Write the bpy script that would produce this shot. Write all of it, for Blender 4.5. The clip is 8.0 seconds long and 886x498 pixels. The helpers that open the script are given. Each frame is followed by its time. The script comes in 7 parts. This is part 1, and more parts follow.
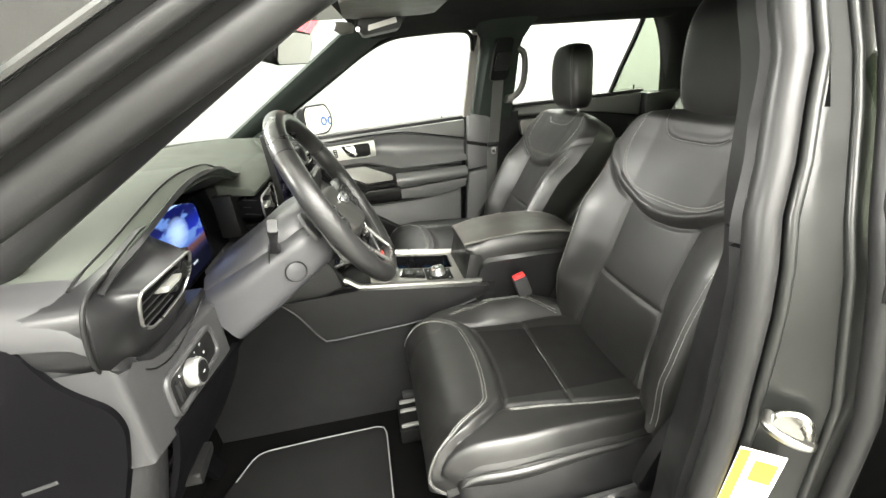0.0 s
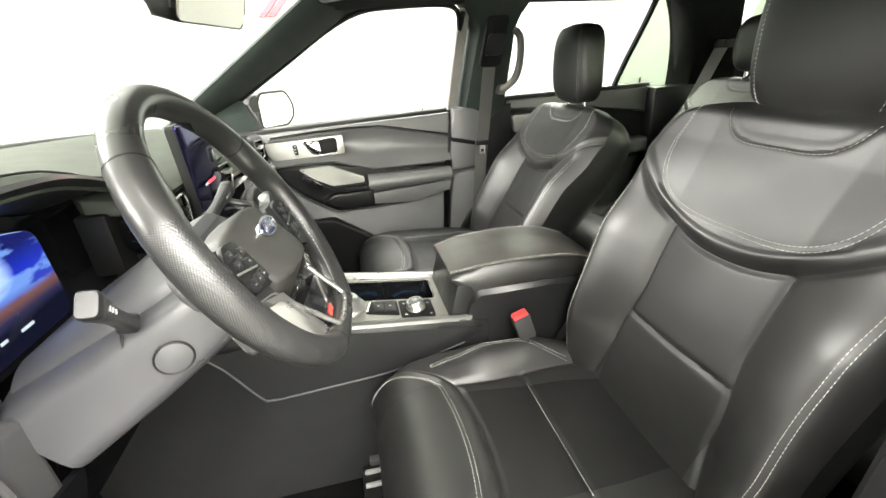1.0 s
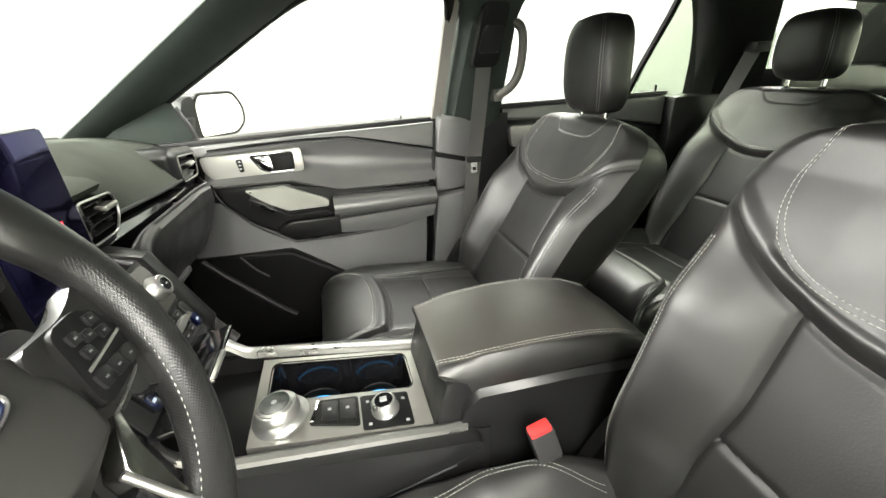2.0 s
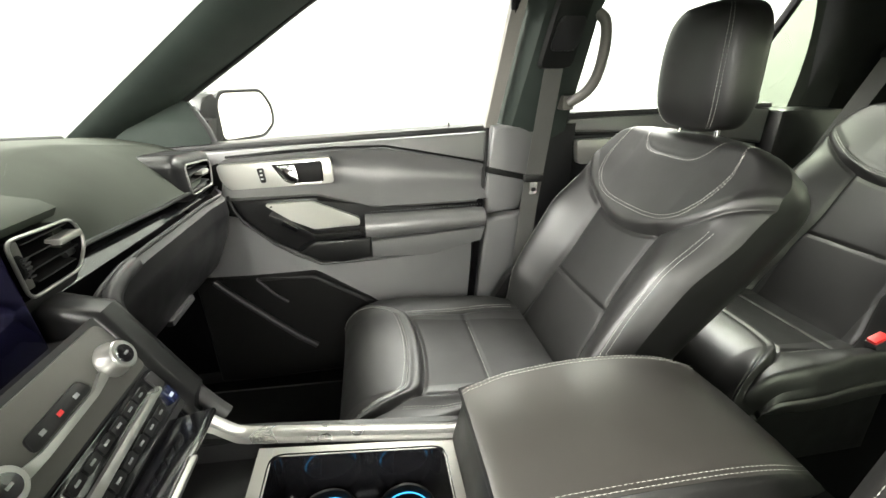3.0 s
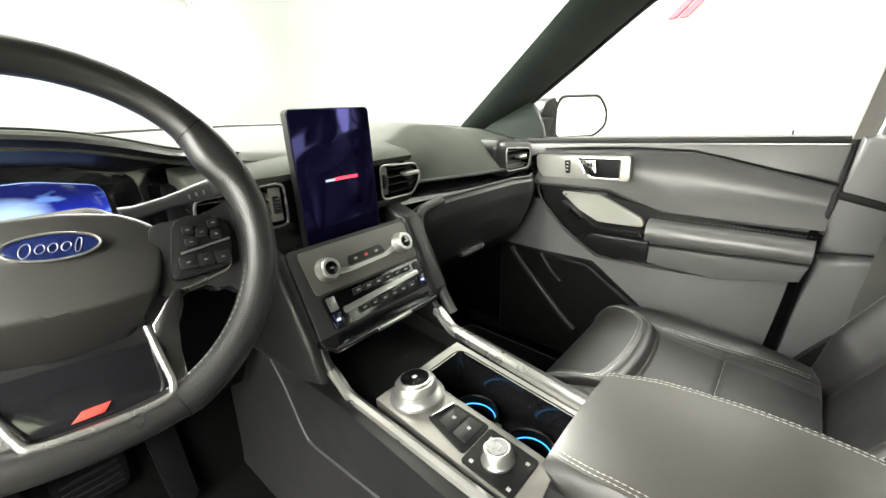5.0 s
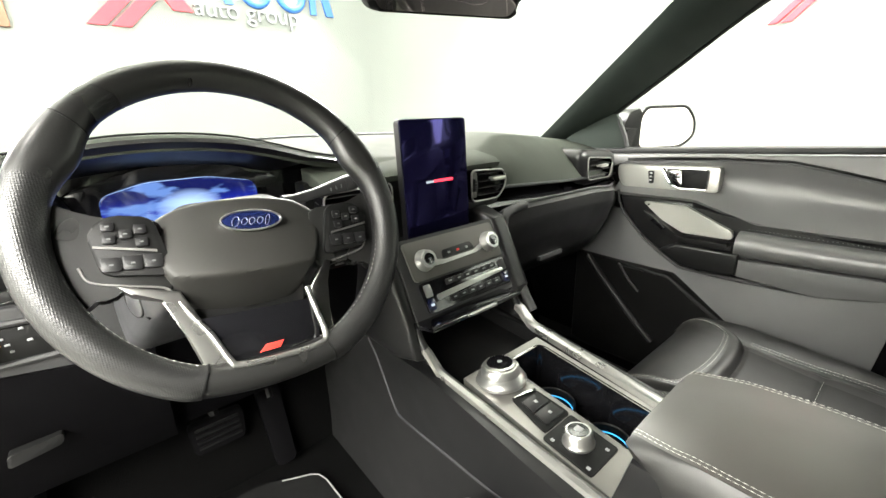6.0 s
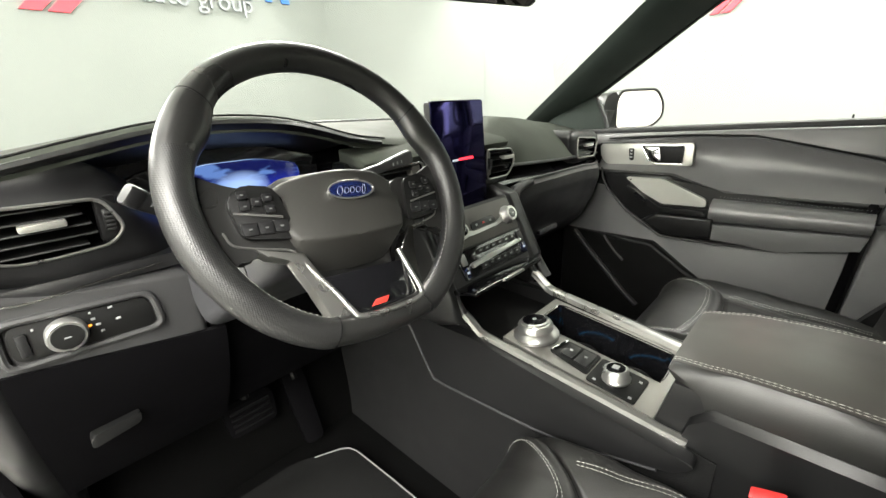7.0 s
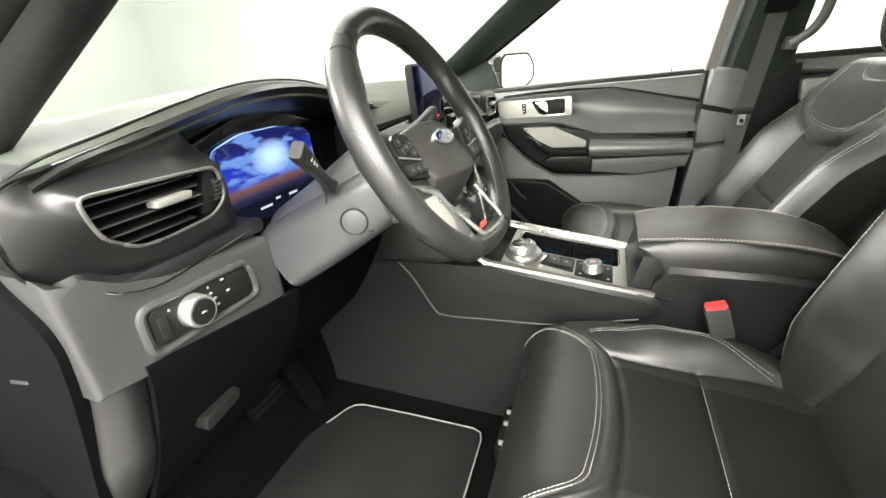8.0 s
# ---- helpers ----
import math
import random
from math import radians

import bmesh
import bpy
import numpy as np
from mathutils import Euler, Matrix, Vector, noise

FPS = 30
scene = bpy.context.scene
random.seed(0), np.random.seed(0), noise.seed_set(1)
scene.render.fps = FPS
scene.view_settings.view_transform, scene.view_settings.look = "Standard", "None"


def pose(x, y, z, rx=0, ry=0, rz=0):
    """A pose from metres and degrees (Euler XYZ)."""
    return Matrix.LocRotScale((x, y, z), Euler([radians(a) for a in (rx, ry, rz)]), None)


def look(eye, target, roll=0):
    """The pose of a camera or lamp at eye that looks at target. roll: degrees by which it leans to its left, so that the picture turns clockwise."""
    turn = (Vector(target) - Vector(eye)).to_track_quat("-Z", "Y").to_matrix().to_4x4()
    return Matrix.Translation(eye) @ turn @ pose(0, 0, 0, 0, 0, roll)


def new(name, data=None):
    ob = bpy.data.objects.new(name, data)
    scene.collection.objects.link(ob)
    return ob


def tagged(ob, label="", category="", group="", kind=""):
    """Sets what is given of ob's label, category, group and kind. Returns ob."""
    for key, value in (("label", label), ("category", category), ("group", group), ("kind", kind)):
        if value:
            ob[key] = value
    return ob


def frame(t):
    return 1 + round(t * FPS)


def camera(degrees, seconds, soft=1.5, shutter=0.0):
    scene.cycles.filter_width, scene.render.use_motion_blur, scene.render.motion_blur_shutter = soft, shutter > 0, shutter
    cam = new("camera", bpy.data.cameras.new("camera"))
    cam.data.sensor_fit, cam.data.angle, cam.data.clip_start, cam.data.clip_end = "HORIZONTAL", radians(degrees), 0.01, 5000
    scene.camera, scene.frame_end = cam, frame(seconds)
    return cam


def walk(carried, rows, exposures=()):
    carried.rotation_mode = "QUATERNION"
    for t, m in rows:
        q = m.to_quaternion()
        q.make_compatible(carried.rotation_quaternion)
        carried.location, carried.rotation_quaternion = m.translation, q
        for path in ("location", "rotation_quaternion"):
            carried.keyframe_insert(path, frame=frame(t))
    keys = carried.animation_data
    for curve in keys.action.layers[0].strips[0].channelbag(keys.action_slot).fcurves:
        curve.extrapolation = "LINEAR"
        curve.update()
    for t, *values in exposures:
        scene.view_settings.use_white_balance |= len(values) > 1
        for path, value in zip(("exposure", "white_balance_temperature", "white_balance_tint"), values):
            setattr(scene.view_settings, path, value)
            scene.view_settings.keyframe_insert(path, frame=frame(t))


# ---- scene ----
import functools

cam = camera(94.6, 8.0)
PATH = [
    (0, (0.274, -1.11, 1.343), (0.549, 0.708, 0.557), -4.9),
    (0.5, (0.286, -1.016, 1.327), (0.6, 0.79, 0.527), -4.3),
    (1, (0.32, -0.852, 1.31), (0.687, 0.938, 0.496), -3.3),
    (1.5, (0.364, -0.707, 1.302), (0.798, 1.067, 0.486), -2.3),
    (1.7, (0.376, -0.649, 1.294), (0.831, 1.127, 0.494), -2.0),
    (2.8, (0.393, -0.362, 1.289), (0.776, 1.438, 0.504), -0.6),
    (3, (0.395, -0.342, 1.286), (0.704, 1.475, 0.507), -0.6),
    (3.5, (0.426, -0.325, 1.282), (0.421, 1.522, 0.517), -1.0),
    (4, (0.498, -0.343, 1.282), (0.066, 1.462, 0.538), -1.4),
    (4.5, (0.569, -0.374, 1.27), (-0.279, 1.291, 0.558), -1.6),
    (5, (0.622, -0.41, 1.25), (-0.609, 1.012, 0.57), -1.6),
    (5.2, (0.637, -0.424, 1.252), (-0.698, 0.905, 0.579), -1.4),
    (6.3, (0.641, -0.527, 1.246), (-0.826, 0.684, 0.628), -1.9),
    (6.5, (0.633, -0.557, 1.244), (-0.807, 0.68, 0.615), -2.0),
    (7, (0.593, -0.633, 1.239), (-0.719, 0.721, 0.571), -2.8),
    (7.5, (0.493, -0.756, 1.238), (-0.585, 0.76, 0.503), -4.0),
    (8, (0.408, -0.89, 1.242), (-0.28, 0.796, 0.416), -4.6),
]
EXPOSURES = [(0.0, 1.69), (1.0, 1.98), (1.7, 1.84), (3.0, 2.02), (5.2, 2.02), (6.4, 1.52), (6.6, 1.37), (7.2, 1.40), (7.7, 1.60), (8.0, 1.80)]
walk(cam, [(t, look(eye, target, roll)) for t, eye, target, roll in PATH], EXPOSURES)

# ---------------------------------------------------------------- light
world = bpy.data.worlds.new("studio_air")
scene.world = world
world.use_nodes = True
world.node_tree.nodes["Background"].inputs[0].default_value = (0.9, 0.95, 1.0, 1)
world.node_tree.nodes["Background"].inputs[1].default_value = 0.05


def area_lamp(name, at, target, sx, sy, watts, colour=(1.0, 0.975, 0.91)):
    data = bpy.data.lights.new(name, "AREA")
    data.shape, data.size, data.size_y = "RECTANGLE", sx, sy
    data.energy, data.color = watts, colour
    ob = new(name, data)
    ob.matrix_world = look(at, target)
    return ob


for lx, left, right in ((-1.3, 10, 10), (0.9, 130, 75), (3.0, 160, 150)):
    for ly, watts in ((-2.1, left), (2.1, right)):
        area_lamp("ceiling_softbox_light", (lx, ly, 3.28), (lx, ly, 0), 1.9, 1.2, watts)
# unseen fill lamp added beyond the open driver's door to brighten the cabin
area_lamp("side_fill_light", (0.9, -3.1, 2.7), (0.7, 0, 1.1), 3.0, 1.2, 120)
# unseen fill lamps added ahead of the car to reach seats through the windscreen
for ly, lz, watts in ((-1.7, 2.45, 100), (1.3, 2.78, 165)):
    area_lamp("front_fill_light", (-3.05, ly, lz), (0.8, 0, 1.1), 2.2, 0.8, watts)

# ---------------------------------------------------------------- materials


def rgb(c):
    return (*c, 1.0) if len(c) == 3 else c


def surface(name, colour, rough=0.5, metal=0.0, grain=0.0, grain_size=0.002, pattern="noise", vary=0.12, vary_size=0.12,
            rough_vary=0.08, specular=0.5, coat=0.0, sheen=0.0):
    """A principled surface with fine relief, a broad drift of tone and a worn, uneven gloss."""
    m = bpy.data.materials.new(name)
    m.use_nodes = True
    n, l = m.node_tree.nodes, m.node_tree.links
    b = n["Principled BSDF"]
    b.inputs["Metallic"].default_value = metal
    b.inputs["Specular IOR Level"].default_value = specular
    b.inputs["Coat Weight"].default_value = coat
    b.inputs["Coat Roughness"].default_value = 0.08
    b.inputs["Sheen Weight"].default_value = sheen
    b.inputs["Sheen Roughness"].default_value = 0.6
    tc = n.new("ShaderNodeTexCoord")
    big = n.new("ShaderNodeTexNoise")
    big.inputs["Scale"].default_value, big.inputs["Detail"].default_value = 1 / vary_size, 5
    l.new(tc.outputs["Object"], big.inputs["Vector"])
    ramp = n.new("ShaderNodeMix")
    ramp.data_type = "RGBA"
    lo = [max(0.0, c * (1 - vary)) for c in colour[:3]]
    hi = [min(1.0, c * (1 + vary)) for c in colour[:3]]
    ramp.inputs[6].default_value, ramp.inputs[7].default_value = rgb(lo), rgb(hi)
    l.new(big.outputs["Fac"], ramp.inputs[0])
    l.new(ramp.outputs[2], b.inputs["Base Color"])
    rr = n.new("ShaderNodeMapRange")
    rr.inputs["To Min"].default_value = max(0.02, rough - rough_vary)
    rr.inputs["To Max"].default_value = min(1.0, rough + rough_vary)
    rr.inputs["From Min"].default_value, rr.inputs["From Max"].default_value = 0.15, 0.85
    mid = n.new("ShaderNodeTexNoise")
    mid.inputs["Scale"].default_value, mid.inputs["Detail"].default_value = 2.5 / vary_size, 1.5
    l.new(tc.outputs["Object"], mid.inputs["Vector"])
    l.new(mid.outputs["Fac"], rr.inputs["Value"])
    l.new(rr.outputs["Result"], b.inputs["Roughness"])
    if grain:
        bump = n.new("ShaderNodeBump")
        bump.inputs["Strength"].default_value, bump.inputs["Distance"].default_value = grain, grain_size * 0.4
        if pattern == "noise":
            tex = n.new("ShaderNodeTexNoise")
            tex.inputs["Scale"].default_value, tex.inputs["Detail"].default_value = 1 / grain_size, 3
            l.new(tc.outputs["Object"], tex.inputs["Vector"])
            l.new(tex.outputs["Fac"], bump.inputs["Height"])
        elif pattern == "cells":
            tex = n.new("ShaderNodeTexVoronoi")
            tex.inputs["Scale"].default_value = 1 / grain_size
            tex.feature, tex.inputs["Smoothness"].default_value = "SMOOTH_F1", 1.0
            l.new(tc.outputs["Object"], tex.inputs["Vector"])
            l.new(tex.outputs["Distance"], bump.inputs["Height"])
        elif pattern == "dots":
            tex = n.new("ShaderNodeTexVoronoi")
            tex.inputs["Scale"].default_value, tex.inputs["Randomness"].default_value = 1 / grain_size, 0.0
            l.new(tc.outputs["Object"], tex.inputs["Vector"])
            l.new(tex.outputs["Distance"], bump.inputs["Height"])
        elif pattern == "weave":
            tex = n.new("ShaderNodeTexWave")
            tex.inputs["Scale"].default_value, tex.inputs["Distortion"].default_value = 0.3 / grain_size, 0.6
            tex.bands_direction = "Z"
            l.new(tc.outputs["Object"], tex.inputs["Vector"])
            l.new(tex.outputs["Fac"], bump.inputs["Height"])
        l.new(bump.outputs["Normal"], b.inputs["Normal"])
    return m


def glow(name, colour, power):
    m = bpy.data.materials.new(name)
    m.use_nodes = True
    b = m.node_tree.nodes["Principled BSDF"]
    b.inputs["Base Color"].default_value = rgb([c * 0.1 for c in colour])
    b.inputs["Roughness"].default_value = 0.3
    b.inputs["Emission Color"].default_value, b.inputs["Emission Strength"].default_value = rgb(colour), power
    return m


LEATHER = surface("black_leather", (0.0070, 0.0069, 0.0065), 0.45, grain=0.16, grain_size=0.0016, vary=0.25, rough_vary=0.07, specular=0.66)
LEATHER_FINE = surface("black_perforated_leather", (0.0052, 0.0051, 0.0049), 0.50, grain=0.2, grain_size=0.0024, vary=0.25, specular=0.36)
WHEEL_LEATHER = surface("worn_wheel_leather", (0.013, 0.013, 0.0126), 0.30, grain=0.06, grain_size=0.0014, vary=0.25, rough_vary=0.08, specular=0.48)
WHEEL_GRIP = surface("perforated_wheel_leather", (0.013, 0.013, 0.013), 0.33, grain=0.4, grain_size=0.0017, pattern="dots", vary=0.25, specular=0.4)
SOFT_PAD = surface("soft_touch_dash", (0.046, 0.051, 0.043), 0.75, grain=0.2, grain_size=0.0013, vary=0.15, specular=0.05)
DOOR_PAD = surface("soft_touch_door", (0.102, 0.102, 0.1025), 0.36, grain=0.1, grain_size=0.0014, vary=0.15, rough_vary=0.06, specular=0.95)
PLASTIC = surface("black_moulded_plastic", (0.008, 0.008, 0.0084), 0.36, grain=0.14, grain_size=0.0011, vary=0.2, specular=0.36)
HUB_PAD = surface("airbag_cover_vinyl", (0.022, 0.0215, 0.020), 0.52, grain=0.15, grain_size=0.0012, vary=0.15, specular=0.22)
DARK_CHROME = surface("satin_dark_chrome", (0.34, 0.335, 0.32), 0.22, metal=1.0, vary=0.08)
FRAME_GREY = surface("pale_grey_frame_trim", (0.17, 0.163, 0.15), 0.5, grain=0.15, grain_size=0.0013, vary=0.12)
TAUPE = surface("grey_beige_plastic", (0.10, 0.097, 0.088), 0.5, grain=0.15, grain_size=0.0013, vary=0.1)
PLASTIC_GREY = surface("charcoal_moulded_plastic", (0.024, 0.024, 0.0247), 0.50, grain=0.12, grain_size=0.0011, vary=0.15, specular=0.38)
COLUMN_GREY = surface("grey_column_plastic", (0.026, 0.026, 0.0286), 0.40, grain=0.12, grain_size=0.0011, vary=0.1, specular=0.5)
DOOR_LOW = surface("grey_moulded_door_plastic", (0.11, 0.11, 0.111), 0.4, grain=0.1, grain_size=0.0013, vary=0.15, specular=0.5)
# black plastic with the shade of footwell and recesses put into its colour
SHADE_BLACK = surface("shade_black_plastic", (0.0018, 0.0017, 0.0021), 0.75, grain=0.1, grain_size=0.0015, vary=0.25, specular=0.04)
PLASTIC_DARK = surface("dull_black_plastic", (0.005, 0.005, 0.005), 0.5, grain=0.15, grain_size=0.0015, vary=0.2, specular=0.2)
PILLAR_TRIM = surface("pillar_trim_cloth", (0.024, 0.031, 0.027), 0.75, grain=0.5, grain_size=0.0013, vary=0.12, specular=0.2)
HEADLINER = surface("headliner_cloth", (0.010, 0.0105, 0.010), 0.95, grain=0.5, grain_size=0.0018, vary=0.15, specular=0.15)
GLOSS = surface("piano_black", (0.006, 0.006, 0.007), 0.10, vary=0.2, rough_vary=0.05, coat=0.5)
SILVER = surface("satin_silver_trim", (0.30, 0.297, 0.285), 0.30, metal=0.85, grain=0.08, grain_size=0.0012, vary=0.08)
SILVER_PLATE = surface("brushed_silver_plate", (0.50, 0.50, 0.47), 0.34, metal=0.7, grain=0.1, grain_size=0.0009, vary=0.07)
SPEAKER = surface("perforated_metal_speaker", (0.42, 0.42, 0.39), 0.45, metal=0.5, grain=0.9, grain_size=0.0022, pattern="cells", vary=0.08)
CONSOLE_PLATE = surface("champagne_satin_plate", (0.21, 0.205, 0.19), 0.34, metal=0.5, grain=0.08, grain_size=0.0009, vary=0.08)
SILVER_DARK = surface("dull_grey_plastic_steps", (0.18, 0.18, 0.175), 0.4, vary=0.1)
CHROME = surface("chrome", (0.86, 0.86, 0.85), 0.10, metal=1.0, vary=0.04, rough_vary=0.04)
STITCH = surface("pale_grey_thread", (0.46, 0.465, 0.43), 0.8, grain=0.4, grain_size=0.0008, vary=0.15)
# footwell carpet: its shade is put into a near black colour
SHADED_CARPET = surface("shaded_black_carpet", (0.0022, 0.0022, 0.0022), 0.95, grain=1.0, grain_size=0.0022, vary=0.35, specular=0.02)
# paler copy of the carpet, painted for the better lit console side
CARPET_SIDE = surface("lit_black_carpet", (0.0075, 0.0075, 0.0077), 0.8, grain=1.0, grain_size=0.002, vary=0.3, specular=0.1)
MAT_CLOTH = surface("black_mat_pile", (0.0075, 0.0075, 0.0075), 0.95, grain=1.0, grain_size=0.0018, vary=0.35, specular=0.04)
BINDING = surface("grey_mat_binding", (0.13, 0.13, 0.127), 0.8, grain=0.5, grain_size=0.001)
RUBBER = surface("rubber_seal", (0.012, 0.012, 0.012), 0.42, grain=0.1, grain_size=0.002, vary=0.25, specular=0.32)
PAINT = surface("dark_metallic_paint", (0.018, 0.0185, 0.018), 0.25, metal=0.3, vary=0.1, rough_vary=0.05, coat=1.0)
PAINT_JAMB = surface("door_jamb_paint", (0.011, 0.0116, 0.011), 0.34, metal=0.1, vary=0.2, rough_vary=0.08, specular=0.3, coat=0.15)
WEBBING = surface("seat_belt_webbing", (0.065, 0.065, 0.062), 0.6, grain=0.7, grain_size=0.0015, pattern="weave", vary=0.1)
RED_BUTTON = surface("red_release_button", (0.62, 0.03, 0.03), 0.4, vary=0.08)
RED_BADGE = surface("red_enamel", (0.60, 0.04, 0.03), 0.3, vary=0.05)
BLUE_BADGE = surface("blue_enamel", (0.005, 0.010, 0.050), 0.2, vary=0.1, coat=0.8)
ICON = surface("white_icon_print", (0.55, 0.56, 0.56), 0.5, vary=0.05)
PANEL_GREY = surface("warm_grey_panel_plastic", (0.085, 0.083, 0.076), 0.46, grain=0.12, grain_size=0.0011, vary=0.1, specular=0.45)
ICON_FAINT = surface("faint_icon_print", (0.11, 0.115, 0.115), 0.5, vary=0.05)
ICON_DIM = surface("grey_icon_print", (0.25, 0.26, 0.26), 0.5, vary=0.05)
BARE_STEEL = surface("zinc_plated_steel", (0.36, 0.355, 0.33), 0.28, metal=1.0, grain=0.2, grain_size=0.002, vary=0.2)
LABEL_WHITE = surface("white_label", (0.72, 0.71, 0.66), 0.5, vary=0.06)
LABEL_YELLOW = surface("yellow_label", (0.80, 0.62, 0.02), 0.45, vary=0.06)
WALL_WHITE = surface("white_painted_wall", (0.80, 0.81, 0.77), 0.6, grain=0.15, grain_size=0.01, vary=0.03, vary_size=0.8)
# the front wall's weaker light is put into this darkened colour
WALL_FRONT = surface("dimmed_green_grey_wall", (0.160, 0.172, 0.160), 0.6, grain=0.15, grain_size=0.01, vary=0.04, vary_size=0.8)
# armrest top made paler: overhead reflection put into the colour
LID_LEATHER = surface("sheen_toned_armrest_vinyl", (0.040, 0.0375, 0.034), 0.38, grain=0.15, grain_size=0.0015, vary=0.15, specular=0.75)
KNOB_METAL = surface("satin_knob_metal", (0.48, 0.48, 0.465), 0.32, metal=0.9, vary=0.06)
# white side wall with lower brightness painted into its colour
WALL_SIDE = surface("dimmed_white_wall", (0.178, 0.191, 0.178), 0.6, grain=0.15, grain_size=0.01, vary=0.03, vary_size=0.8)
ROOM_FLOOR = surface("pale_concrete_tile", (0.24, 0.235, 0.22), 0.45, grain=0.2, grain_size=0.01, vary=0.15, vary_size=0.3)
SIGN_RED = surface("sign_red", (0.62, 0.03, 0.05), 0.45, vary=0.06)
SIGN_BLUE = surface("sign_blue", (0.03, 0.13, 0.42), 0.45, vary=0.06)
SIGN_GREY = surface("sign_grey", (0.20, 0.21, 0.22), 0.5, vary=0.06)
WOOD = surface("brown_wood_board", (0.20, 0.10, 0.06), 0.5, grain=0.3, grain_size=0.01, vary=0.25)
MIRROR = surface("mirror_glass", (0.50, 0.465, 0.445), 0.02, metal=1.0, vary=0.0, rough_vary=0.0)
SCREEN_OFF = surface("dark_screen_glass", (0.003, 0.0028, 0.012), 0.07, vary=0.1, rough_vary=0.04, specular=1.0)
SCREEN_OFF.node_tree.nodes["Principled BSDF"].inputs["Specular Tint"].default_value = (0.30, 0.27, 1.0, 1)
LED_BLUE = glow("blue_ring_light", (0.05, 0.40, 0.85), 0.6)
LED_RED = glow("red_screen_line", (0.9, 0.03, 0.05), 1.2)
LED_WHITE = glow("white_screen_print", (0.8, 0.9, 1.0), 0.22)
LED_ORANGE = glow("orange_pointer", (1.0, 0.35, 0.05), 1.0)


def pane_material(name, tint):
    m = bpy.data.materials.new(name)
    m.use_nodes = True
    n, l = m.node_tree.nodes, m.node_tree.links
    n.remove(n["Principled BSDF"])
    clear, gloss, mix, facing, power, scaled = (n.new(k) for k in ("ShaderNodeBsdfTransparent", "ShaderNodeBsdfGlossy", "ShaderNodeMixShader", "ShaderNodeLayerWeight", "ShaderNodeMath", "ShaderNodeMath"))
    clear.inputs[0].default_value = rgb(tint)
    gloss.inputs["Roughness"].default_value = 0.02
    facing.inputs["Blend"].default_value = 0.5
    power.operation, power.inputs[1].default_value = "POWER", 5
    scaled.operation, scaled.inputs[1].default_value, scaled.inputs[2].default_value = "MULTIPLY_ADD", 0.5, 0.03
    l.new(facing.outputs["Facing"], power.inputs[0])
    l.new(power.outputs[0], scaled.inputs[0])
    l.new(scaled.outputs[0], mix.inputs[0])
    l.new(clear.outputs[0], mix.inputs[1])
    l.new(gloss.outputs[0], mix.inputs[2])
    l.new(mix.outputs[0], n["Material Output"].inputs[0])
    return m


GLASS = pane_material("clear_glass", (0.94, 0.97, 0.95))
GLASS_TINT = pane_material("privacy_glass", (0.42, 0.47, 0.39))

# ---------------------------------------------------------------- mesh tools


def finish(name, bm, mat, angle=38):
    bmesh.ops.recalc_face_normals(bm, faces=bm.faces)
    me = bpy.data.meshes.new(name)
    bm.to_mesh(me)
    bm.free()
    me.materials.append(mat)
    me.polygons.foreach_set("use_smooth", [True] * len(me.polygons))
    me.set_sharp_from_angle(angle=radians(angle))
    return new(name, me)


def part(name, bm, mat, parent, label="", angle=38):
    """Links a bmesh as one mesh under a thing or a part."""
    ob = finish(name, bm, mat, angle)
    ob.parent = parent
    if parent.type == "EMPTY":
        ob.matrix_parent_inverse = Matrix.Translation(-parent.location)
    return tagged(ob, label)


def thing(name, label, category, at=(0, 0, 0), group="", kind=""):
    ob = new(name)
    ob.empty_display_size = 0.05
    ob.location = at
    return tagged(ob, label, category, group, kind)


def solo(name, bm, mat, label, category="", kind="", group="", angle=38):
    return tagged(finish(name, bm, mat, angle), label, category, group, kind)


def box(x0, x1, y0, y1, z0, z1, bevel=0.0, seg=2, bm=None):
    bm = bm or bmesh.new()
    vs = [bm.verts.new((x, y, z)) for x in (x0, x1) for y in (y0, y1) for z in (z0, z1)]
    fs = [bm.faces.new([vs[i] for i in f]) for f in ((0, 1, 3, 2), (4, 6, 7, 5), (0, 4, 5, 1), (2, 3, 7, 6), (0, 2, 6, 4), (1, 5, 7, 3))]
    if bevel:
        bmesh.ops.bevel(bm, geom=list({e for f in fs for e in f.edges}), offset=bevel, segments=seg, profile=0.6, affect="EDGES", clamp_overlap=True)
    return bm


def rounded(pts, r, n=4):
    """A polygon with its corners rounded."""
    out = []
    k = len(pts)
    for i in range(k):
        p, a, b = (Vector(pts[j % k]) for j in (i, i - 1, i + 1))
        da, db = (a - p), (b - p)
        q = min(r, da.length * 0.45, db.length * 0.45)
        s, e = p + da.normalized() * q, p + db.normalized() * q
        for j in range(n + 1):
            t = j / n
            out.append(((1 - t) ** 2 * s + 2 * t * (1 - t) * p + t * t * e)[:])
    return out


AX = {"x": lambda a, p: (a, p[0], p[1]), "y": lambda a, p: (p[0], a, p[1]), "z": lambda a, p: (p[0], p[1], a)}


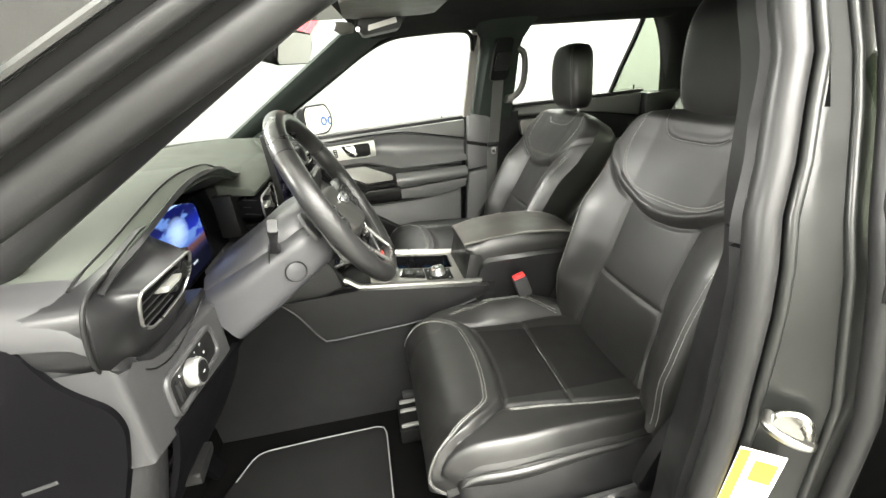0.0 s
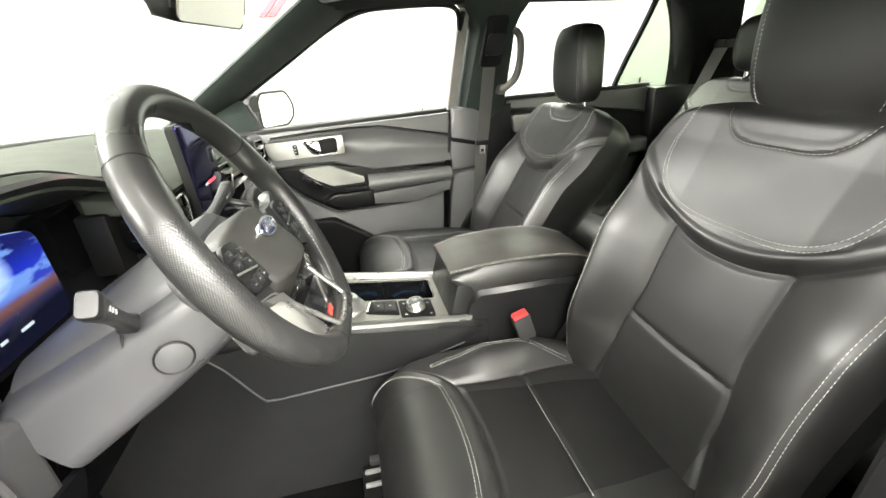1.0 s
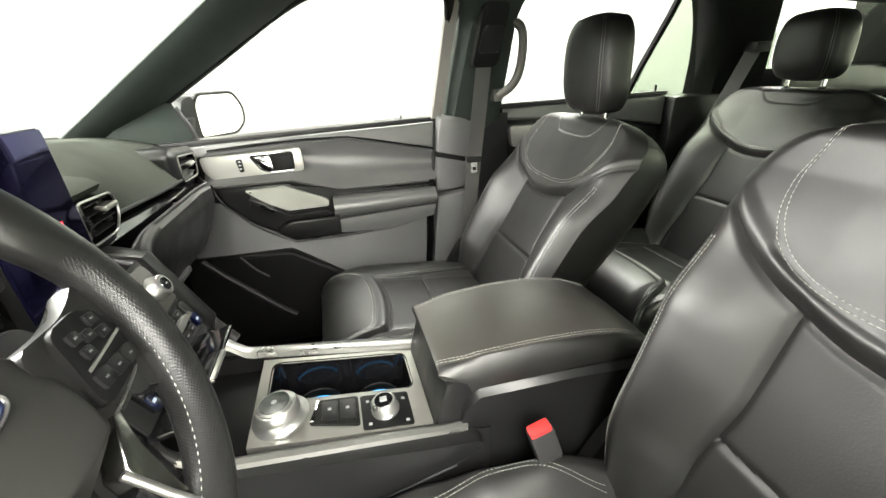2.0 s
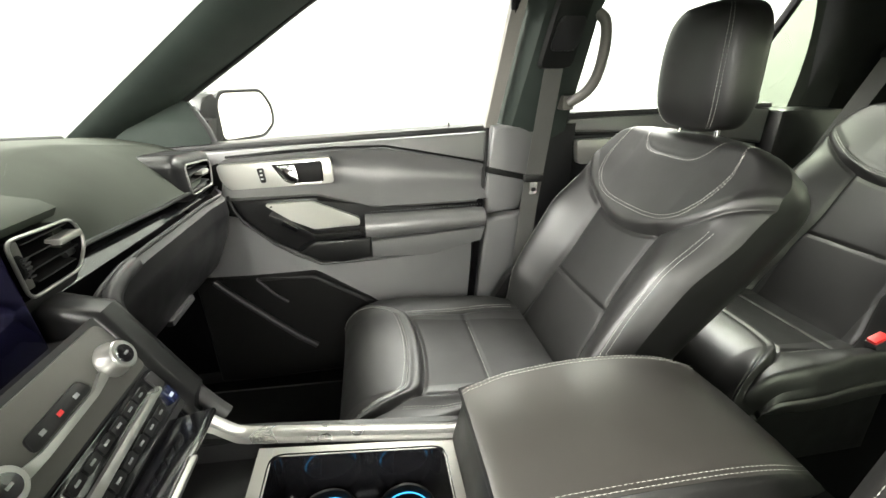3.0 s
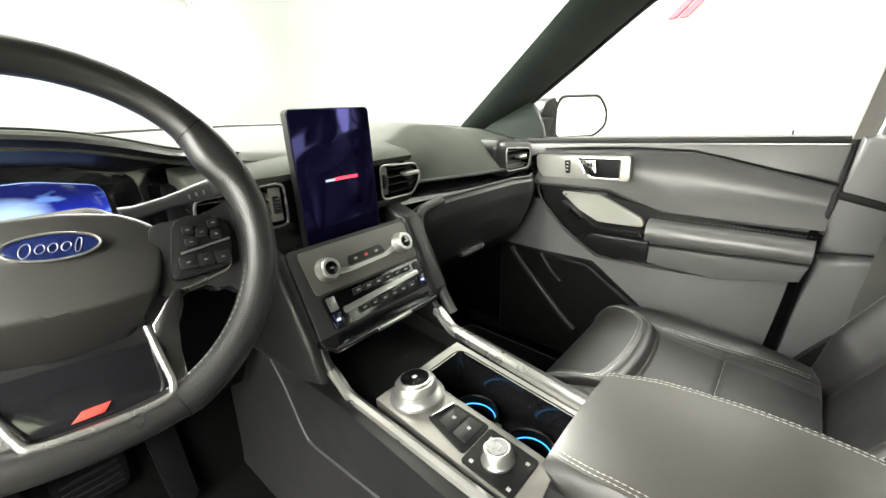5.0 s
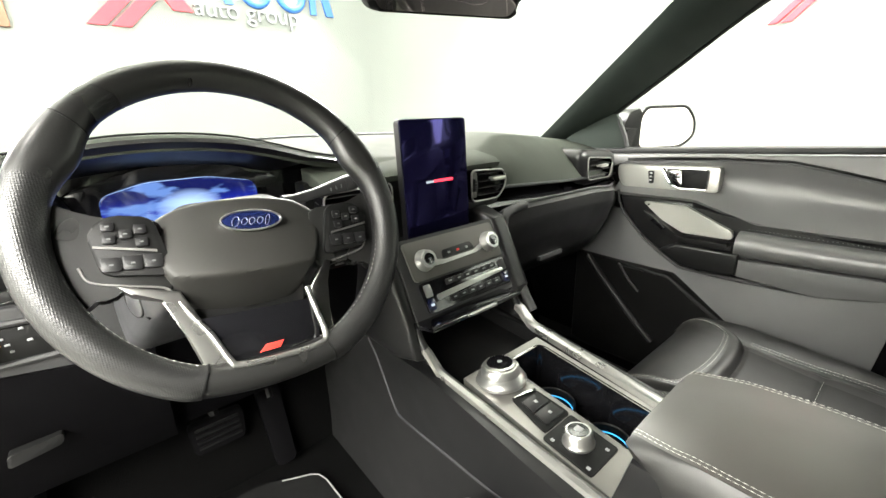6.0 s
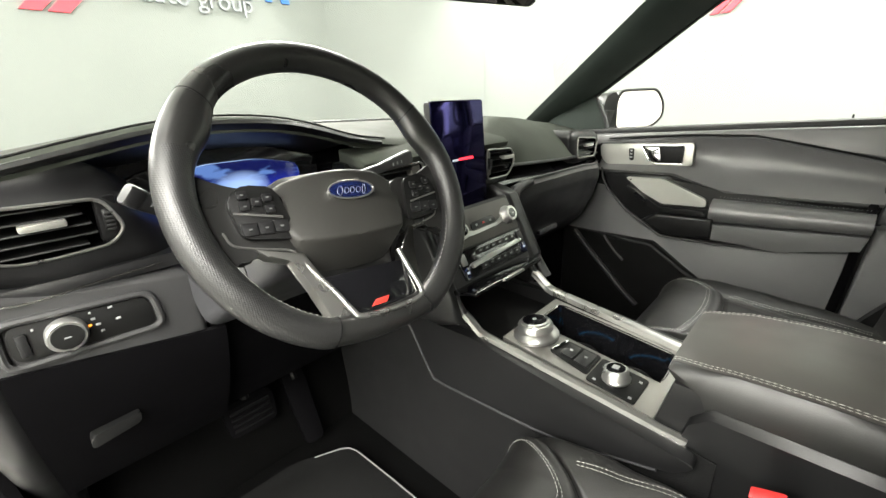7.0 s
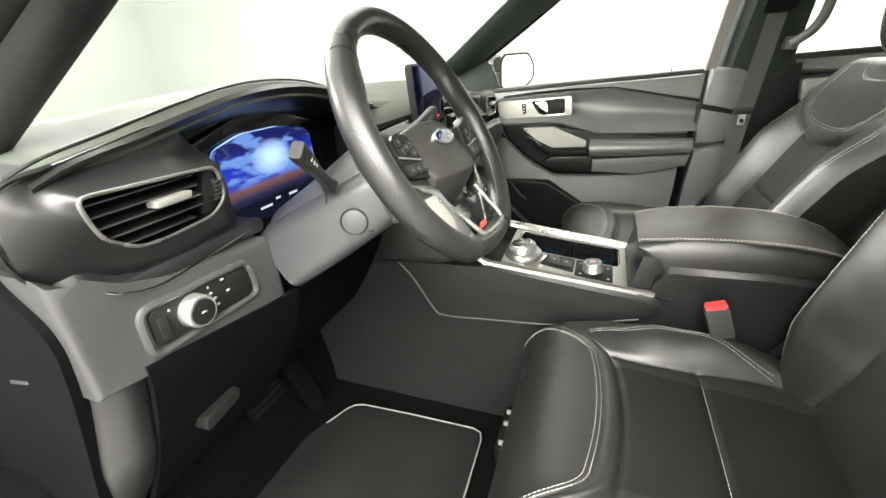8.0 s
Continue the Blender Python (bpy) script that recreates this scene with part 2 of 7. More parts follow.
def prism(pts, axis, a, b, bevel=0.0, seg=2, bm=None, warp=None):
    """A polygon drawn across an axis, drawn out from a to b along it, its edges rounded."""
    bm = bm or bmesh.new()
    lo = [bm.verts.new(AX[axis](a, p)) for p in pts]
    hi = [bm.verts.new(AX[axis](b, p)) for p in pts]
    k = len(pts)
    fs = [bm.faces.new(lo), bm.faces.new(hi)]
    fs += [bm.faces.new((lo[i], lo[(i + 1) % k], hi[(i + 1) % k], hi[i])) for i in range(k)]
    if bevel:
        rim = list({e for f in fs[:2] for e in f.edges})
        bmesh.ops.bevel(bm, geom=rim, offset=bevel, segments=seg, profile=0.6, affect="EDGES", clamp_overlap=True)
    if warp:
        for v in bm.verts:
            v.co = warp(v.co)
    return bm


def smooth_line(pts, n=8, closed=False):
    """A Catmull-Rom line through the points."""
    pts = [Vector(p) for p in pts]
    k = len(pts)
    out = []
    for i in range(k if closed else k - 1):
        p1, p2 = pts[i], pts[(i + 1) % k]
        p0 = pts[i - 1] if (i or closed) else p1 * 2 - p2
        p3 = pts[(i + 2) % k] if (i + 2 < k or closed) else p2 * 2 - p1
        for j in range(n):
            t = j / n
            out.append(0.5 * ((2 * p1) + (p2 - p0) * t + (2 * p0 - 5 * p1 + 4 * p2 - p3) * t * t + (3 * p1 - p0 - 3 * p2 + p3) * t ** 3))
    if not closed:
        out.append(pts[-1])
    return out


def loft(rings, closed=True, caps=True, bm=None, loop=False):
    """Skins rings of equal length."""
    bm = bm or bmesh.new()
    vs = [[bm.verts.new(p) for p in r] for r in rings]
    m = len(rings[0])
    k = len(vs)
    for i in range(k if loop else k - 1):
        for j in range(m if closed else m - 1):
            bm.faces.new((vs[i][j], vs[i][(j + 1) % m], vs[(i + 1) % k][(j + 1) % m], vs[(i + 1) % k][j]))
    if caps and closed and not loop:
        bm.faces.new(vs[0])
        bm.faces.new(vs[-1])
    return bm


def tube(path, r, n=10, closed=False, flat=1.0, up=None, bm=None):
    """A tube along a path; r may be a number or one for each point; flat squeezes it along the second axis."""
    path = [Vector(p) for p in path]
    k = len(path)
    rings = []
    ref = Vector(up) if up else None
    for i, p in enumerate(path):
        a = path[i - 1] if (i or closed) else p
        b = path[(i + 1) % k] if (i + 1 < k or closed) else p
        d = (b - a).normalized()
        if ref is None:
            ref = Vector((0, 0, 1)) if abs(d.z) < 0.9 else Vector((1, 0, 0))
        s = d.cross(ref).normalized()
        u = s.cross(d)
        if not up:
            ref = u
        q = r[i] if isinstance(r, (list, tuple)) else r
        rings.append([p + q * (math.cos(h) * s + flat * math.sin(h) * u) for h in (2 * math.pi * j / n for j in range(n))])
    return loft(rings, bm=bm, loop=closed)


def lathe(profile, at, axis, n=32, bm=None):
    """Turns (radius, height) pairs round an axis at a place."""
    q = Vector(axis).normalized().to_track_quat("Z", "Y")
    rings = [[Vector(at) + q @ Vector((r * math.cos(h), r * math.sin(h), z)) for h in (2 * math.pi * j / n for j in range(n))] for r, z in profile]
    return loft(rings, bm=bm)


def sheet(f, nu, nv, thick=0.0, bm=None):
    """A surface f(u, v) over the unit square, given thickness downwards its normal when asked."""
    bm = bm or bmesh.new()
    vs = [[bm.verts.new(f(i / nu, j / nv)) for j in range(nv + 1)] for i in range(nu + 1)]
    fs = [bm.faces.new((vs[i][j], vs[i + 1][j], vs[i + 1][j + 1], vs[i][j + 1])) for i in range(nu) for j in range(nv)]
    if thick:
        bmesh.ops.recalc_face_normals(bm, faces=fs)
        bmesh.ops.solidify(bm, geom=fs, thickness=thick)
    return bm


def stitches(path, bm=None, length=0.0060, gap=0.0002, r=0.00048, lift=0.0):
    """Short thread dashes along a path."""
    bm = bm or bmesh.new()
    path = [Vector(p) for p in path]
    walked, due, on = 0.0, 0.0, None
    for a, b in zip(path, path[1:]):
        seg = (b - a).length
        if seg < 1e-6:
            continue
        d = (b - a) / seg
        while due <= walked + seg:
            c = a + d * (due - walked)
            s = d.cross(Vector((0.3, 0.2, 0.93))).normalized() * r
            u = d.cross(s).normalized() * r
            e, m = c + d * length, c + d * length * 0.5
            vs = [bm.verts.new(p) for p in (c, m + s, m + u, m - s, m - u, e)]
            for i in range(4):
                w0, w1 = vs[1 + i], vs[1 + (i + 1) % 4]
                bm.faces.new((vs[0], w0, w1))
                bm.faces.new((vs[5], w1, w0))
            due += length + gap
        walked += seg
    return bm


def resample(pts, n):
    """n points spread evenly by direction round a closed outline's middle."""
    c = Vector((sum(p[0] for p in pts) / len(pts), sum(p[1] for p in pts) / len(pts)))
    out = []
    for k in range(n):
        h = 2 * math.pi * k / n
        d = Vector((math.cos(h), math.sin(h)))
        best = None
        for p, q in zip(pts, pts[1:] + pts[:1]):
            p, e = Vector(p[:2]) - c, Vector(q[:2]) - Vector(p[:2])
            den = d.x * e.y - d.y * e.x
            if abs(den) < 1e-12:
                continue
            r, w = (p.x * e.y - p.y * e.x) / den, (p.x * d.y - p.y * d.x) / den
            if r > 0 and -1e-6 <= w <= 1 + 1e-6 and (best is None or r > best):
                best = r
        out.append((c + d * best)[:])
    return out


def collar(outer, inner, x_out, x_in, x_back, bulge=0.0, n=72):
    """A moulded surround with a real opening: from an outer outline in to an inner one, both drawn across x."""
    a, b = resample(outer, n), resample(inner, n)
    rings = [[(x_back, y, z) for y, z in a], [(x_out - 0.012, y, z) for y, z in a]]
    for t in (0.0, 0.06, 0.2, 0.4, 0.6, 0.8, 0.94, 1.0):
        q = 1 - (1 - t) ** 2
        rings.append([(lerp(x_out - 0.006 if t == 0 else x_out, x_in, t) + bulge * math.sin(t * math.pi) - (0.0015 if t == 1.0 else 0), lerp(p[0], r[0], t), lerp(p[1], r[1], t)) for p, r in zip(a, b)])
    rings.append([(x_in - 0.03, y, z) for y, z in b])
    return loft(rings, caps=False)


def lerp(a, b, t):
    return a + (b - a) * t


def smoothstep(a, b, x):
    t = min(1.0, max(0.0, (x - a) / (b - a)))
    return t * t * (3 - 2 * t)


def curve_at(table, x):
    """A value read between the rows (x, value) of a table, gliding."""
    if x <= table[0][0]:
        return table[0][1]
    for (x0, y0), (x1, y1) in zip(table, table[1:]):
        if x <= x1:
            t = (x - x0) / (x1 - x0)
            return lerp(y0, y1, t * t * (3 - 2 * t))
    return table[-1][1]

# ---------------------------------------------------------------- the photo studio
solo("ground", box(-4.2, 5.0, -3.6, 3.7, -0.1, 0.0), ROOM_FLOOR, "pale grey concrete studio floor", "floor", "structure")
solo("wall_front", box(-3.5, -3.3, -3.6, 3.7, 0.0, 3.4), WALL_FRONT, "green grey studio wall, dimmed in its colour, carrying a sign", "wall", "structure")
solo("wall_rear", box(4.8, 5.0, -3.6, 3.7, 0.0, 3.4), WALL_WHITE, "plain white painted studio wall", "wall", "structure")
solo("wall_right", box(-3.3, 4.8, 3.0, 3.2, 0.0, 3.4), WALL_SIDE, "white studio wall, dimmed in its colour, with red sign stripes", "wall", "structure")
bm = bmesh.new()
arc = [(-3.3 + 1.1 * (1 - math.cos(h)), 3.0 - 1.1 * (1 - math.sin(h))) for h in (math.pi / 2 * k / 16 for k in range(17))]
bm = prism([(x + 0.004, y - 0.004) for x, y in arc] + [(-3.296, 2.996)], "z", 0.001, 3.399)
solo("wall_cove", bm, WALL_FRONT, "dimmed green grey rounded studio wall corner", "wall", "structure")
solo("wall_left", box(-3.3, 4.8, -3.6, -3.4, 0.0, 3.4), WALL_WHITE, "plain white painted studio wall", "wall", "structure")
solo("ceiling", box(-3.5, 5.0, -3.6, 3.2, 3.4, 3.5), WALL_WHITE, "plain white studio ceiling", "ceiling", "structure")


def slanted_bar(u0, u1, z0, z1, lean, on):
    """A slanted bar of the sign, laid on a wall by the function on(u, z)."""
    pts = [(u0, z0), (u1, z0), (u1 + lean, z1), (u0 + lean, z1)]
    bm = bmesh.new()
    lo, hi = [bm.verts.new(on(u, z, 0.0)) for u, z in pts], [bm.verts.new(on(u, z, 0.02)) for u, z in pts]
    bm.faces.new(lo), bm.faces.new(hi)
    for i in range(4):
        bm.faces.new((lo[i], lo[(i + 1) % 4], hi[(i + 1) % 4], hi[i]))
    return bm


def on_front(u, z, d):
    return (-3.299 + d, u, z)


def on_cove(u, z, d):
    return (u, 2.925 - d, z)


def on_right(u, z, d):
    return (u, 2.999 - d, z)


sign = thing("wall_sign", "red blue and grey raised letter sign on the white wall", "sign", (-3.3, 0.5, 2.0))
part("red_bar", slanted_bar(-0.31, -0.20, 1.92, 2.35, 0.42, on_front), SIGN_RED, sign)
part("red_bar", slanted_bar(-0.17, -0.06, 1.92, 2.35, 0.42, on_front), SIGN_RED, sign)
part("red_bar", slanted_bar(0.23, 0.36, 2.06, 2.35, -0.2, on_front), SIGN_RED, sign)
for cu in (0.845, 1.145):
    ring = [(-3.292, cu + 0.105 * math.cos(h), 2.285 + 0.115 * math.sin(h)) for h in (2 * math.pi * k / 32 for k in range(32))]
    part("blue_letter_ring", tube(ring, 0.029, 10, closed=True), SIGN_BLUE, sign)
part("blue_letter_bar", slanted_bar(0.60, 0.66, 2.15, 2.5, -0.10, on_front), SIGN_BLUE, sign)
part("blue_letter_bar", slanted_bar(1.31, 1.365, 2.15, 2.5, 0.0, on_front), SIGN_BLUE, sign)
part("blue_letter_bar", slanted_bar(1.46, 1.53, 2.15, 2.5, -0.09, on_front), SIGN_BLUE, sign)
words = bpy.data.curves.new("lettering", "FONT")
words.body, words.size, words.extrude, words.align_x = "auto group", 0.185, 0.01, "LEFT"
words.materials.append(SIGN_GREY)
lettering = new("lettering", words)
lettering.parent = sign
lettering.matrix_parent_inverse = Matrix.Translation(-sign.location)
lettering.matrix_basis = pose(-3.285, 0.36, 2.045, 90, 0, 90)
side_sign = thing("wall_sign", "red slanted sign stripes on the white side wall", "sign", (-0.1, 3.0, 1.7))
part("red_bar", slanted_bar(-0.24, -0.19, 1.735, 2.3, 0.55, on_right), SIGN_RED, side_sign)
part("red_bar", slanted_bar(-0.17, -0.12, 1.735, 2.3, 0.55, on_right), SIGN_RED, side_sign)
low_sign = thing("wall_sign", "small red slanted sign stripes low on the wall", "sign", (-2.4, 3.0, 0.9))
part("red_bar", slanted_bar(-2.60, -2.53, 0.78, 0.99, 0.13, on_cove), SIGN_RED, low_sign)
part("red_bar", slanted_bar(-2.51, -2.45, 0.78, 0.99, 0.13, on_cove), SIGN_RED, low_sign)
rear_sign = thing("wall_sign", "blue raised letter shapes on the rear wall", "sign", (4.8, 2.45, 0.86))
for k in range(3):
    ring = [(4.79, 2.58 + 0.11 * k + 0.038 * math.cos(h), 0.80 + 0.055 * math.sin(h)) for h in (2 * math.pi * j / 24 for j in range(24))]
    part("blue_ring", tube(ring, 0.013, 8, closed=True), SIGN_BLUE, rear_sign)
solo("wall_board", box(-3.299, -3.27, -1.0, -0.69, 1.86, 2.3, 0.004), WOOD, "brown wooden board on the white wall", "board")

# ---------------------------------------------------------------- the car's shell
def screen_edge(z):
    """The windscreen's edge of the right front pillar."""
    return Vector((-0.315 + 1.576 * (z - 1.15), 0.763 - 0.628 * (z - 1.15), z))


def window_edge(z):
    """The side window's edge of the right front pillar."""
    return Vector((-0.195 + 1.752 * (z - 1.15), 0.851 - 0.61 * (z - 1.15), z))


def front_pillar(side, bulge):
    rings = []
    for k in range(15):
        z = 1.06 + 0.5 * k / 14
        a, b = screen_edge(z), window_edge(z)
        inward = Vector((0.35, -0.8, -0.1)).normalized()
        mid = (a + b) / 2 + inward * bulge
        q1, q2 = a * 0.75 + b * 0.25 + inward * bulge * 0.77, a * 0.25 + b * 0.75 + inward * bulge * 0.77
        out = Vector((-0.25, 0.75, 0.1)) * 0.05
        ring = [a, a * 0.9 + b * 0.1 + inward * bulge * 0.4, q1, mid, q2, a * 0.1 + b * 0.9 + inward * bulge * 0.4, b, b + out, (a + b) / 2 + out * 1.3, a + out]
        rings.append([(p.x, p.y * side, p.z) for p in ring])
    return loft(rings)


solo("pillar_front_right", front_pillar(1, 0.024), PILLAR_TRIM, "dark green grey cloth trimmed windscreen pillar", "pillar", "structure")


def frame_line(z, off):
    """A line along the driver's side pillar, seen from the open door."""
    return Vector((-0.025 + 1.831 * (z - 1.25), -0.646 + 0.204 * (z - 1.25), z)) + Vector(off)


def frame_path(off, z0=0.98, z1=1.56, n=16):
    return [frame_line(lerp(z0, z1, k / n), off) for k in range(n + 1)]


def strip(path, w, t):
    return loft([[p, p + Vector(w), p + Vector(w) + Vector(t), p + Vector(t)] for p in path])


frame_left = thing("door_frame", "dark painted door frame with a fat rubber seal", "door frame", (0.1, -0.75, 1.3), kind="structure")


def pillar_cover():
    """The windscreen pillar's inner cover, between the glass and the door seal."""
    rings = []
    face = Vector((0.53, -0.85, 0))
    for k in range(19):
        z = lerp(1.06, 1.55, k / 18)
        a = Vector((0.078 + 1.464 * (z - 1.3), -0.658 + 0.357 * (z - 1.3), z))
        b = frame_line(z, (-0.026, -0.060, 0.018))
        rings.append([a, lerp(a, b, 0.06) + face * 0.007, lerp(a, b, 0.25) + face * 0.014, lerp(a, b, 0.5) + face * 0.018, lerp(a, b, 0.8) + face * 0.016, b, b - face * 0.03, a - face * 0.012])
    return loft(rings)


part("pillar_trim", pillar_cover(), PLASTIC, frame_left, "dark cloth trimmed windscreen pillar")
part("rubber_seal", tube(frame_path((-0.024, -0.066, 0.016)), 0.023, 18), RUBBER, frame_left, "fat black strip painting the dark door gap")
part("inner_flange", strip(frame_path((-0.035, -0.085, 0.022)), (-0.03, -0.04, 0.02), (0.0, 0.05, 0.02)), PLASTIC_DARK, frame_left)
part("secondary_seal", tube(frame_path((-0.049, -0.106, 0.034)), 0.0115, 10), RUBBER, frame_left)
part("painted_pillar", strip(frame_path((-0.062, -0.126, 0.044)), (-0.09, -0.05, 0.055), (0.0, 0.06, 0.02)), PAINT, frame_left, "dark glossy metallic painted pillar")
part("painted_gutter", tube(frame_path((-0.066, -0.128, 0.046)), 0.0045, 8), PAINT, frame_left)

# windscreen, header and roof lining
def windscreen(u, v):
    z = lerp(1.10, 1.56, v)
    a = screen_edge(z)
    y = lerp(-a.y, a.y, u)
    return (a.x - 0.16 * (1 - (2 * u - 1) ** 2), y, z + 0.0)


screen = solo("windscreen", sheet(windscreen, 24, 12), GLASS, "clear curved windscreen glass", "windscreen", "structure")
screen.visible_shadow = False


def roof_lining(u, v):
    x = lerp(0.30 - 0.10 * (1 - (2 * v - 1) ** 2) * (1 - u), 2.45, u)
    y = lerp(-0.6, 0.6, v)
    return (x, y, 1.50 + 0.075 * (1 - abs(2 * v - 1) ** 3.0) + 0.02 * math.sin(u * 3.1))


solo("headliner", sheet(roof_lining, 24, 20, 0.02), HEADLINER, "black cloth roof lining", "ceiling", "structure")
solo("car_roof", sheet(lambda u, v: (lerp(0.12, 2.6, u), lerp(-0.68, 0.68, v), 1.56 + 0.09 * (1 - abs(2 * v - 1) ** 3) + 0.01), 12, 16, 0.01), PAINT, "dark metallic painted car roof", "roof", "structure")


def roof_rail(side):
    rings = []
    for k in range(25):
        x = lerp(0.30, 2.4, k / 24)
        z = curve_at([(0.30, 1.475), (0.45, 1.487), (0.9, 1.49), (1.6, 1.485), (2.4, 1.46)], x)
        rings.append([(x, side * 0.535, z + 0.075), (x, side * 0.555, z + 0.03), (x, side * 0.59, z + 0.004), (x, side * 0.62, z), (x, side * 0.66, z + 0.01), (x, side * 0.69, z + 0.09), (x, side * 0.55, z + 0.11)])
    return loft(rings)


solo("roof_rail_right", roof_rail(1), HEADLINER, "black cloth covered roof rail above the windows", "roof rail", "structure")
solo("roof_rail_left", roof_rail(-1), HEADLINER, "black cloth covered roof rail above the open door", "roof rail", "structure")


# middle pillars
def mid_pillar_upper(side):
    rings = []
    for k in range(13):
        z = lerp(1.10, 1.52, k / 12)
        y = 0.788 - 0.498 * (z - 1.15)
        x0, x1 = 0.708 + 0.083 * (z - 1.15) + 0.034, lerp(0.93, 0.915, k / 12)
        if k > 9:
            x0 -= 0.012 * (k - 9) ** 1.6
            x1 += 0.012 * (k - 9) ** 1.6
        d = 0.055
        ring = [(x0, y), (x0 + 0.004, y - 0.03), (x0 + 0.02, y - d), (x0 + 0.07, y - d - 0.012), (x1 - 0.06, y - d - 0.012), (x1 - 0.012, y - d), (x1, y - 0.02), (x1, y + 0.05), (x0, y + 0.05)]
        rings.append([(x, yy * side, z) for x, yy in ring])
    return loft(rings)


bp = thing("pillar_middle_right", "grey black moulded middle pillar trim with a seat belt guide", "pillar", (0.8, 0.72, 0.6), kind="structure")
part("upper_trim", mid_pillar_upper(1), PILLAR_TRIM, bp)
part("belt_slot", prism(rounded([(0.79, 1.30), (0.865, 1.30), (0.87, 1.45), (0.80, 1.45)], 0.015), "y", 0.60, 0.69, 0.004, warp=lambda c: Vector((c.x, c.y - 0.5 * (c.z - 1.335) + 0.01, c.z))), PLASTIC_DARK, bp)
part("height_slider", prism(rounded([(0.80, 1.335), (0.862, 1.335), (0.868, 1.40), (0.806, 1.40)], 0.012), "y", 0.58, 0.66, 0.006, warp=lambda c: Vector((c.x, c.y - 0.5 * (c.z - 1.335) + 0.025, c.z))), PLASTIC, bp)
part("lower_trim", prism([(0.712, 1.165), (0.84, 1.165), (0.815, 1.04), (0.80, 0.935), (0.692, 0.925), (0.705, 1.05)], "y", 0.722, 0.80, 0.012, 3), DOOR_LOW, bp)
part("foot_trim", prism([(0.694, 0.92), (0.80, 0.93), (0.785, 0.78), (0.76, 0.42), (0.645, 0.42), (0.676, 0.67)], "y", 0.700, 0.80, 0.014, 3), DOOR_LOW, bp)
part("cover_panel", prism([(0.812, 1.165), (0.95, 1.165), (0.95, 0.45), (0.79, 0.45), (0.806, 0.93), (0.822, 1.04)], "y", 0.735, 0.80, 0.006), PLASTIC, bp)
# black strip laid in to paint the dark gap behind the door
part("door_gap_strip", prism(rounded([(0.672, 0.975), (0.688, 0.975), (0.678, 0.81), (0.667, 0.66), (0.636, 0.45), (0.610, 0.45), (0.646, 0.66), (0.660, 0.80)], 0.004), "y", 0.712, 0.76, 0.006), SHADE_BLACK, bp, "black strip painting the dark door gap")
part("black_reveal", prism([(0.700, 1.06), (0.83, 1.03), (0.828, 1.015), (0.699, 1.045)], "y", 0.712, 0.79, 0.003), PLASTIC_DARK, bp)

# the driver's side middle pillar, seen from the open door
bl = thing("pillar_middle_left", "dark painted door jamb with striker and label", "pillar", (0.72, -0.82, 0.5), kind="structure")


def jamb_x(z):
    return curve_at([(0.35, 0.62), (0.75, 0.655), (1.0, 0.675), (1.15, 0.686), (1.36, 0.715), (1.53, 0.74)], z)


def ridge_shift(z):
    return curve_at([(0.35, -0.010), (0.9, -0.011), (1.0, -0.016), (1.15, -0.025), (1.25, -0.012), (1.35, 0.0), (1.53, 0.0)], z)


def edge_shift(z):
    return curve_at([(0.35, -0.010), (0.8, -0.010), (0.96, -0.018), (1.15, -0.048), (1.35, -0.045), (1.53, -0.045)], z)


def trim_shift(z):
    return curve_at([(0.35, 0.0), (1.0, 0.0), (1.15, 0.006), (1.35, 0.020), (1.53, 0.022)], z)


def jamb(ring, z0=0.35, z1=1.53, n=24):
    rings = []
    for k in range(n + 1):
        z = lerp(z0, z1, k / n)
        x, lean = jamb_x(z), 0.46 * max(0.0, z - 1.12) ** 1.15
        rings.append([(x + a + 0.8 * f(z), b + lean - 0.6 * f(z), z) for a, b, f in ring])
    return loft(rings)


def jamb_tube(a, b, r, f, z0=0.35, z1=1.53, n=24):
    return tube([(jamb_x(z) + a + 0.8 * f(z), b - 0.6 * f(z) + 0.46 * max(0.0, z - 1.12) ** 1.15, z) for z in (lerp(z0, z1, k / n) for k in range(n + 1))], r, 14)


trim_ring = [(-0.022, -0.802, ridge_shift), (-0.028, -0.786, ridge_shift), (-0.020, -0.755, trim_shift), (-0.010, -0.715, trim_shift), (0.02, -0.70, trim_shift), (0.20, -0.70, trim_shift), (0.20, -0.80, trim_shift)]
part("upper_trim", jamb(trim_ring, 1.153), PLASTIC, bl, "grey black moulded inner trim")
part("lower_trim", jamb(trim_ring, 0.35, 1.1485), PLASTIC, bl, "black moulded inner trim")
part("rubber_seal", jamb_tube(-0.018, -0.812, 0.0165, ridge_shift), RUBBER, bl, "fat black strip painting the dark door gap")
part("painted_ridge", jamb_tube(0.004, -0.824, 0.0065, ridge_shift), PAINT_JAMB, bl)
part("jamb_panel", jamb([(0.004, -0.822, ridge_shift), (0.014, -0.826, ridge_shift), (0.046, -0.852, edge_shift), (0.056, -0.866, edge_shift), (0.062, -0.866, edge_shift), (0.20, -0.80, trim_shift), (0.004, -0.80, ridge_shift)]), PAINT_JAMB, bl, "dark metallic painted jamb")
part("jamb_edge", jamb_tube(0.057, -0.868, 0.0045, edge_shift), PAINT_JAMB, bl)
part("edge_seal", jamb_tube(0.071, -0.886, 0.0105, edge_shift), RUBBER, bl, "black rubber seal")
JO, JE, JN = Vector((0.660, -0.817, 0.014)), Vector((0.80, -0.60, 0)), Vector((-0.60, -0.80, 0))
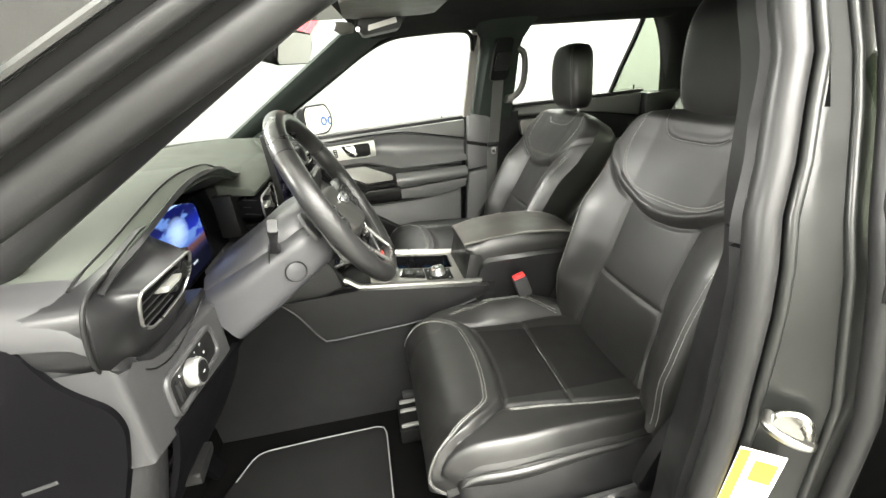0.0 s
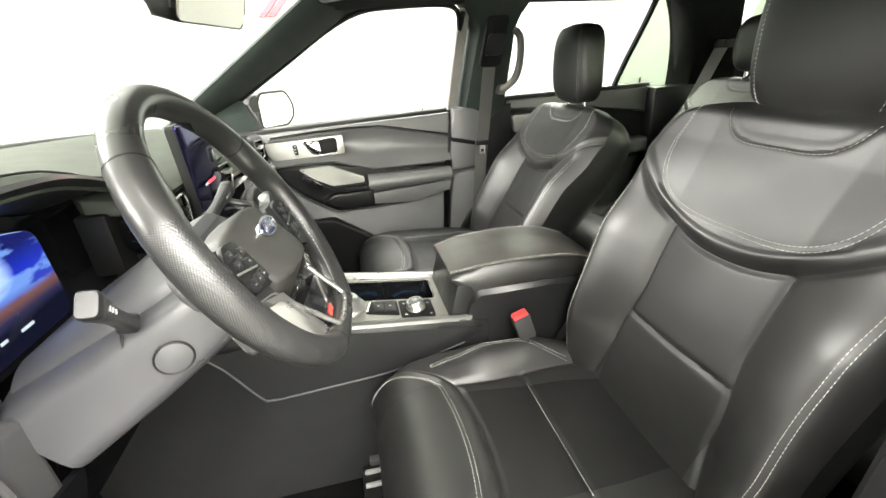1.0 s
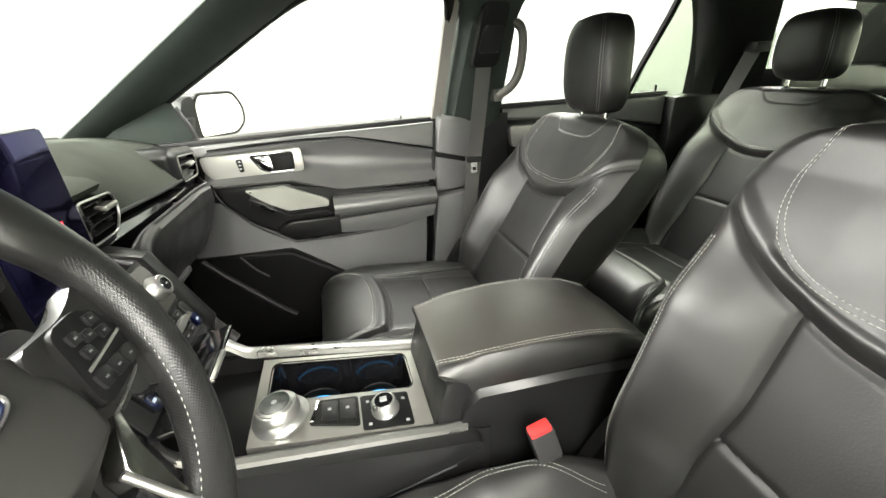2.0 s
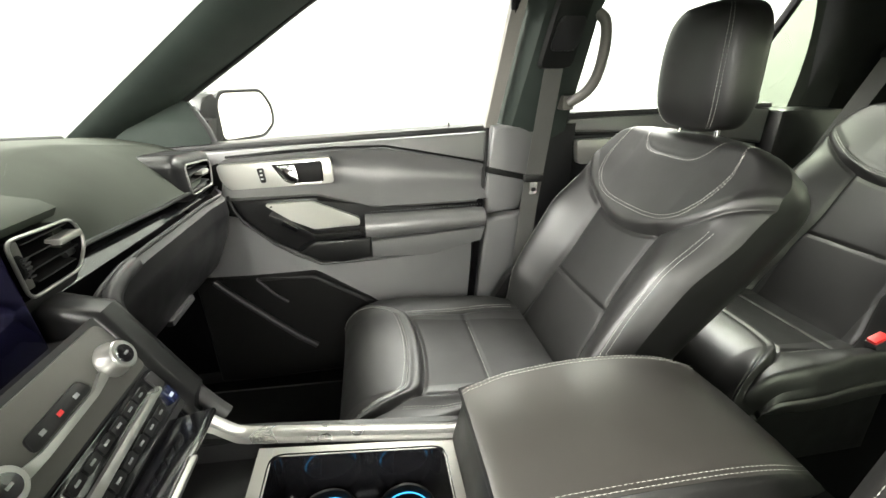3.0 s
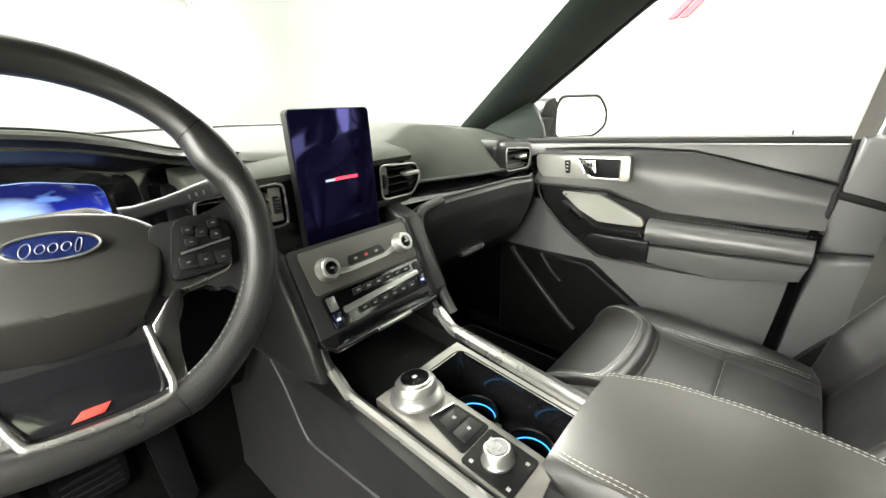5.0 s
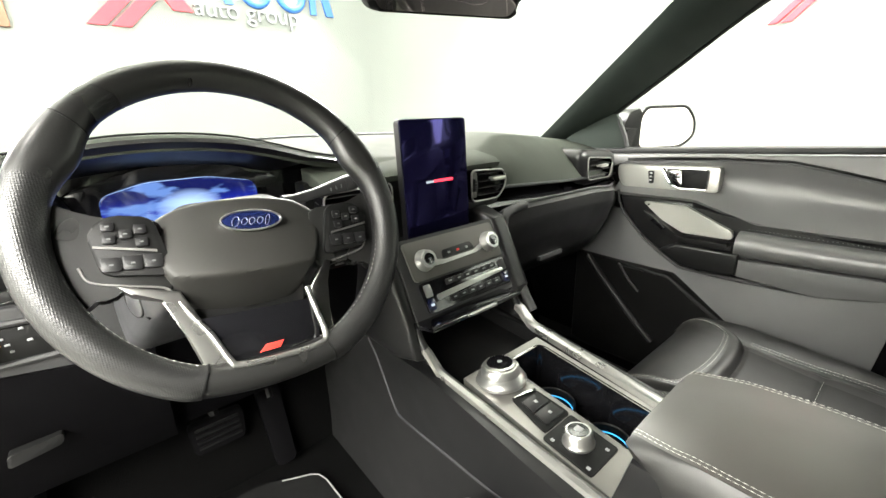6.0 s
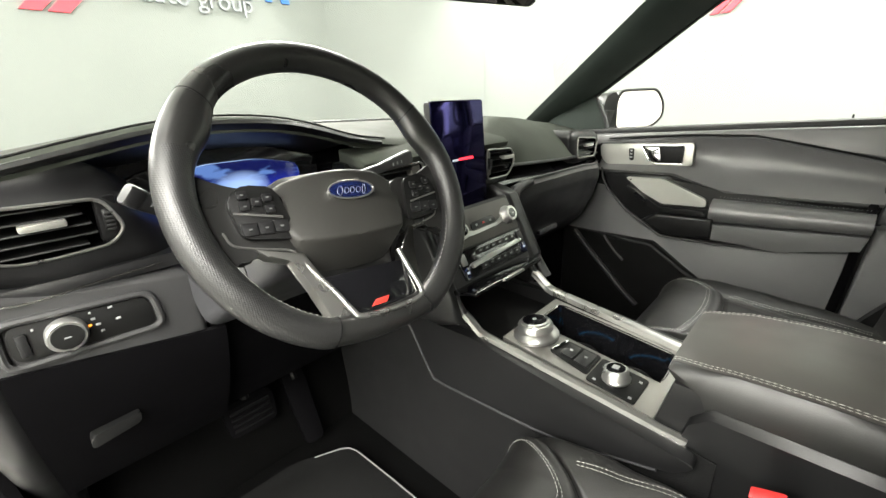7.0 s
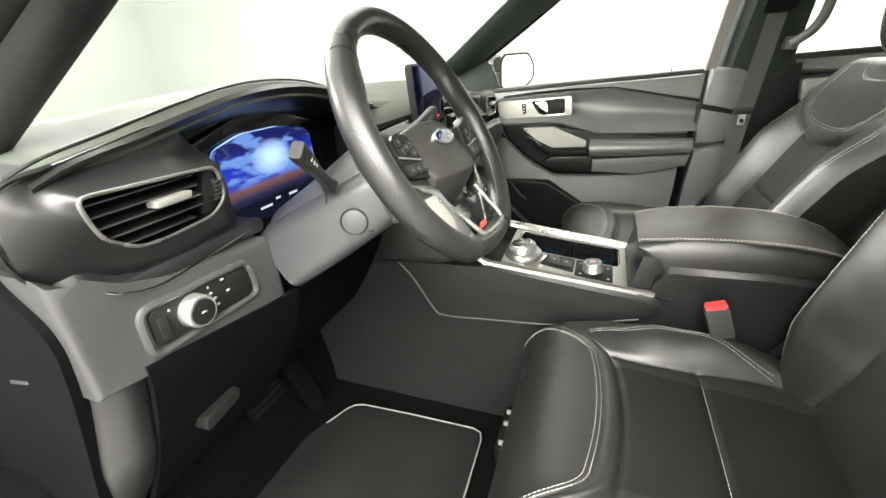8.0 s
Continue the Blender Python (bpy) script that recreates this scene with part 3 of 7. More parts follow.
plate = part("striker_plate", lathe([(0.001, 0), (0.019, 0), (0.0205, 0.004), (0.017, 0.007), (0.001, 0.007)], JO + JE * 0.034 + JN * 0.006 + Vector((0, 0, 0.945)), JN, 20), BARE_STEEL, bl, "zinc plated steel striker plate")
part("striker_loop", tube(smooth_line([JO + JE * e + JN * (0.010 + n) + Vector((0, 0, z)) for e, n, z in ((0.012, 0.0, 0.956), (0.008, 0.022, 0.957), (0.026, 0.030, 0.951), (0.046, 0.022, 0.943), (0.050, 0.0, 0.942))], 5), 0.0055, 10), BARE_STEEL, plate)


def label_quad(x0, x1, z0, z1, d):
    bm = bmesh.new()
    pts = [(x0 + 0.09 * (z - 0.9), z) if k < 1 else (x1 + 0.09 * (z - 0.9), z) for k, z in ((0, z0), (1, z0), (1, z1), (0, z1))]
    lo = [bm.verts.new(JO + JE * u + JN * 0.0105 + Vector((0, 0, z))) for u, z in pts]
    hi = [bm.verts.new(JO + JE * u + JN * (0.0115 + d) + Vector((0, 0, z))) for u, z in pts]
    bm.faces.new(lo), bm.faces.new(hi)
    for i in range(4):
        bm.faces.new((lo[i], lo[(i + 1) % 4], hi[(i + 1) % 4], hi[i]))
    return bm


sticker = thing("door_label", "white and yellow printed label stuck on the door jamb", "label", (0.70, -0.85, 0.83))
part("paper", label_quad(-0.004, 0.040, 0.775, 0.900, 0.0005), LABEL_WHITE, sticker)
part("yellow_band", label_quad(-0.0035, 0.007, 0.777, 0.898, 0.001), LABEL_YELLOW, sticker)
part("yellow_block", label_quad(0.014, 0.036, 0.852, 0.886, 0.001), LABEL_YELLOW, sticker)
for k in range(7):
    part("print_bar", label_quad(0.011, 0.036 - 0.005 * (k % 3), 0.782 + 0.0095 * k, 0.7855 + 0.0095 * k, 0.0011), ICON_DIM, sticker)


# the closed rear door on the driver's side and the body below
def rear_door_skin(u, v):
    z = lerp(0.32, 1.15, v)
    x = lerp(jamb_x(z) + 0.080 + 0.8 * edge_shift(z), 1.95, u)
    return (x, -0.905 - 0.05 * smoothstep(0, 0.05, u) - 0.02 * math.sin(v * 3.0) - 0.012 * smoothstep(0.35, 0.5, v), z)


rd = thing("rear_door_left", "closed dark metallic painted rear door", "door", (1.4, -0.93, 0.4), kind="structure")
part("skin", sheet(rear_door_skin, 40, 16, 0.03), PAINT, rd)
part("inner_panel", box(0.9, 1.95, -0.80, -0.76, 0.4, 1.18, 0.01), PLASTIC, rd)
part("window_pane", sheet(lambda u, v: (lerp(0.74, 1.95, u), lerp(-0.86, -0.66, v), lerp(1.16, 1.50, v)), 1, 1), GLASS_TINT, rd)
part("window_frame", tube([(jamb_x(z) + 0.085 + 0.8 * edge_shift(z), -0.895 - 0.6 * edge_shift(z) + 0.46 * max(0.0, z - 1.12) ** 1.15, z) for z in (1.12, 1.2, 1.28, 1.36, 1.44, 1.50)] + [(1.2, -0.70, 1.52), (1.95, -0.70, 1.49)], 0.024, 12), PAINT, rd)

# rear shell
solo("rear_quarter_left", box(1.95, 2.6, -0.86, -0.76, 0.3, 1.5, 0.02), PLASTIC, "black moulded rear quarter trim", "trim", "structure")
rq = thing("rear_quarter_right", "black moulded rear pillar trim beside the quarter window", "trim", (1.9, 0.72, 0.5), kind="structure")


def rear_pillar(k):
    z = lerp(1.17, 1.53, k)
    x = 1.705 - 0.12 * k - 0.08 * k ** 3
    y = 0.775 - 0.42 * (z - 1.17)
    return [(x, y, z), (x + 0.03, y - 0.05, z), (x + 0.10, y - 0.07, z), (1.925 - 0.18 * k, y - 0.08, z), (1.96 - 0.12 * k, y + 0.05, z), (x, y + 0.05, z)]


part("pillar", loft([rear_pillar(k / 10) for k in range(11)]), HEADLINER, rq)
part("lower_panel", box(1.56, 2.6, 0.70, 0.80, 0.4, 1.19, 0.02), PLASTIC, rq)
part("side_panel", box(1.95, 2.6, 0.64, 0.80, 1.15, 1.27, 0.02), PLASTIC, rq)
part("rear_post", prism(rounded([(2.44, 1.26), (2.6, 1.26), (2.6, 1.56), (2.38, 1.56)], 0.02), "y", 0.62, 0.78, 0.01), PLASTIC, rq)
part("side_pane", sheet(lambda u, v: (lerp(1.93, 2.46, u), lerp(0.74, 0.63, v), lerp(1.25, 1.56, v)), 1, 1), GLASS_TINT, rq)
tail = thing("tailgate", "black trimmed tailgate with a tinted rear window", "tailgate", (2.55, 0, 0.5), kind="structure")
part("lower_trim", box(2.5, 2.6, -0.78, 0.78, 0.4, 1.18, 0.02), PLASTIC, tail)
part("upper_trim", box(2.42, 2.6, -0.78, 0.78, 1.49, 1.6, 0.02), PLASTIC, tail)
part("rear_pane", sheet(lambda u, v: (lerp(2.56, 2.45, v), lerp(-0.75, 0.75, u), lerp(1.16, 1.52, v)), 1, 1), GLASS_TINT, tail)

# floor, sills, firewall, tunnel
solo("floor", box(-0.55, 2.55, -0.80, 0.80, 0.40, 0.44), SHADED_CARPET, "black carpet on the car floor", "floor", "structure")
solo("firewall", sheet(lambda u, v: (lerp(-0.28, -0.55, smoothstep(0, 1, u)) - 0.02 * u, lerp(-0.80, 0.80, v), lerp(0.43, 1.1, u)), 14, 4, 0.03), SHADED_CARPET, "black carpeted footwell bulkhead", "bulkhead", "structure")
solo("sill_left", box(-0.4, 0.66, -0.92, -0.74, 0.30, 0.50, 0.02), PLASTIC, "black moulded door sill trim", "sill", "structure")
solo("sill_right", box(-0.4, 0.66, 0.74, 0.90, 0.30, 0.48, 0.02), PLASTIC, "black moulded door sill trim", "sill", "structure")
solo("car_underbody", box(-0.9, 2.6, -0.9, 0.9, 0.24, 0.39), PLASTIC_DARK, "dark underside of the car body", "underbody", "structure")


def kick_panel(side):
    if side > 0:
        return prism([(-0.56, 0.42), (-0.04, 0.42), (-0.05, 0.80), (-0.10, 1.12), (-0.5, 1.12)], "y", 0.745, 0.83, 0.01)
    return prism([(-0.56, 0.42), (-0.14, 0.42), (-0.16, 0.62), (-0.22, 0.78), (-0.5, 0.80)], "y", -0.735, -0.80, 0.01)


solo("kick_panel_left", kick_panel(-1), SHADE_BLACK, "grey black footwell side trim", "trim", "structure")
solo("kick_panel_right", kick_panel(1), SHADE_BLACK, "grey black footwell side trim", "trim", "structure")
solo("fender_left", box(-1.2, -0.42, -0.98, -0.80, 0.3, 1.06, 0.03), PAINT, "dark metallic painted front wing", "wing", "structure")
solo("fender_right", box(-1.2, -0.42, 0.80, 0.98, 0.3, 1.06, 0.03), PAINT, "dark metallic painted front wing", "wing", "structure")
solo("bonnet", sheet(lambda u, v: (lerp(-1.4, -0.5, u), lerp(-0.85, 0.85, v), 1.0 + 0.06 * u + 0.03 * math.cos((v - 0.5) * 2.6)), 8, 10, 0.02), PAINT, "dark metallic painted bonnet", "bonnet", "structure")


# the driver's door stands wide open ahead of the opening
open_door = thing("driver_door", "driver door standing wide open with a black padded panel", "door", (-0.40, -0.93, 0.45))
HINGE, SWING = Vector((-0.42, -0.93, 0)), Vector((-0.30, -0.954, 0))
SIDE = Vector((0.954, -0.30, 0))


def door_block(pts, d0, d1, bevel):
    bm = prism(pts, "y", d0, d1, bevel)
    for v in bm.verts:
        v.co = HINGE + SWING * v.co.x + SIDE * v.co.y + Vector((0, 0, v.co.z))
    return bm


part("door_skin", door_block([(0.0, 0.35), (1.05, 0.35), (1.10, 0.9), (1.10, 1.14), (0.0, 1.08)], -0.10, -0.04, 0.02), PAINT, open_door)
part("door_panel", door_block([(0.03, 0.42), (1.02, 0.42), (1.07, 0.9), (1.07, 1.13), (0.03, 1.07)], -0.04, 0.03, 0.02), PLASTIC, open_door)
part("door_armrest", door_block([(0.35, 0.84), (1.0, 0.86), (1.0, 0.94), (0.30, 0.98)], 0.03, 0.09, 0.02), DOOR_PAD, open_door)
part("window_frame", tube([HINGE + SWING * a + Vector((0, 0, z)) for a, z in ((0.05, 1.09), (0.55, 1.44), (0.75, 1.49), (1.05, 1.50), (1.10, 1.13))], 0.02, 8), PAINT, open_door)
part("window_pane", door_block([(0.06, 1.09), (0.56, 1.43), (0.75, 1.48), (1.04, 1.49), (1.09, 1.14)], -0.03, -0.027, 0), GLASS, open_door).visible_shadow = False

# ---------------------------------------------------------------- seats
RECLINE = radians(18.7)
BACK = Vector((0.735, 0, 0.70))
ALONG = Vector((math.sin(RECLINE), 0, math.cos(RECLINE)))
OUT = Vector((-math.cos(RECLINE), 0, math.sin(RECLINE)))


def yoke_line(w):
    """Height along the back at which the yoke's lower edge lies."""
    return 0.342 + 0.085 * (abs(w) / 0.2) ** 2.2


def yoke_seam(t):
    """The yoke's stitched outline, from one shoulder round to the other: offset and height."""
    q = (t * 2 - 1) * 2.05
    w = 0.172 * math.copysign(min(1.0, abs(math.sin(min(abs(q), math.pi / 2)))) ** 0.8, q) if abs(q) < math.pi / 2 else math.copysign(0.172 - 0.03 * (abs(q) - math.pi / 2), q)
    s = 0.382 + (0.115 * (1 - math.cos(min(abs(q), math.pi / 2))) ** 1.3 if abs(q) < math.pi / 2 else 0.115 + 0.13 * (abs(q) - math.pi / 2))
    return w, s


def inset_line(w):
    """Height of the rounded seam of the hollow under the headrest."""
    return 0.512 + 0.055 * (abs(w) / 0.104) ** 5


def inset_gap(w, s):
    return (s - inset_line(w)) / math.hypot(1.0, 2.64 * (abs(w) / 0.104) ** 4)


def back_insert(s):
    return curve_at([(0.0, 0.135), (0.12, 0.118), (0.25, 0.102), (0.40, 0.104), (0.6, 0.11)], s)


def back_half(s):
    if s > 0.42:
        return 0.243 * max(0.0, 1 - ((s - 0.42) / 0.156) ** 5) ** 0.42 + 0.004
    return curve_at([(-0.06, 0.215), (0.0, 0.225), (0.15, 0.238), (0.42, 0.247)], s)


def back_depth(w, s):
    """How far the back's front stands proud at a height s and an offset w."""
    a, wi, wo = abs(w), back_insert(s), back_half(s)
    bolster = curve_at([(0.0, 0.030), (0.12, 0.052), (0.30, 0.050), (0.42, 0.026), (0.55, 0.01)], s)
    d = 0.006 * math.cos(min(1.0, a / wi) * 1.5) + 0.012 * math.sin(min(1.0, max(0.0, s / 0.5)) * 3.14)
    if a > wi:
        q = (a - wi) / (wo - wi)
        d += bolster * math.sin(min(1.0, q * 1.35) * math.pi / 2) * (1 - smoothstep(-0.004, 0.026, s - yoke_line(w)))
    over = s - yoke_line(w)
    d += bolster * 0.8 * smoothstep(0.0, wo * 0.92, a) * smoothstep(-0.004, 0.026, over)
    d += 0.0095 * smoothstep(-0.004, 0.024, over) - 0.0035 * smoothstep(0.020, 0.045, over)
    seams = [(abs(a - wi), 0.0045, s < yoke_line(w)), (abs(s - 0.185), 0.0035, a < wi), (abs(over), 0.0035, True),
             (abs(over - 0.030), 0.0025, a < 0.15)]
    gap = inset_gap(w, s)
    seams.append((abs(gap), 0.0026, a < 0.12))
    d -= 0.0035 * smoothstep(0.0, 0.012, gap) if a < 0.12 else 0.0
    for dist, depth, here in seams:
        if here:
            d -= depth * math.exp(-(dist / 0.0052) ** 2)
    d -= 0.036 * max(0.0, 1 - max(0.0, wo - a) / 0.042) ** 2.2
    d -= 0.032 * max(0.0, 1 - max(0.0, 0.574 - s) / 0.036) ** 2.2
    return d


def back_point(w, s, lift=0.0):
    return BACK + ALONG * s + OUT * (back_depth(w, s) + lift) + Vector((0, w, 0))


def across(u, inner, outer):
    """An offset across a seat for u from -1 to 1: the insert takes the inner half, the bolsters the rest."""
    inner = min(inner, outer * 0.5)
    a = abs(u)
    return math.copysign(inner * a * 2 if a < 0.5 else lerp(inner, outer, a * 2 - 1), u)


def split_mesh(name_of, verts, faces, looks, parent):
    """Deals faces out into parts by the name that name_of gives each one."""
    dealt = {}
    for f in faces:
        mid = sum((verts[i][1] for i in f), Vector((0, 0, 0))) / len(f)
        dealt.setdefault(name_of(mid), []).append(f)
    for key, fs in dealt.items():
        used = sorted({i for f in fs for i in f})
        at = {i: k for k, i in enumerate(used)}
        me = bpy.data.meshes.new(key)
        me.from_pydata([verts[i][0][:] for i in used], [], [[at[i] for i in f] for f in fs])
        me.materials.append(looks[key][0])
        me.polygons.foreach_set("use_smooth", [True] * len(me.polygons))
        ob = new(looks[key][1], me)
        ob.parent = parent
        ob.matrix_parent_inverse = Matrix.Translation(-parent.location)
        if looks[key][2]:
            ob["label"] = looks[key][2]


def seat_back(parent, lean):
    nu, nv = 168, 175
    verts, faces = [], []
    for j in range(nv + 1):
        v = j / nv
        for i in range(nu + 1):
            u = i / nu * 2 - 1
            line = yoke_line(across(u, back_insert(0.38), back_half(0.38)))
            s = lerp(-0.05, line, v / 0.68) if v < 0.68 else lerp(line, 0.5715, (v - 0.68) / 0.32)
            w = across(u, back_insert(s), back_half(s))
            verts.append((lean @ back_point(w, s), Vector((u, v, s))))
    for j in range(nv):
        for i in range(nu):
            a = j * (nu + 1) + i
            faces.append((a, a + 1, a + nu + 2, a + nu + 1))

    def name_of(m):
        u, v, s = m
        if v > 0.68:
            return "inset" if inset_gap(across(u, back_insert(s), back_half(s)), s) > 0 else "yoke"
        if abs(u) < 0.5:
            return "upper" if s > 0.185 else "lower"
        return "left" if u < 0 else "right"

    looks = {"yoke": (LEATHER, "yoke", ""), "inset": (LEATHER, "headrest_inset", ""), "upper": (LEATHER_FINE, "upper_insert", "perforated black leather"),
             "lower": (LEATHER_FINE, "lower_insert", "perforated black leather"), "left": (LEATHER, "back_bolster", ""), "right": (LEATHER, "back_bolster", "")}
    split_mesh(name_of, verts, faces, looks, parent)
    rings = []
    for j in range(40):
        s = lerp(-0.05, 0.5715, j / 39)
        h = back_half(s)
        e = back_depth(h, s)
        ring = []
        for k in range(17):
            q = k / 16 * math.pi
            ring.append((-math.cos(q), math.sin(q)))
        thick = curve_at([(-0.05, 0.07), (0.1, 0.11), (0.40, 0.140), (0.50, 0.145), (0.55, 0.125), (0.5715, 0.085)], s)
        rings.append([BACK + ALONG * s + OUT * (e - (thick + e) * min(1.0, yy * 1.3) ** 0.8) + Vector((0, h * math.copysign(abs(x) ** 0.6, x), 0)) for x, yy in ring])
        rings[-1] = [lean @ p for p in rings[-1]]
    part("back_shell", loft(rings, closed=False), LEATHER, parent, "black vinyl seat back cover")


def seat_stitching(parent, shift, lean, low):
    bm = bmesh.new()

    def run(f, n=120, m=None):
        stitches([(m or lean) @ f(k / n) for k in range(n + 1)], bm)

    flat = Matrix.Translation(shift)

    for off in (0.020, 0.0265):
        run(lambda t: back_point(yoke_seam(t)[0] * (1 - (off - 0.02) * 4), yoke_seam(t)[1] + off - 0.02, 0.0012), 200)
    for side in (-1, 1):
        for off in (0.0, 0.0065):
            run(lambda t: back_point(side * (lerp(back_insert(lerp(0.0, 0.4, t)), back_half(lerp(0.0, 0.4, t)), 0.78) + off), lerp(0.0, 0.40, t), 0.0012))
    run(lambda t: back_point(lerp(-0.102, 0.102, t), inset_line(lerp(-0.102, 0.102, t)) - 0.006, 0.001), 90)
    for side in (-1, 1):
        for off in (0.0, 0.006):
            if side == low:
                run(lambda t: cushion_point(side * (cushion_insert(cushion_line(lerp(0.0, 0.272, t))[0]) + 0.006 + off), lerp(0.0, 0.272, t), 0.0012, low), 120, flat)
            else:
                run(lambda t: cushion_point(side * (0.182 + 0.022 * math.sin(math.pi * t) - 0.020 * smoothstep(0.4, 0.0, t) + off), lerp(0.03, 0.325, t), 0.0012, low), 120, flat)
    for off in (0.0, 0.0065):
        run(lambda t: cushion_point(lerp(-0.215, 0.215, t), nose_line(lerp(-0.215, 0.215, t)) + 0.0345 + off, 0.0012, low), 200, flat)
    run(lambda t: cushion_point(lerp(-0.12, 0.12, t), 0.142, 0.0006), 60, flat)
    tagged(part("stitching", bm, STITCH, parent, "pale grey double stitching"), kind="stuff")


# the cushion runs from the back (s = 0) forward over the nose and down
@functools.lru_cache(maxsize=None)
def cushion_line(s):
    pts = [(-0.02, 0.745, 0.715), (0.05, 0.685, 0.722), (0.15, 0.585, 0.727), (0.25, 0.488, 0.737), (0.32, 0.420, 0.744), (0.37, 0.372, 0.742), (0.41, 0.335, 0.722),
           (0.45, 0.313, 0.690), (0.50, 0.303, 0.640), (0.56, 0.303, 0.58), (0.64, 0.315, 0.50)]
    xs, zs = [(a, b) for a, b, c in pts], [(a, c) for a, b, c in pts]

    def at(table, v):
        for (a0, b0), (a1, b1) in zip(table, table[1:]):
            if v <= a1:
                return lerp(b0, b1, (v - a0) / (a1 - a0))
        return table[-1][1]

    sm = lambda tb: sum(w * at(tb, s + k * 0.008) for k, w in ((-4, 1), (-3, 2), (-2, 3), (-1, 4), (0, 5), (1, 4), (2, 3), (3, 2), (4, 1))) / 25
    return sm(xs), sm(zs)


def cushion_insert(x):
    return curve_at([(0.35, 0.135), (0.5, 0.142), (0.7, 0.158)], x)


def nose_line(w):
    a = abs(w)
    return 0.268 + 0.012 * (a / 0.12) ** 2 + 0.075 * smoothstep(0.12, 0.21, a) + 0.11 * smoothstep(0.18, 0.232, a)


def cushion_half(s):
    return curve_at([(-0.02, 0.208), (0.1, 0.224), (0.30, 0.236), (0.42, 0.228), (0.52, 0.212), (0.64, 0.20)], s)


def cushion_rise(w, s, low=0):
    x, z = cushion_line(s)
    a, wi, wo = abs(w), cushion_insert(x), cushion_half(s)
    d = 0.004
    if a > wi:
        q = (a - wi) / (wo - wi)
        amp = curve_at([(0, 0.022), (0.12, 0.042), (0.20, 0.038), (0.28, 0.022), (0.35, 0.013), (0.45, 0.005), (0.64, 0.0)], s)
        amp *= 0.3 if w * low > 0 else 1.0
        d += amp * math.sin(min(1.0, q * 1.3) * math.pi / 2) - 0.034 * max(0.0, q - 0.78) ** 2 / 0.0484
    over = s - nose_line(w)
    d += 0.014 * smoothstep(-0.004, 0.014, over) - 0.004 * smoothstep(0.03, 0.1, over)
    for dist, depth, here in ((abs(a - wi), 0.0045, over < 0), (abs(over), 0.006, True), (abs(over - 0.030), 0.0035, True), (abs(s - 0.142), 0.003, a < wi)):
        if here:
            d -= depth * math.exp(-(dist / 0.0054) ** 2)
    return d


def cushion_point(w, s, lift=0.0, low=0):
    x, z = cushion_line(s)
    x1, z1 = cushion_line(s + 0.02)
    t = Vector((x1 - x, 0, z1 - z)).normalized()
    n = Vector((t.z, 0, -t.x))
    return Vector((x, w, z)) + n * (cushion_rise(w, s, low) + lift)


def seat_cushion(parent, shift, low=0):
    nu, nv = 140, 150
    verts, faces = [], []
    for j in range(nv + 1):
        v = j / nv
        for i in range(nu + 1):
            u = i / nu * 2 - 1
            line = min(0.482, nose_line(across(u, 0.126, 0.232)))
            s = lerp(-0.02, line, v / 0.64) if v < 0.64 else lerp(line, 0.50, (v - 0.64) / 0.36)
            w = across(u, cushion_insert(cushion_line(s)[0]), cushion_half(s))
            verts.append((cushion_point(w, s, 0.0, low) + shift, Vector((u, v, s))))
    for j in range(nv):
        for i in range(nu):
            a = j * (nu + 1) + i
            faces.append((a, a + 1, a + nu + 2, a + nu + 1))

    def name_of(m):
        u, v, s = m
        if v > 0.64:
            return "nose"
        if abs(u) < 0.5:
            return "front" if s > 0.142 else "rear"
        return "left" if u < 0 else "right"

    looks = {"nose": (LEATHER, "cushion_nose", ""), "front": (LEATHER_FINE, "cushion_insert", "perforated black leather"), "rear": (LEATHER_FINE, "cushion_insert", "perforated black leather"),
             "left": (LEATHER, "cushion_bolster", ""), "right": (LEATHER, "cushion_bolster", "")}
    split_mesh(name_of, verts, faces, looks, parent)
    for side in (-1, 1):
        def flank(u, v):
            s = lerp(-0.02, 0.50, u)
            p = cushion_point(side * cushion_half(s), s, 0.0, low)
            return (p.x + shift.x, p.y + shift.y + side * (0.010 * math.sin(v * 2.6) - 0.004 * math.exp(-((v - 0.42) / 0.06) ** 2)), lerp(p.z, min(p.z - 0.01, 0.672), v) + shift.z)
        part("cushion_side", sheet(flank, 40, 24), LEATHER, parent)


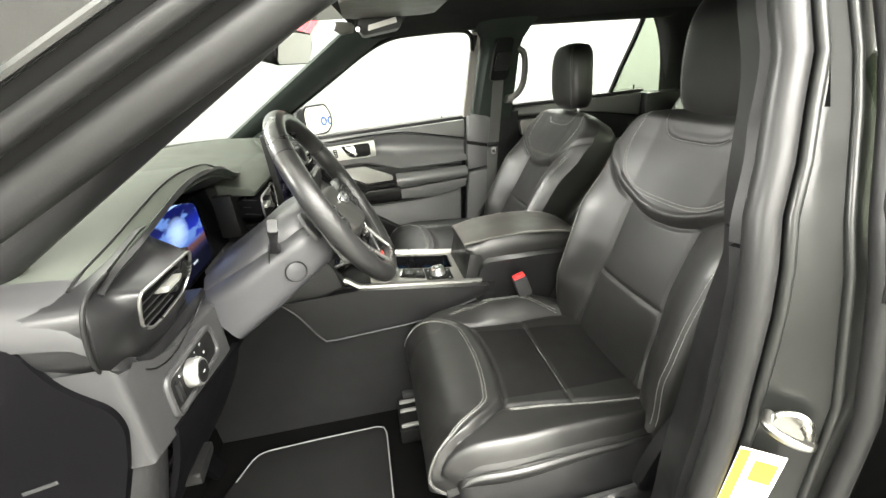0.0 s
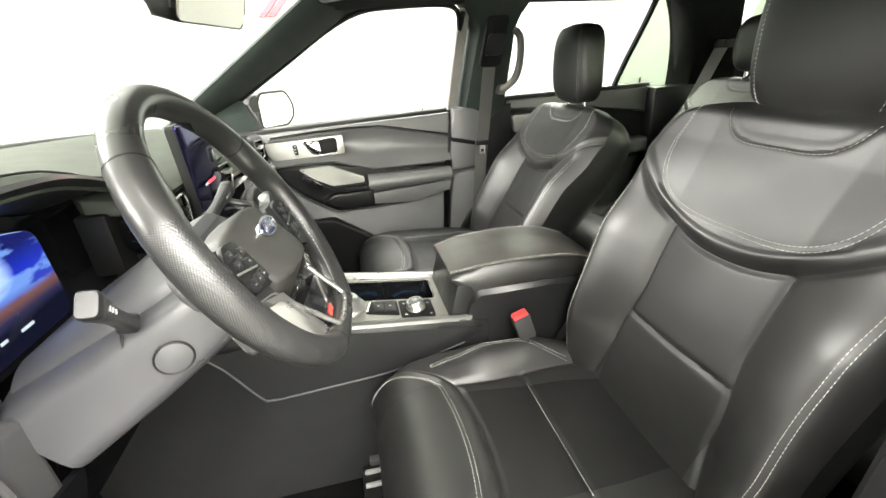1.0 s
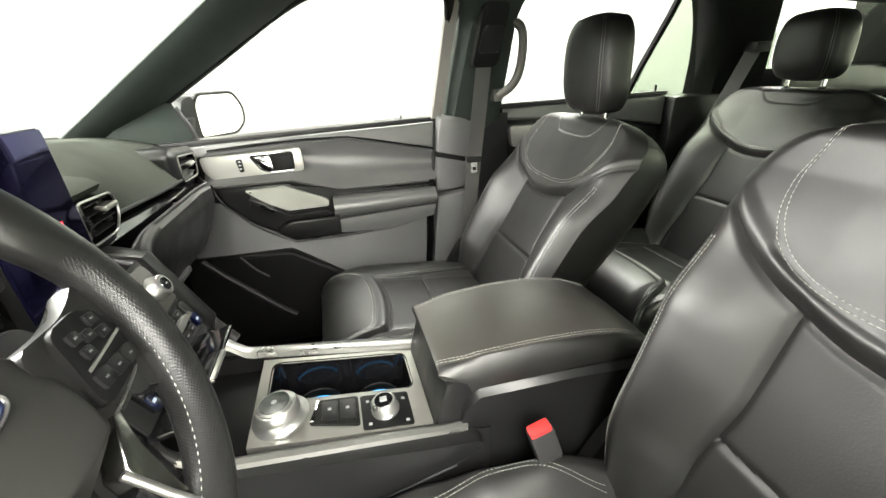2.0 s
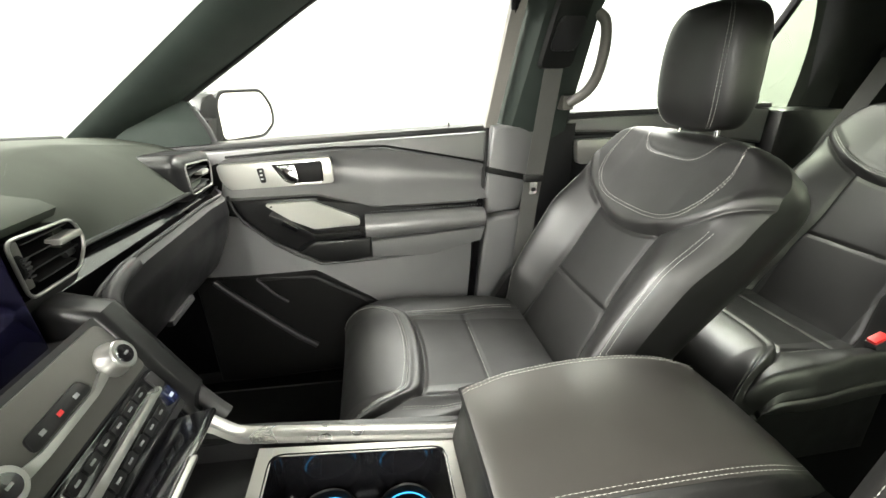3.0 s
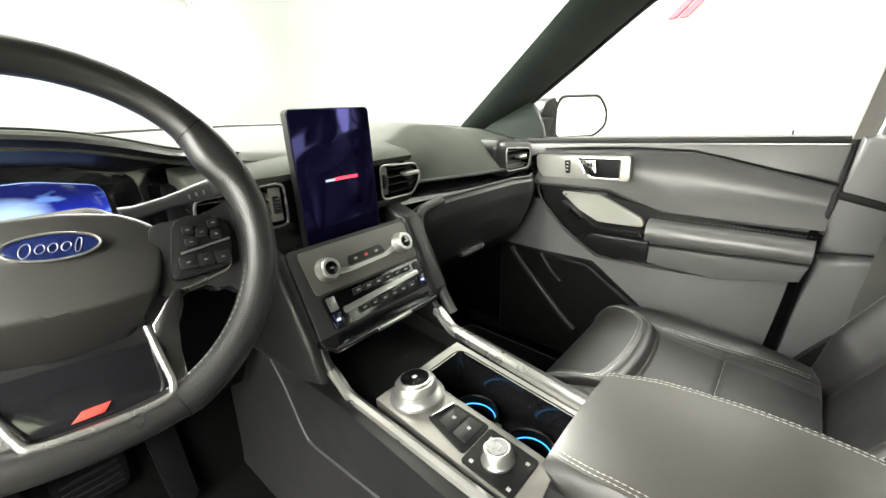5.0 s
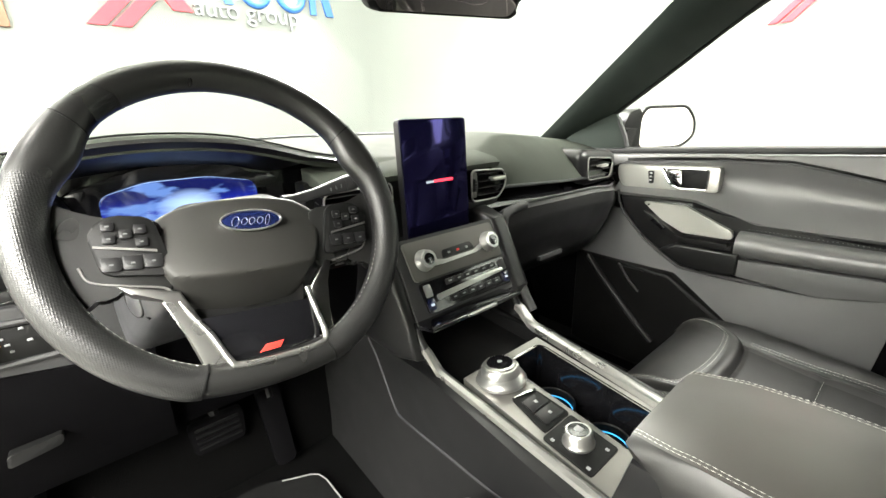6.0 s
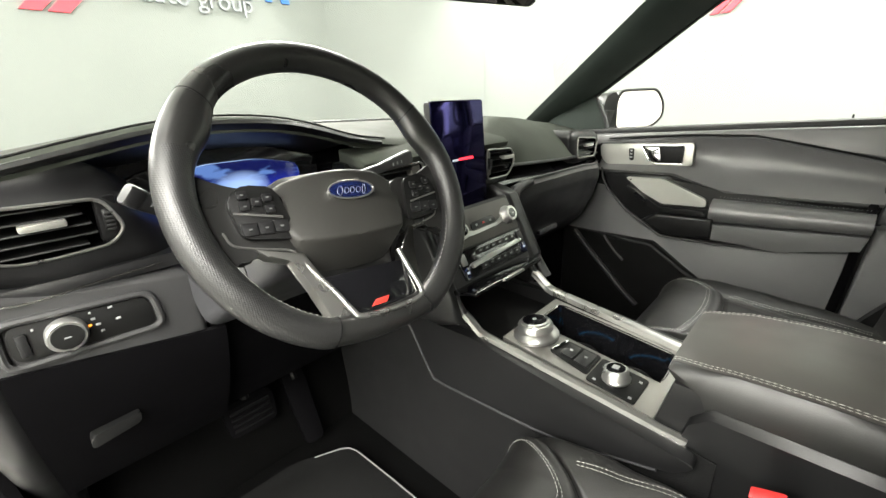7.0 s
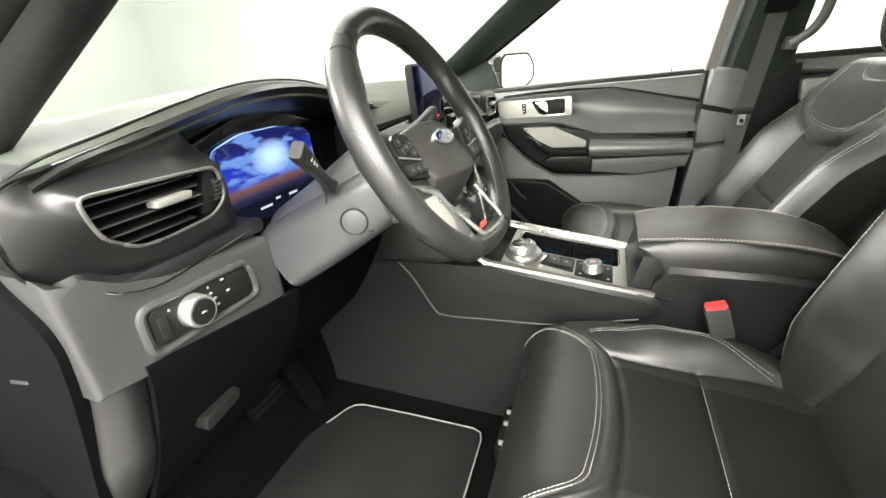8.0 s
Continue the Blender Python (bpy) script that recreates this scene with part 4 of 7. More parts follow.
def head_rest(parent, lean, tall=0.215, half=0.112, up=0.0):
    c = lean @ (BACK + ALONG * 0.555) + Vector((0.012 - up, 0, 0.006 + up))
    rings = []
    n = 26
    for j in range(n + 1):
        v = j / n
        q = (v - 0.5) * 2
        swell = max(0.0, 1 - abs(q) ** 4.5) ** 0.42
        hw = half * (0.90 + 0.10 * math.cos(q * 1.4 + 0.2)) * (0.35 + 0.65 * swell) if 0 < j < n else half * 0.30
        hd = 0.050 * (0.35 + 0.65 * swell) if 0 < j < n else 0.016
        mid = c + Vector((0.0, 0, v * tall)) + Vector((0.018 - 0.035 * v + 0.03 * v * v, 0, 0))
        ring = []
        for k in range(48):
            h = 2 * math.pi * k / 48
            ca, sa = math.cos(h), math.sin(h)
            px = -hd * math.copysign(abs(ca) ** 0.75, ca)
            py = hw * math.copysign(abs(sa) ** 0.55, sa)
            groove = 0.0022 * math.exp(-((abs(py) - hw * 0.80) / 0.004) ** 2) if ca > -0.2 else 0.0
            ring.append(mid + Vector((px + groove, py, 0)))
        rings.append(ring)
    rest = part("headrest", loft(rings), LEATHER, parent)
    bm = bmesh.new()
    for side in (-1, 1):
        for off in (0.80, 0.755):
            line = []
            for j in range(1, n):
                v = j / n
                r = rings[j]
                hw = max(p.y for p in r) - c.y
                y = c.y + side * hw * off
                best = min(r[:14] + r[-14:], key=lambda p: abs(p.y - y))
                line.append(Vector((best.x - 0.0015, y, best.z)))
            stitches(smooth_line(line, 3), bm)
    tagged(part("stitching", bm, STITCH, rest, "pale grey double stitching"), kind="stuff")
    for side in (-1, 1):
        post = part("headrest_post", tube([c + Vector((0.015, side * 0.05, -0.06)), c + Vector((0.015, side * 0.05, 0.03))], 0.006, 10), CHROME, parent, "chrome headrest post")
        part("post_collar", lathe([(0.0, 0), (0.014, 0), (0.014, 0.008), (0.010, 0.012), (0.0, 0.012)], c + Vector((0.018, side * 0.05, -0.028)), (0.2, 0, 1), 16), PLASTIC, post)


def seat_base(parent, shift, controls):
    def rim(z, gx, gy):
        return [Vector((x, y, z)) + shift for x, y in rounded([(0.335 - gx, -0.215 - gy), (0.76, -0.225 - gy), (0.76, 0.225 + gy), (0.335 - gx, 0.215 + gy)], 0.05, 5)]
    part("side_valance", loft([rim(0.685, -0.004, 0.008), rim(0.67, 0.004, 0.018), rim(0.57, 0.0, 0.03), rim(0.525, -0.02, 0.02), rim(0.515, -0.04, 0.0)]), PLASTIC, parent, "black moulded seat base trim")
    part("side_seam", tube([Vector((x, shift.y - 0.2405, 0.706 + 0.02 * (x - 0.35))) for x in (lerp(0.345, 0.70, k / 12) for k in range(13))], 0.0012, 6), PLASTIC_DARK, parent)
    for y in (-0.19, 0.19):
        part("seat_rail", prism([(0.25, 0.44), (0.85, 0.44), (0.85, 0.475), (0.80, 0.49), (0.28, 0.485)], "y", y - 0.022 + shift.y, y + 0.022 + shift.y, 0.003), PLASTIC_DARK, parent)
    for x in (0.42, 0.72):
        for y in (-0.19, 0.19):
            part("rail_bracket", box(x - 0.03, x + 0.03, y - 0.015 + shift.y, y + 0.015 + shift.y, 0.47, 0.53, 0.004), PLASTIC_DARK, parent)
    if controls:
        y = shift.y - 0.255
        part("switch_panel", prism(rounded([(0.46, 0.60), (0.70, 0.615), (0.70, 0.555), (0.50, 0.545)], 0.02), "y", y, y - 0.008, 0.003), PLASTIC_GREY, parent)
        part("seat_switch", prism(rounded([(0.52, 0.588), (0.585, 0.596), (0.59, 0.576), (0.525, 0.568)], 0.008), "y", y - 0.006, y - 0.022, 0.003), GLOSS, parent, "gloss black seat switch")
        part("lumbar_switch", lathe([(0, 0), (0.02, 0), (0.021, 0.008), (0.016, 0.012), (0, 0.012)], (0.625, y - 0.006, 0.585), (0, -1, 0), 20), CHROME, parent, "chrome edged round switch")


def leaning(y, dx=0.0, dz=0.0, degrees=0.0):
    """Where a seat's back goes: moved, and tipped further back about its foot."""
    return Matrix.Translation(BACK + Vector((dx, y, dz))) @ Matrix.Rotation(radians(degrees), 4, "Y") @ Matrix.Translation(-BACK)


def front_seat(name, y, label, controls, lean, rest):
    ob = thing(name, label, "car seat", (0.55, y, 0.44), "front seats")
    shift = Vector((0, y * 0.97, 0))
    low = -1 if y < 0 else 1
    seat_cushion(ob, shift, low)
    seat_back(ob, lean)
    head_rest(ob, lean, *rest)
    seat_stitching(ob, shift, lean, low)
    seat_base(ob, shift, controls)
    for side in (-1, 1):
        yy = y + side * 0.243
        part("recliner_cover", prism(rounded([(0.66, 0.60), (0.78, 0.58), (0.84, 0.72), (0.80, 0.80), (0.755, 0.79), (0.70, 0.70)], 0.03), "y", yy - 0.012, yy + 0.012, 0.005), PLASTIC, ob)
    return ob


front_seat("car_seat", -0.40, "black leather driver seat with pale grey double stitching", True, leaning(-0.40), (0.243, 0.118, -0.024))
front_seat("car_seat", 0.40, "black leather passenger seat with pale grey double stitching", False, leaning(0.40, 0.010, -0.014, 10.5), (0.222, 0.102, 0.006))


def rear_seat(y):
    ob = thing("car_seat", "black leather second row seat with grey stitching", "car seat", (1.45, y, 0.44), "rear seats")
    shift = Vector((0.79, y, 0.0))
    lean = leaning(y, 0.72, 0.02, 9.0)
    seat_back(ob, lean)
    head_rest(ob, lean, 0.18, 0.095, 0.018)
    seat_cushion(ob, shift + Vector((0, 0, -0.02)))
    bm = bmesh.new()
    for off in (0.020, 0.0265):
        stitches([lean @ back_point(lerp(-0.2, 0.2, k / 80), yoke_line(lerp(-0.2, 0.2, k / 80)) + off, 0.0012) for k in range(81)], bm)
    for side in (-1, 1):
        stitches([cushion_point(side * (cushion_insert(0.5) + 0.012), lerp(0.05, 0.27, k / 80), 0.0012) + shift + Vector((0, 0, -0.02)) for k in range(81)], bm)
    tagged(part("stitching", bm, STITCH, ob, "pale grey stitching"), kind="stuff")
    part("seat_pedestal", prism([(1.12, 0.44), (1.52, 0.44), (1.50, 0.63), (1.10, 0.63)], "y", y - 0.2, y + 0.2, 0.02), PLASTIC_DARK, ob)
    return ob


rear_seat(0.40)
rear_seat(-0.40)

# ---------------------------------------------------------------- dashboard
dash = thing("dashboard", "black soft touch dashboard with silver edged air vents", "dashboard", (-0.1, 0.0, 0.9))

EDGE_X = [(-0.76, -0.005), (-0.66, 0.006), (-0.36, 0.006), (-0.24, -0.008), (-0.12, -0.03), (0.20, -0.03), (0.32, -0.09), (0.76, -0.10)]
EDGE_Z = [(-0.76, 1.160), (-0.715, 1.191), (-0.65, 1.204), (-0.59, 1.217), (-0.50, 1.234), (-0.43, 1.238), (-0.35, 1.233), (-0.29, 1.221), (-0.20, 1.193), (-0.10, 1.178), (0.02, 1.168), (0.19, 1.168), (0.30, 1.200), (0.43, 1.190), (0.76, 1.138)]


def linear(table, x):
    for (x0, y0), (x1, y1) in zip(table, table[1:]):
        if x <= x1:
            return lerp(y0, y1, max(0.0, (x - x0) / (x1 - x0)))
    return table[-1][1]


def soft(table, x, e=0.03):
    return sum(linear(table, x + k * e / 2) for k in (-2, -1, 0, 1, 2)) / 5


def top_edge(y):
    return soft(EDGE_X, y), soft(EDGE_Z, y)


def glass_base(y):
    return -0.42 + 0.12 * (y / 0.76) ** 2, 1.207 - 0.045 * ((y + 0.15) / 0.9) ** 2


def top_pad(u, v):
    y = lerp(-0.770, 0.765, u)
    roll = max(0.0, (-0.728 - y) / 0.042) * math.pi / 2
    y = max(y, -0.728) - 0.022 * math.sin(roll)
    (xe, ze), (xg, zg) = top_edge(y), glass_base(y)
    ze, zg = ze - 0.030 * (1 - math.cos(roll)), zg - 0.030 * (1 - math.cos(roll))
    x = lerp(xg, xe, v)
    z = lerp(zg, ze, smoothstep(0, 1, v) * 0.6 + v * 0.4) + 0.008 * math.sin(v * math.pi)
    if v > 0.93:
        z -= 0.010 * ((v - 0.93) / 0.07) ** 2
    return (x, y, z)


# one charcoal pad: greener top and greyer end paint how light falls
part("top_pad", sheet(lambda u, v: top_pad(lerp(0.0423, 1.0, u), v), 105, 24, 0.012), SOFT_PAD, dash, "soft dash top with green wall light in its colour")
part("end_roll", sheet(lambda u, v: top_pad(lerp(0.0, 0.0423, u), v), 16, 24, 0.012), PLASTIC_GREY, dash, "rolled dash end with shade in its charcoal colour")
part("glass_edge_strip", tube([(glass_base(y)[0] - 0.006, y, glass_base(y)[1] - 0.002) for y in (lerp(-0.75, 0.76, k / 40) for k in range(41))], 0.009, 8), PLASTIC_DARK, dash)
crest = [Vector((top_edge(y)[0] - 0.018, y, top_edge(y)[1] + 0.0015)) for y in (lerp(-0.72, -0.12, k / 60) for k in range(61))]
part("hood_seam", tube(crest, 0.0016, 6), PLASTIC_DARK, dash)


# face under the hood's edge on the driver's side, with the deep recess for the instruments
def driver_brow(u, v):
    y = lerp(-0.720, -0.150, u)
    xe, ze = top_edge(y)
    inner = smoothstep(-0.66, -0.51, y) * (1 - smoothstep(-0.27, -0.21, y))
    deep = 0.165 * inner + 0.004
    drop = 0.003 + 0.039 * inner
    return (xe + 0.004 - deep * v ** 1.3, y, ze - 0.004 - drop * math.sin(v * 1.57))


part("instrument_hood", sheet(driver_brow, 80, 10, 0.006), PLASTIC, dash, "black moulded instrument hood lining")
part("recess_wall", sheet(lambda u, v: (-0.075 - 0.02 * v, lerp(-0.57, -0.16, u), lerp(1.03, min(1.215, top_edge(lerp(-0.57, -0.16, u))[1] - 0.016), v)), 8, 6, 0.01), GLOSS, dash, "gloss black instrument surround")

# driver's side vent pod
LEFT_VENT = [(-0.706, 1.167), (-0.573, 1.161), (-0.556, 1.123), (-0.571, 1.104), (-0.628, 1.100), (-0.658, 1.102), (-0.689, 1.123), (-0.700, 1.147)]
POD = rounded([(-0.744, 1.176), (-0.749, 1.130), (-0.732, 1.098), (-0.700, 1.076), (-0.63, 1.063), (-0.505, 1.058), (-0.514, 1.115), (-0.532, 1.166), (-0.562, 1.192), (-0.605, 1.2095), (-0.650, 1.2005), (-0.715, 1.1875)], 0.014)


def face_shell():
    """The left face of the dash: from the hood's rim and the end seam it swells out to the vent's rim."""
    a, b = resample(POD, 96), resample(rounded(LEFT_VENT, 0.008), 96)

    def start(y, z):
        return lerp(lerp(-0.020, 0.003, smoothstep(1.07, 1.15, z)), -0.040, smoothstep(-0.60, -0.53, y))

    rings = [[(-0.12, y, z) for y, z in a]]
    for t in (0.0, 0.03, 0.08, 0.16, 0.28, 0.42, 0.58, 0.74, 0.88, 0.96, 1.0):
        q = lerp(t, 1 - (1 - t) ** 2.4, 0.75)
        rings.append([(lerp(start(*p), 0.008 + 0.46 * (r[1] - 1.12), q) - 0.020 * smoothstep(1.165, 1.195, p[1]) * math.sin(math.pi * t), lerp(p[0], r[0], t), lerp(p[1], r[1], t)) for p, r in zip(a, b)])
    rings.append([(-0.03 + 0.46 * (z - 1.12), y, z) for y, z in b])
    return loft(rings, caps=False)



def leaning_block(bm, lean, z0):
    """Tips a block forward: its upper parts come nearer by lean for each metre above z0."""
    for v in bm.verts:
        v.co.x += lean * (v.co.z - z0)
    return bm


def vent(parent, outline, x, slats, tab, wheel_side, depth=0.045, lean=0.0):
    """An air vent: a silver rim, a dark well, slats, a chrome tab and a thumb wheel."""

    def piece(name, bm, mat, under, label=""):
        return part(name, leaning_block(bm, lean, 1.12), mat, under, label)

    ys, zs = [p[0] for p in outline], [p[1] for p in outline]
    y0, y1, z0, z1 = min(ys), max(ys), min(zs), max(zs)
    ring = rounded(outline, 0.012)
    v = piece("air_vent", tube([(x + 0.004, a, b) for a, b in ring], 0.0020, 8, closed=True), SILVER, parent, "air vent with a satin silver rim")
    cy, cz = (y0 + y1) / 2, (z0 + z1) / 2
    rings = [[(x + 0.003, a, b) for a, b in ring], [(x - depth, cy + (a - cy) * 0.94, cz + (b - cz) * 0.9) for a, b in ring]]
    bm = loft(rings, caps=False)
    bm.faces.new([bm.verts.new(p) for p in rings[1]])
    piece("well", bm, SHADE_BLACK, v)

    def span(z):
        hits = []
        for (a, b), (c, d) in zip(outline, outline[1:] + outline[:1]):
            if (b - z) * (d - z) <= 0 and b != d:
                hits.append(a + (c - a) * (z - b) / (d - b))
        return min(hits), max(hits)

    for k in range(slats):
        z = lerp(z0, z1, (k + 0.75) / (slats + 0.5))
        a, b = span(z)
        if wheel_side > 0:
            b -= 0.022
        elif wheel_side < 0:
            a += 0.022
        piece("slat", prism([(x - 0.035, z + 0.0045), (x - 0.003, z - 0.0014), (x - 0.001, z), (x - 0.002, z + 0.0010), (x - 0.034, z + 0.006)], "y", a + 0.002, b - 0.002), PLASTIC_DARK, v)
        piece("slat_edge", box(x - 0.0022, x - 0.0002, a + 0.003, b - 0.003, z - 0.0011, z + 0.0003, 0.0003, 1), PLASTIC_GREY, v)
    tz = z0 + (z1 - z0) * tab[1]
    ty = y0 + (y1 - y0) * tab[0]
    piece("vent_tab", box(x - 0.008, x + 0.010, ty - 0.019, ty + 0.019, tz - 0.0042, tz + 0.0042, 0.003), SILVER_PLATE, v, "satin silver vent tab")
    if wheel_side:
        wy = y1 - 0.013 if wheel_side > 0 else y0 + 0.013
        # centre vents' plates are paler, a reflection put into their colour
        piece("wheel_plate", box(x - 0.02, x - 0.002, wy - 0.010, wy + 0.010, z0 + (z1 - z0) * 0.1, z1 - (z1 - z0) * 0.08, 0.003), TAUPE if wheel_side < 0 or y1 < -0.05 and y0 > -0.3 else PLASTIC, v)
        tw = piece("thumb_wheel", lathe([(0.0, -0.005), (0.015, -0.005), (0.016, -0.003), (0.016, 0.003), (0.015, 0.005), (0.0, 0.005)], (x - 0.010, wy, cz), (0, 1, 0), 20), PLASTIC_DARK, v)
        for k in range(5):
            piece("rib", box(x + 0.0045, x + 0.007, wy - 0.004, wy + 0.004, cz - 0.011 + k * 0.005, cz - 0.009 + k * 0.005), PLASTIC_GREY, tw)
    return v


part("vent_pod", face_shell(), PLASTIC, dash, "black moulded vent surround", 60)
part("end_seam", tube(smooth_line([(0.006, -0.700, 1.1915), (0.005, -0.735, 1.184), (0.002, -0.7485, 1.165), (-0.003, -0.7505, 1.13), (-0.010, -0.736, 1.100), (-0.016, -0.705, 1.080)], 6), 0.0022, 8), PLASTIC_DARK, dash)
vent(dash, LEFT_VENT, 0.004, 5, (0.55, 0.60), 1, lean=0.46)
part("silver_strip", tube(smooth_line([(0.0, -0.708, 1.083), (0.008, -0.690, 1.070), (0.010, -0.655, 1.063), (0.008, -0.60, 1.066), (0.0, -0.53, 1.068)], 6), 0.0012, 6), DARK_CHROME, dash)
part("under_vent_shelf", prism(rounded([(-0.72, 1.075), (-0.66, 1.058), (-0.50, 1.058), (-0.50, 1.075), (-0.66, 1.076), (-0.70, 1.09)], 0.006), "x", -0.10, -0.006, 0.004), PLASTIC, dash)

# lower driver's panel with the lamp switch
low = [(-0.744, 1.112), (-0.722, 1.090), (-0.692, 1.070), (-0.63, 1.0600), (-0.515, 1.054), (-0.500, 1.045), (-0.500, 0.955), (-0.560, 0.962), (-0.685, 0.978), (-0.742, 0.984)]
part("lower_panel", prism(low, "x", -0.12, 0.004, 0.010, 3), PLASTIC_GREY, dash, "charcoal moulded lower panel")


def knee(u, v):
    y = lerp(-0.700, -0.48, u)
    top = 0.992 - 0.035 * u
    return (lerp(0.0, -0.13, v ** 1.4), y, lerp(top, 0.73, v))


# knee panels blackened to paint the shade under the dash
part("knee_panel", sheet(knee, 10, 12, 0.008), SHADE_BLACK, dash)
part("knee_panel", sheet(lambda u, v: (lerp(-0.01, -0.14, v ** 1.4), lerp(-0.485, -0.16, u), lerp(1.0, 0.74, v)), 10, 12, 0.008), SHADE_BLACK, dash)
part("bonnet_release", prism(rounded([(-0.655, 0.845), (-0.60, 0.853), (-0.598, 0.868), (-0.652, 0.862)], 0.004), "x", -0.045, -0.022, 0.004), PLASTIC_DARK, dash, "black bonnet release lever")


def end_cap(z0, z1):
    """The dash's end: a side face that turns in a soft corner towards the driver and leans back below."""
    rings = []
    for k in range(45):
        z = lerp(z0, z1, k / 44)
        c = soft([(0.45, -0.22), (0.70, -0.16), (0.80, -0.078), (0.86, -0.040), (0.957, -0.010), (1.00, 0.001), (1.03, 0.004), (1.06, 0.0045), (1.08, 0.002), (1.10, -0.005), (1.12, -0.012), (1.155, -0.018)], z, 0.012)
        w = smoothstep(0.955, 0.995, z)
        rings.append([(x, y, z) for x, y in ((-0.50, -0.747), (c - 0.06, -0.746), (c - 0.036, -0.743), (c - 0.019, -0.736), (c - 0.007, -0.725), (c - 0.001, -0.714), (c - 0.001, -0.705), (c - 0.005, -0.697 + 0.002 * w), (c - 0.009, -0.694 + 0.007 * w), (c - 0.03, -0.692 + 0.012 * w), (-0.50, -0.692))])
    return loft(rings)


part("end_cap", end_cap(0.60, 1.155), PLASTIC, dash, "black moulded dashboard end panel", 60)
# cover blackened in its colour for the shade at the door opening
part("fuse_cover", prism(rounded([(-0.48, 1.158), (-0.060, 1.154), (-0.052, 1.122), (-0.040, 1.098), (-0.010, 1.068), (-0.006, 1.042), (-0.018, 1.000), (-0.042, 0.94), (-0.11, 0.78), (-0.15, 0.60), (-0.48, 0.60)], 0.016), "y", -0.7505, -0.738, 0.003), SHADE_BLACK, dash)
part("fuse_mark", prism([(-0.12, 0.985), (-0.085, 0.992), (-0.085, 0.996), (-0.12, 0.989)], "y", -0.7515, -0.748), PLASTIC_GREY, dash)

switch = part("lamp_switch", prism(rounded([(-0.681, 1.042), (-0.557, 1.033), (-0.555, 0.994), (-0.683, 1.001)], 0.010), "x", 0.003, 0.0075, 0.002), PLASTIC_DARK, dash, "black lamp switch panel with white symbols")
part("switch_rim", tube([(0.006, a, b) for a, b in rounded([(-0.688, 1.047), (-0.553, 1.038), (-0.548, 0.990), (-0.690, 0.995)], 0.014)], 0.0045, 8, closed=True), PLASTIC_GREY, switch)
knob = part("lamp_knob", lathe([(0.0, 0.0), (0.0185, 0.0), (0.0185, 0.012), (0.0165, 0.015), (0.0, 0.015)], (0.008, -0.637, 1.019), (1, 0, 0), 36), KNOB_METAL, switch, "chrome rimmed lamp knob")
part("knob_face", lathe([(0.0, 0.0), (0.0145, 0.0), (0.014, 0.0015), (0.0, 0.002)], (0.0225, -0.637, 1.019), (1, 0, 0), 28), PLASTIC_DARK, knob)
part("knob_mark", box(0.0242, 0.0248, -0.640, -0.634, 1.0182, 1.0198), ICON_DIM, knob)
part("dimmer", box(0.006, 0.011, -0.676, -0.667, 1.006, 1.032, 0.002), PLASTIC, switch)
for yy, zz, w in ((-0.613, 1.033, 0.003), (-0.612, 1.025, 0.005), (-0.609, 1.017, 0.006), (-0.607, 1.008, 0.005), (-0.594, 1.033, 0.006), (-0.590, 1.017, 0.006), (-0.661, 1.033, 0.003)):
    part("switch_icon", box(0.0072, 0.0082, yy - w * 0.4, yy + w * 0.4, zz - 0.0014, zz + 0.0014, 0.0006), ICON_FAINT if zz < 1.012 else ICON_DIM, switch)
part("switch_pointer", box(0.0072, 0.0084, -0.6175, -0.6145, 1.0175, 1.0195), LED_ORANGE, switch)


# passenger's side: face pad, dark groove and knee roll
def face_pad(u, v):
    y = lerp(0.18, 0.765, u)
    xe, ze = top_edge(y)
    zb = linear([(0.18, 1.092), (0.22, 1.091), (0.436, 1.076), (0.631, 1.068), (0.77, 1.058)], y)
    x = lerp(xe, 0.022 - 0.03 * smoothstep(0.6, 0.77, y), v) + 0.016 * math.sin(v * math.pi)
    return (x, y, lerp(ze - 0.002, zb, v) + 0.006 * math.sin(v * math.pi))


part("face_pad", sheet(face_pad, 50, 16, 0.01), SOFT_PAD, dash, "black soft touch passenger dash pad")
part("pad_lip", tube([face_pad(k / 30, 1.0) for k in range(31)], 0.004, 8), PLASTIC, dash)
part("groove", sheet(lambda u, v: (-0.03 + 0.03 * v, lerp(0.15, 0.765, u), lerp(1.092 - 0.03 * u, 1.043 - 0.016 * u, v)), 20, 4, 0.01), GLOSS, dash, "gloss black dash strip")


def knee_roll(u, v):
    y = lerp(0.135, 0.765, u)
    zt = linear([(0.135, 1.020), (0.17, 1.043), (0.224, 1.053), (0.545, 1.048), (0.77, 1.030)], y)
    prof = [(0.045, 0.0), (0.058, -0.012), (0.060, -0.045), (0.045, -0.10), (0.01, -0.17), (-0.05, -0.23), (-0.14, -0.27)]
    k = v * (len(prof) - 1)
    i = min(int(k), len(prof) - 2)
    t = k - i
    x, dz = lerp(prof[i][0], prof[i + 1][0], t), lerp(prof[i][1], prof[i + 1][1], t)
    return (x - 0.05 * smoothstep(0.62, 0.77, y), y, zt + dz)


# darker plastic puts the shade below the dash into the colour
part("glovebox_front", sheet(knee_roll, 40, 24, 0.012), PLASTIC, dash, "padded glovebox front with shade in its black colour")
part("glovebox_edge", tube([Vector(knee_roll(k / 40, 0.02)) + Vector((0.002, 0, 0.002)) for k in range(41)], 0.0035, 8), PLASTIC_GREY, dash)
part("glovebox_latch", box(0.005, 0.02, 0.36, 0.46, 0.872, 0.885, 0.004), PLASTIC_GREY, dash)
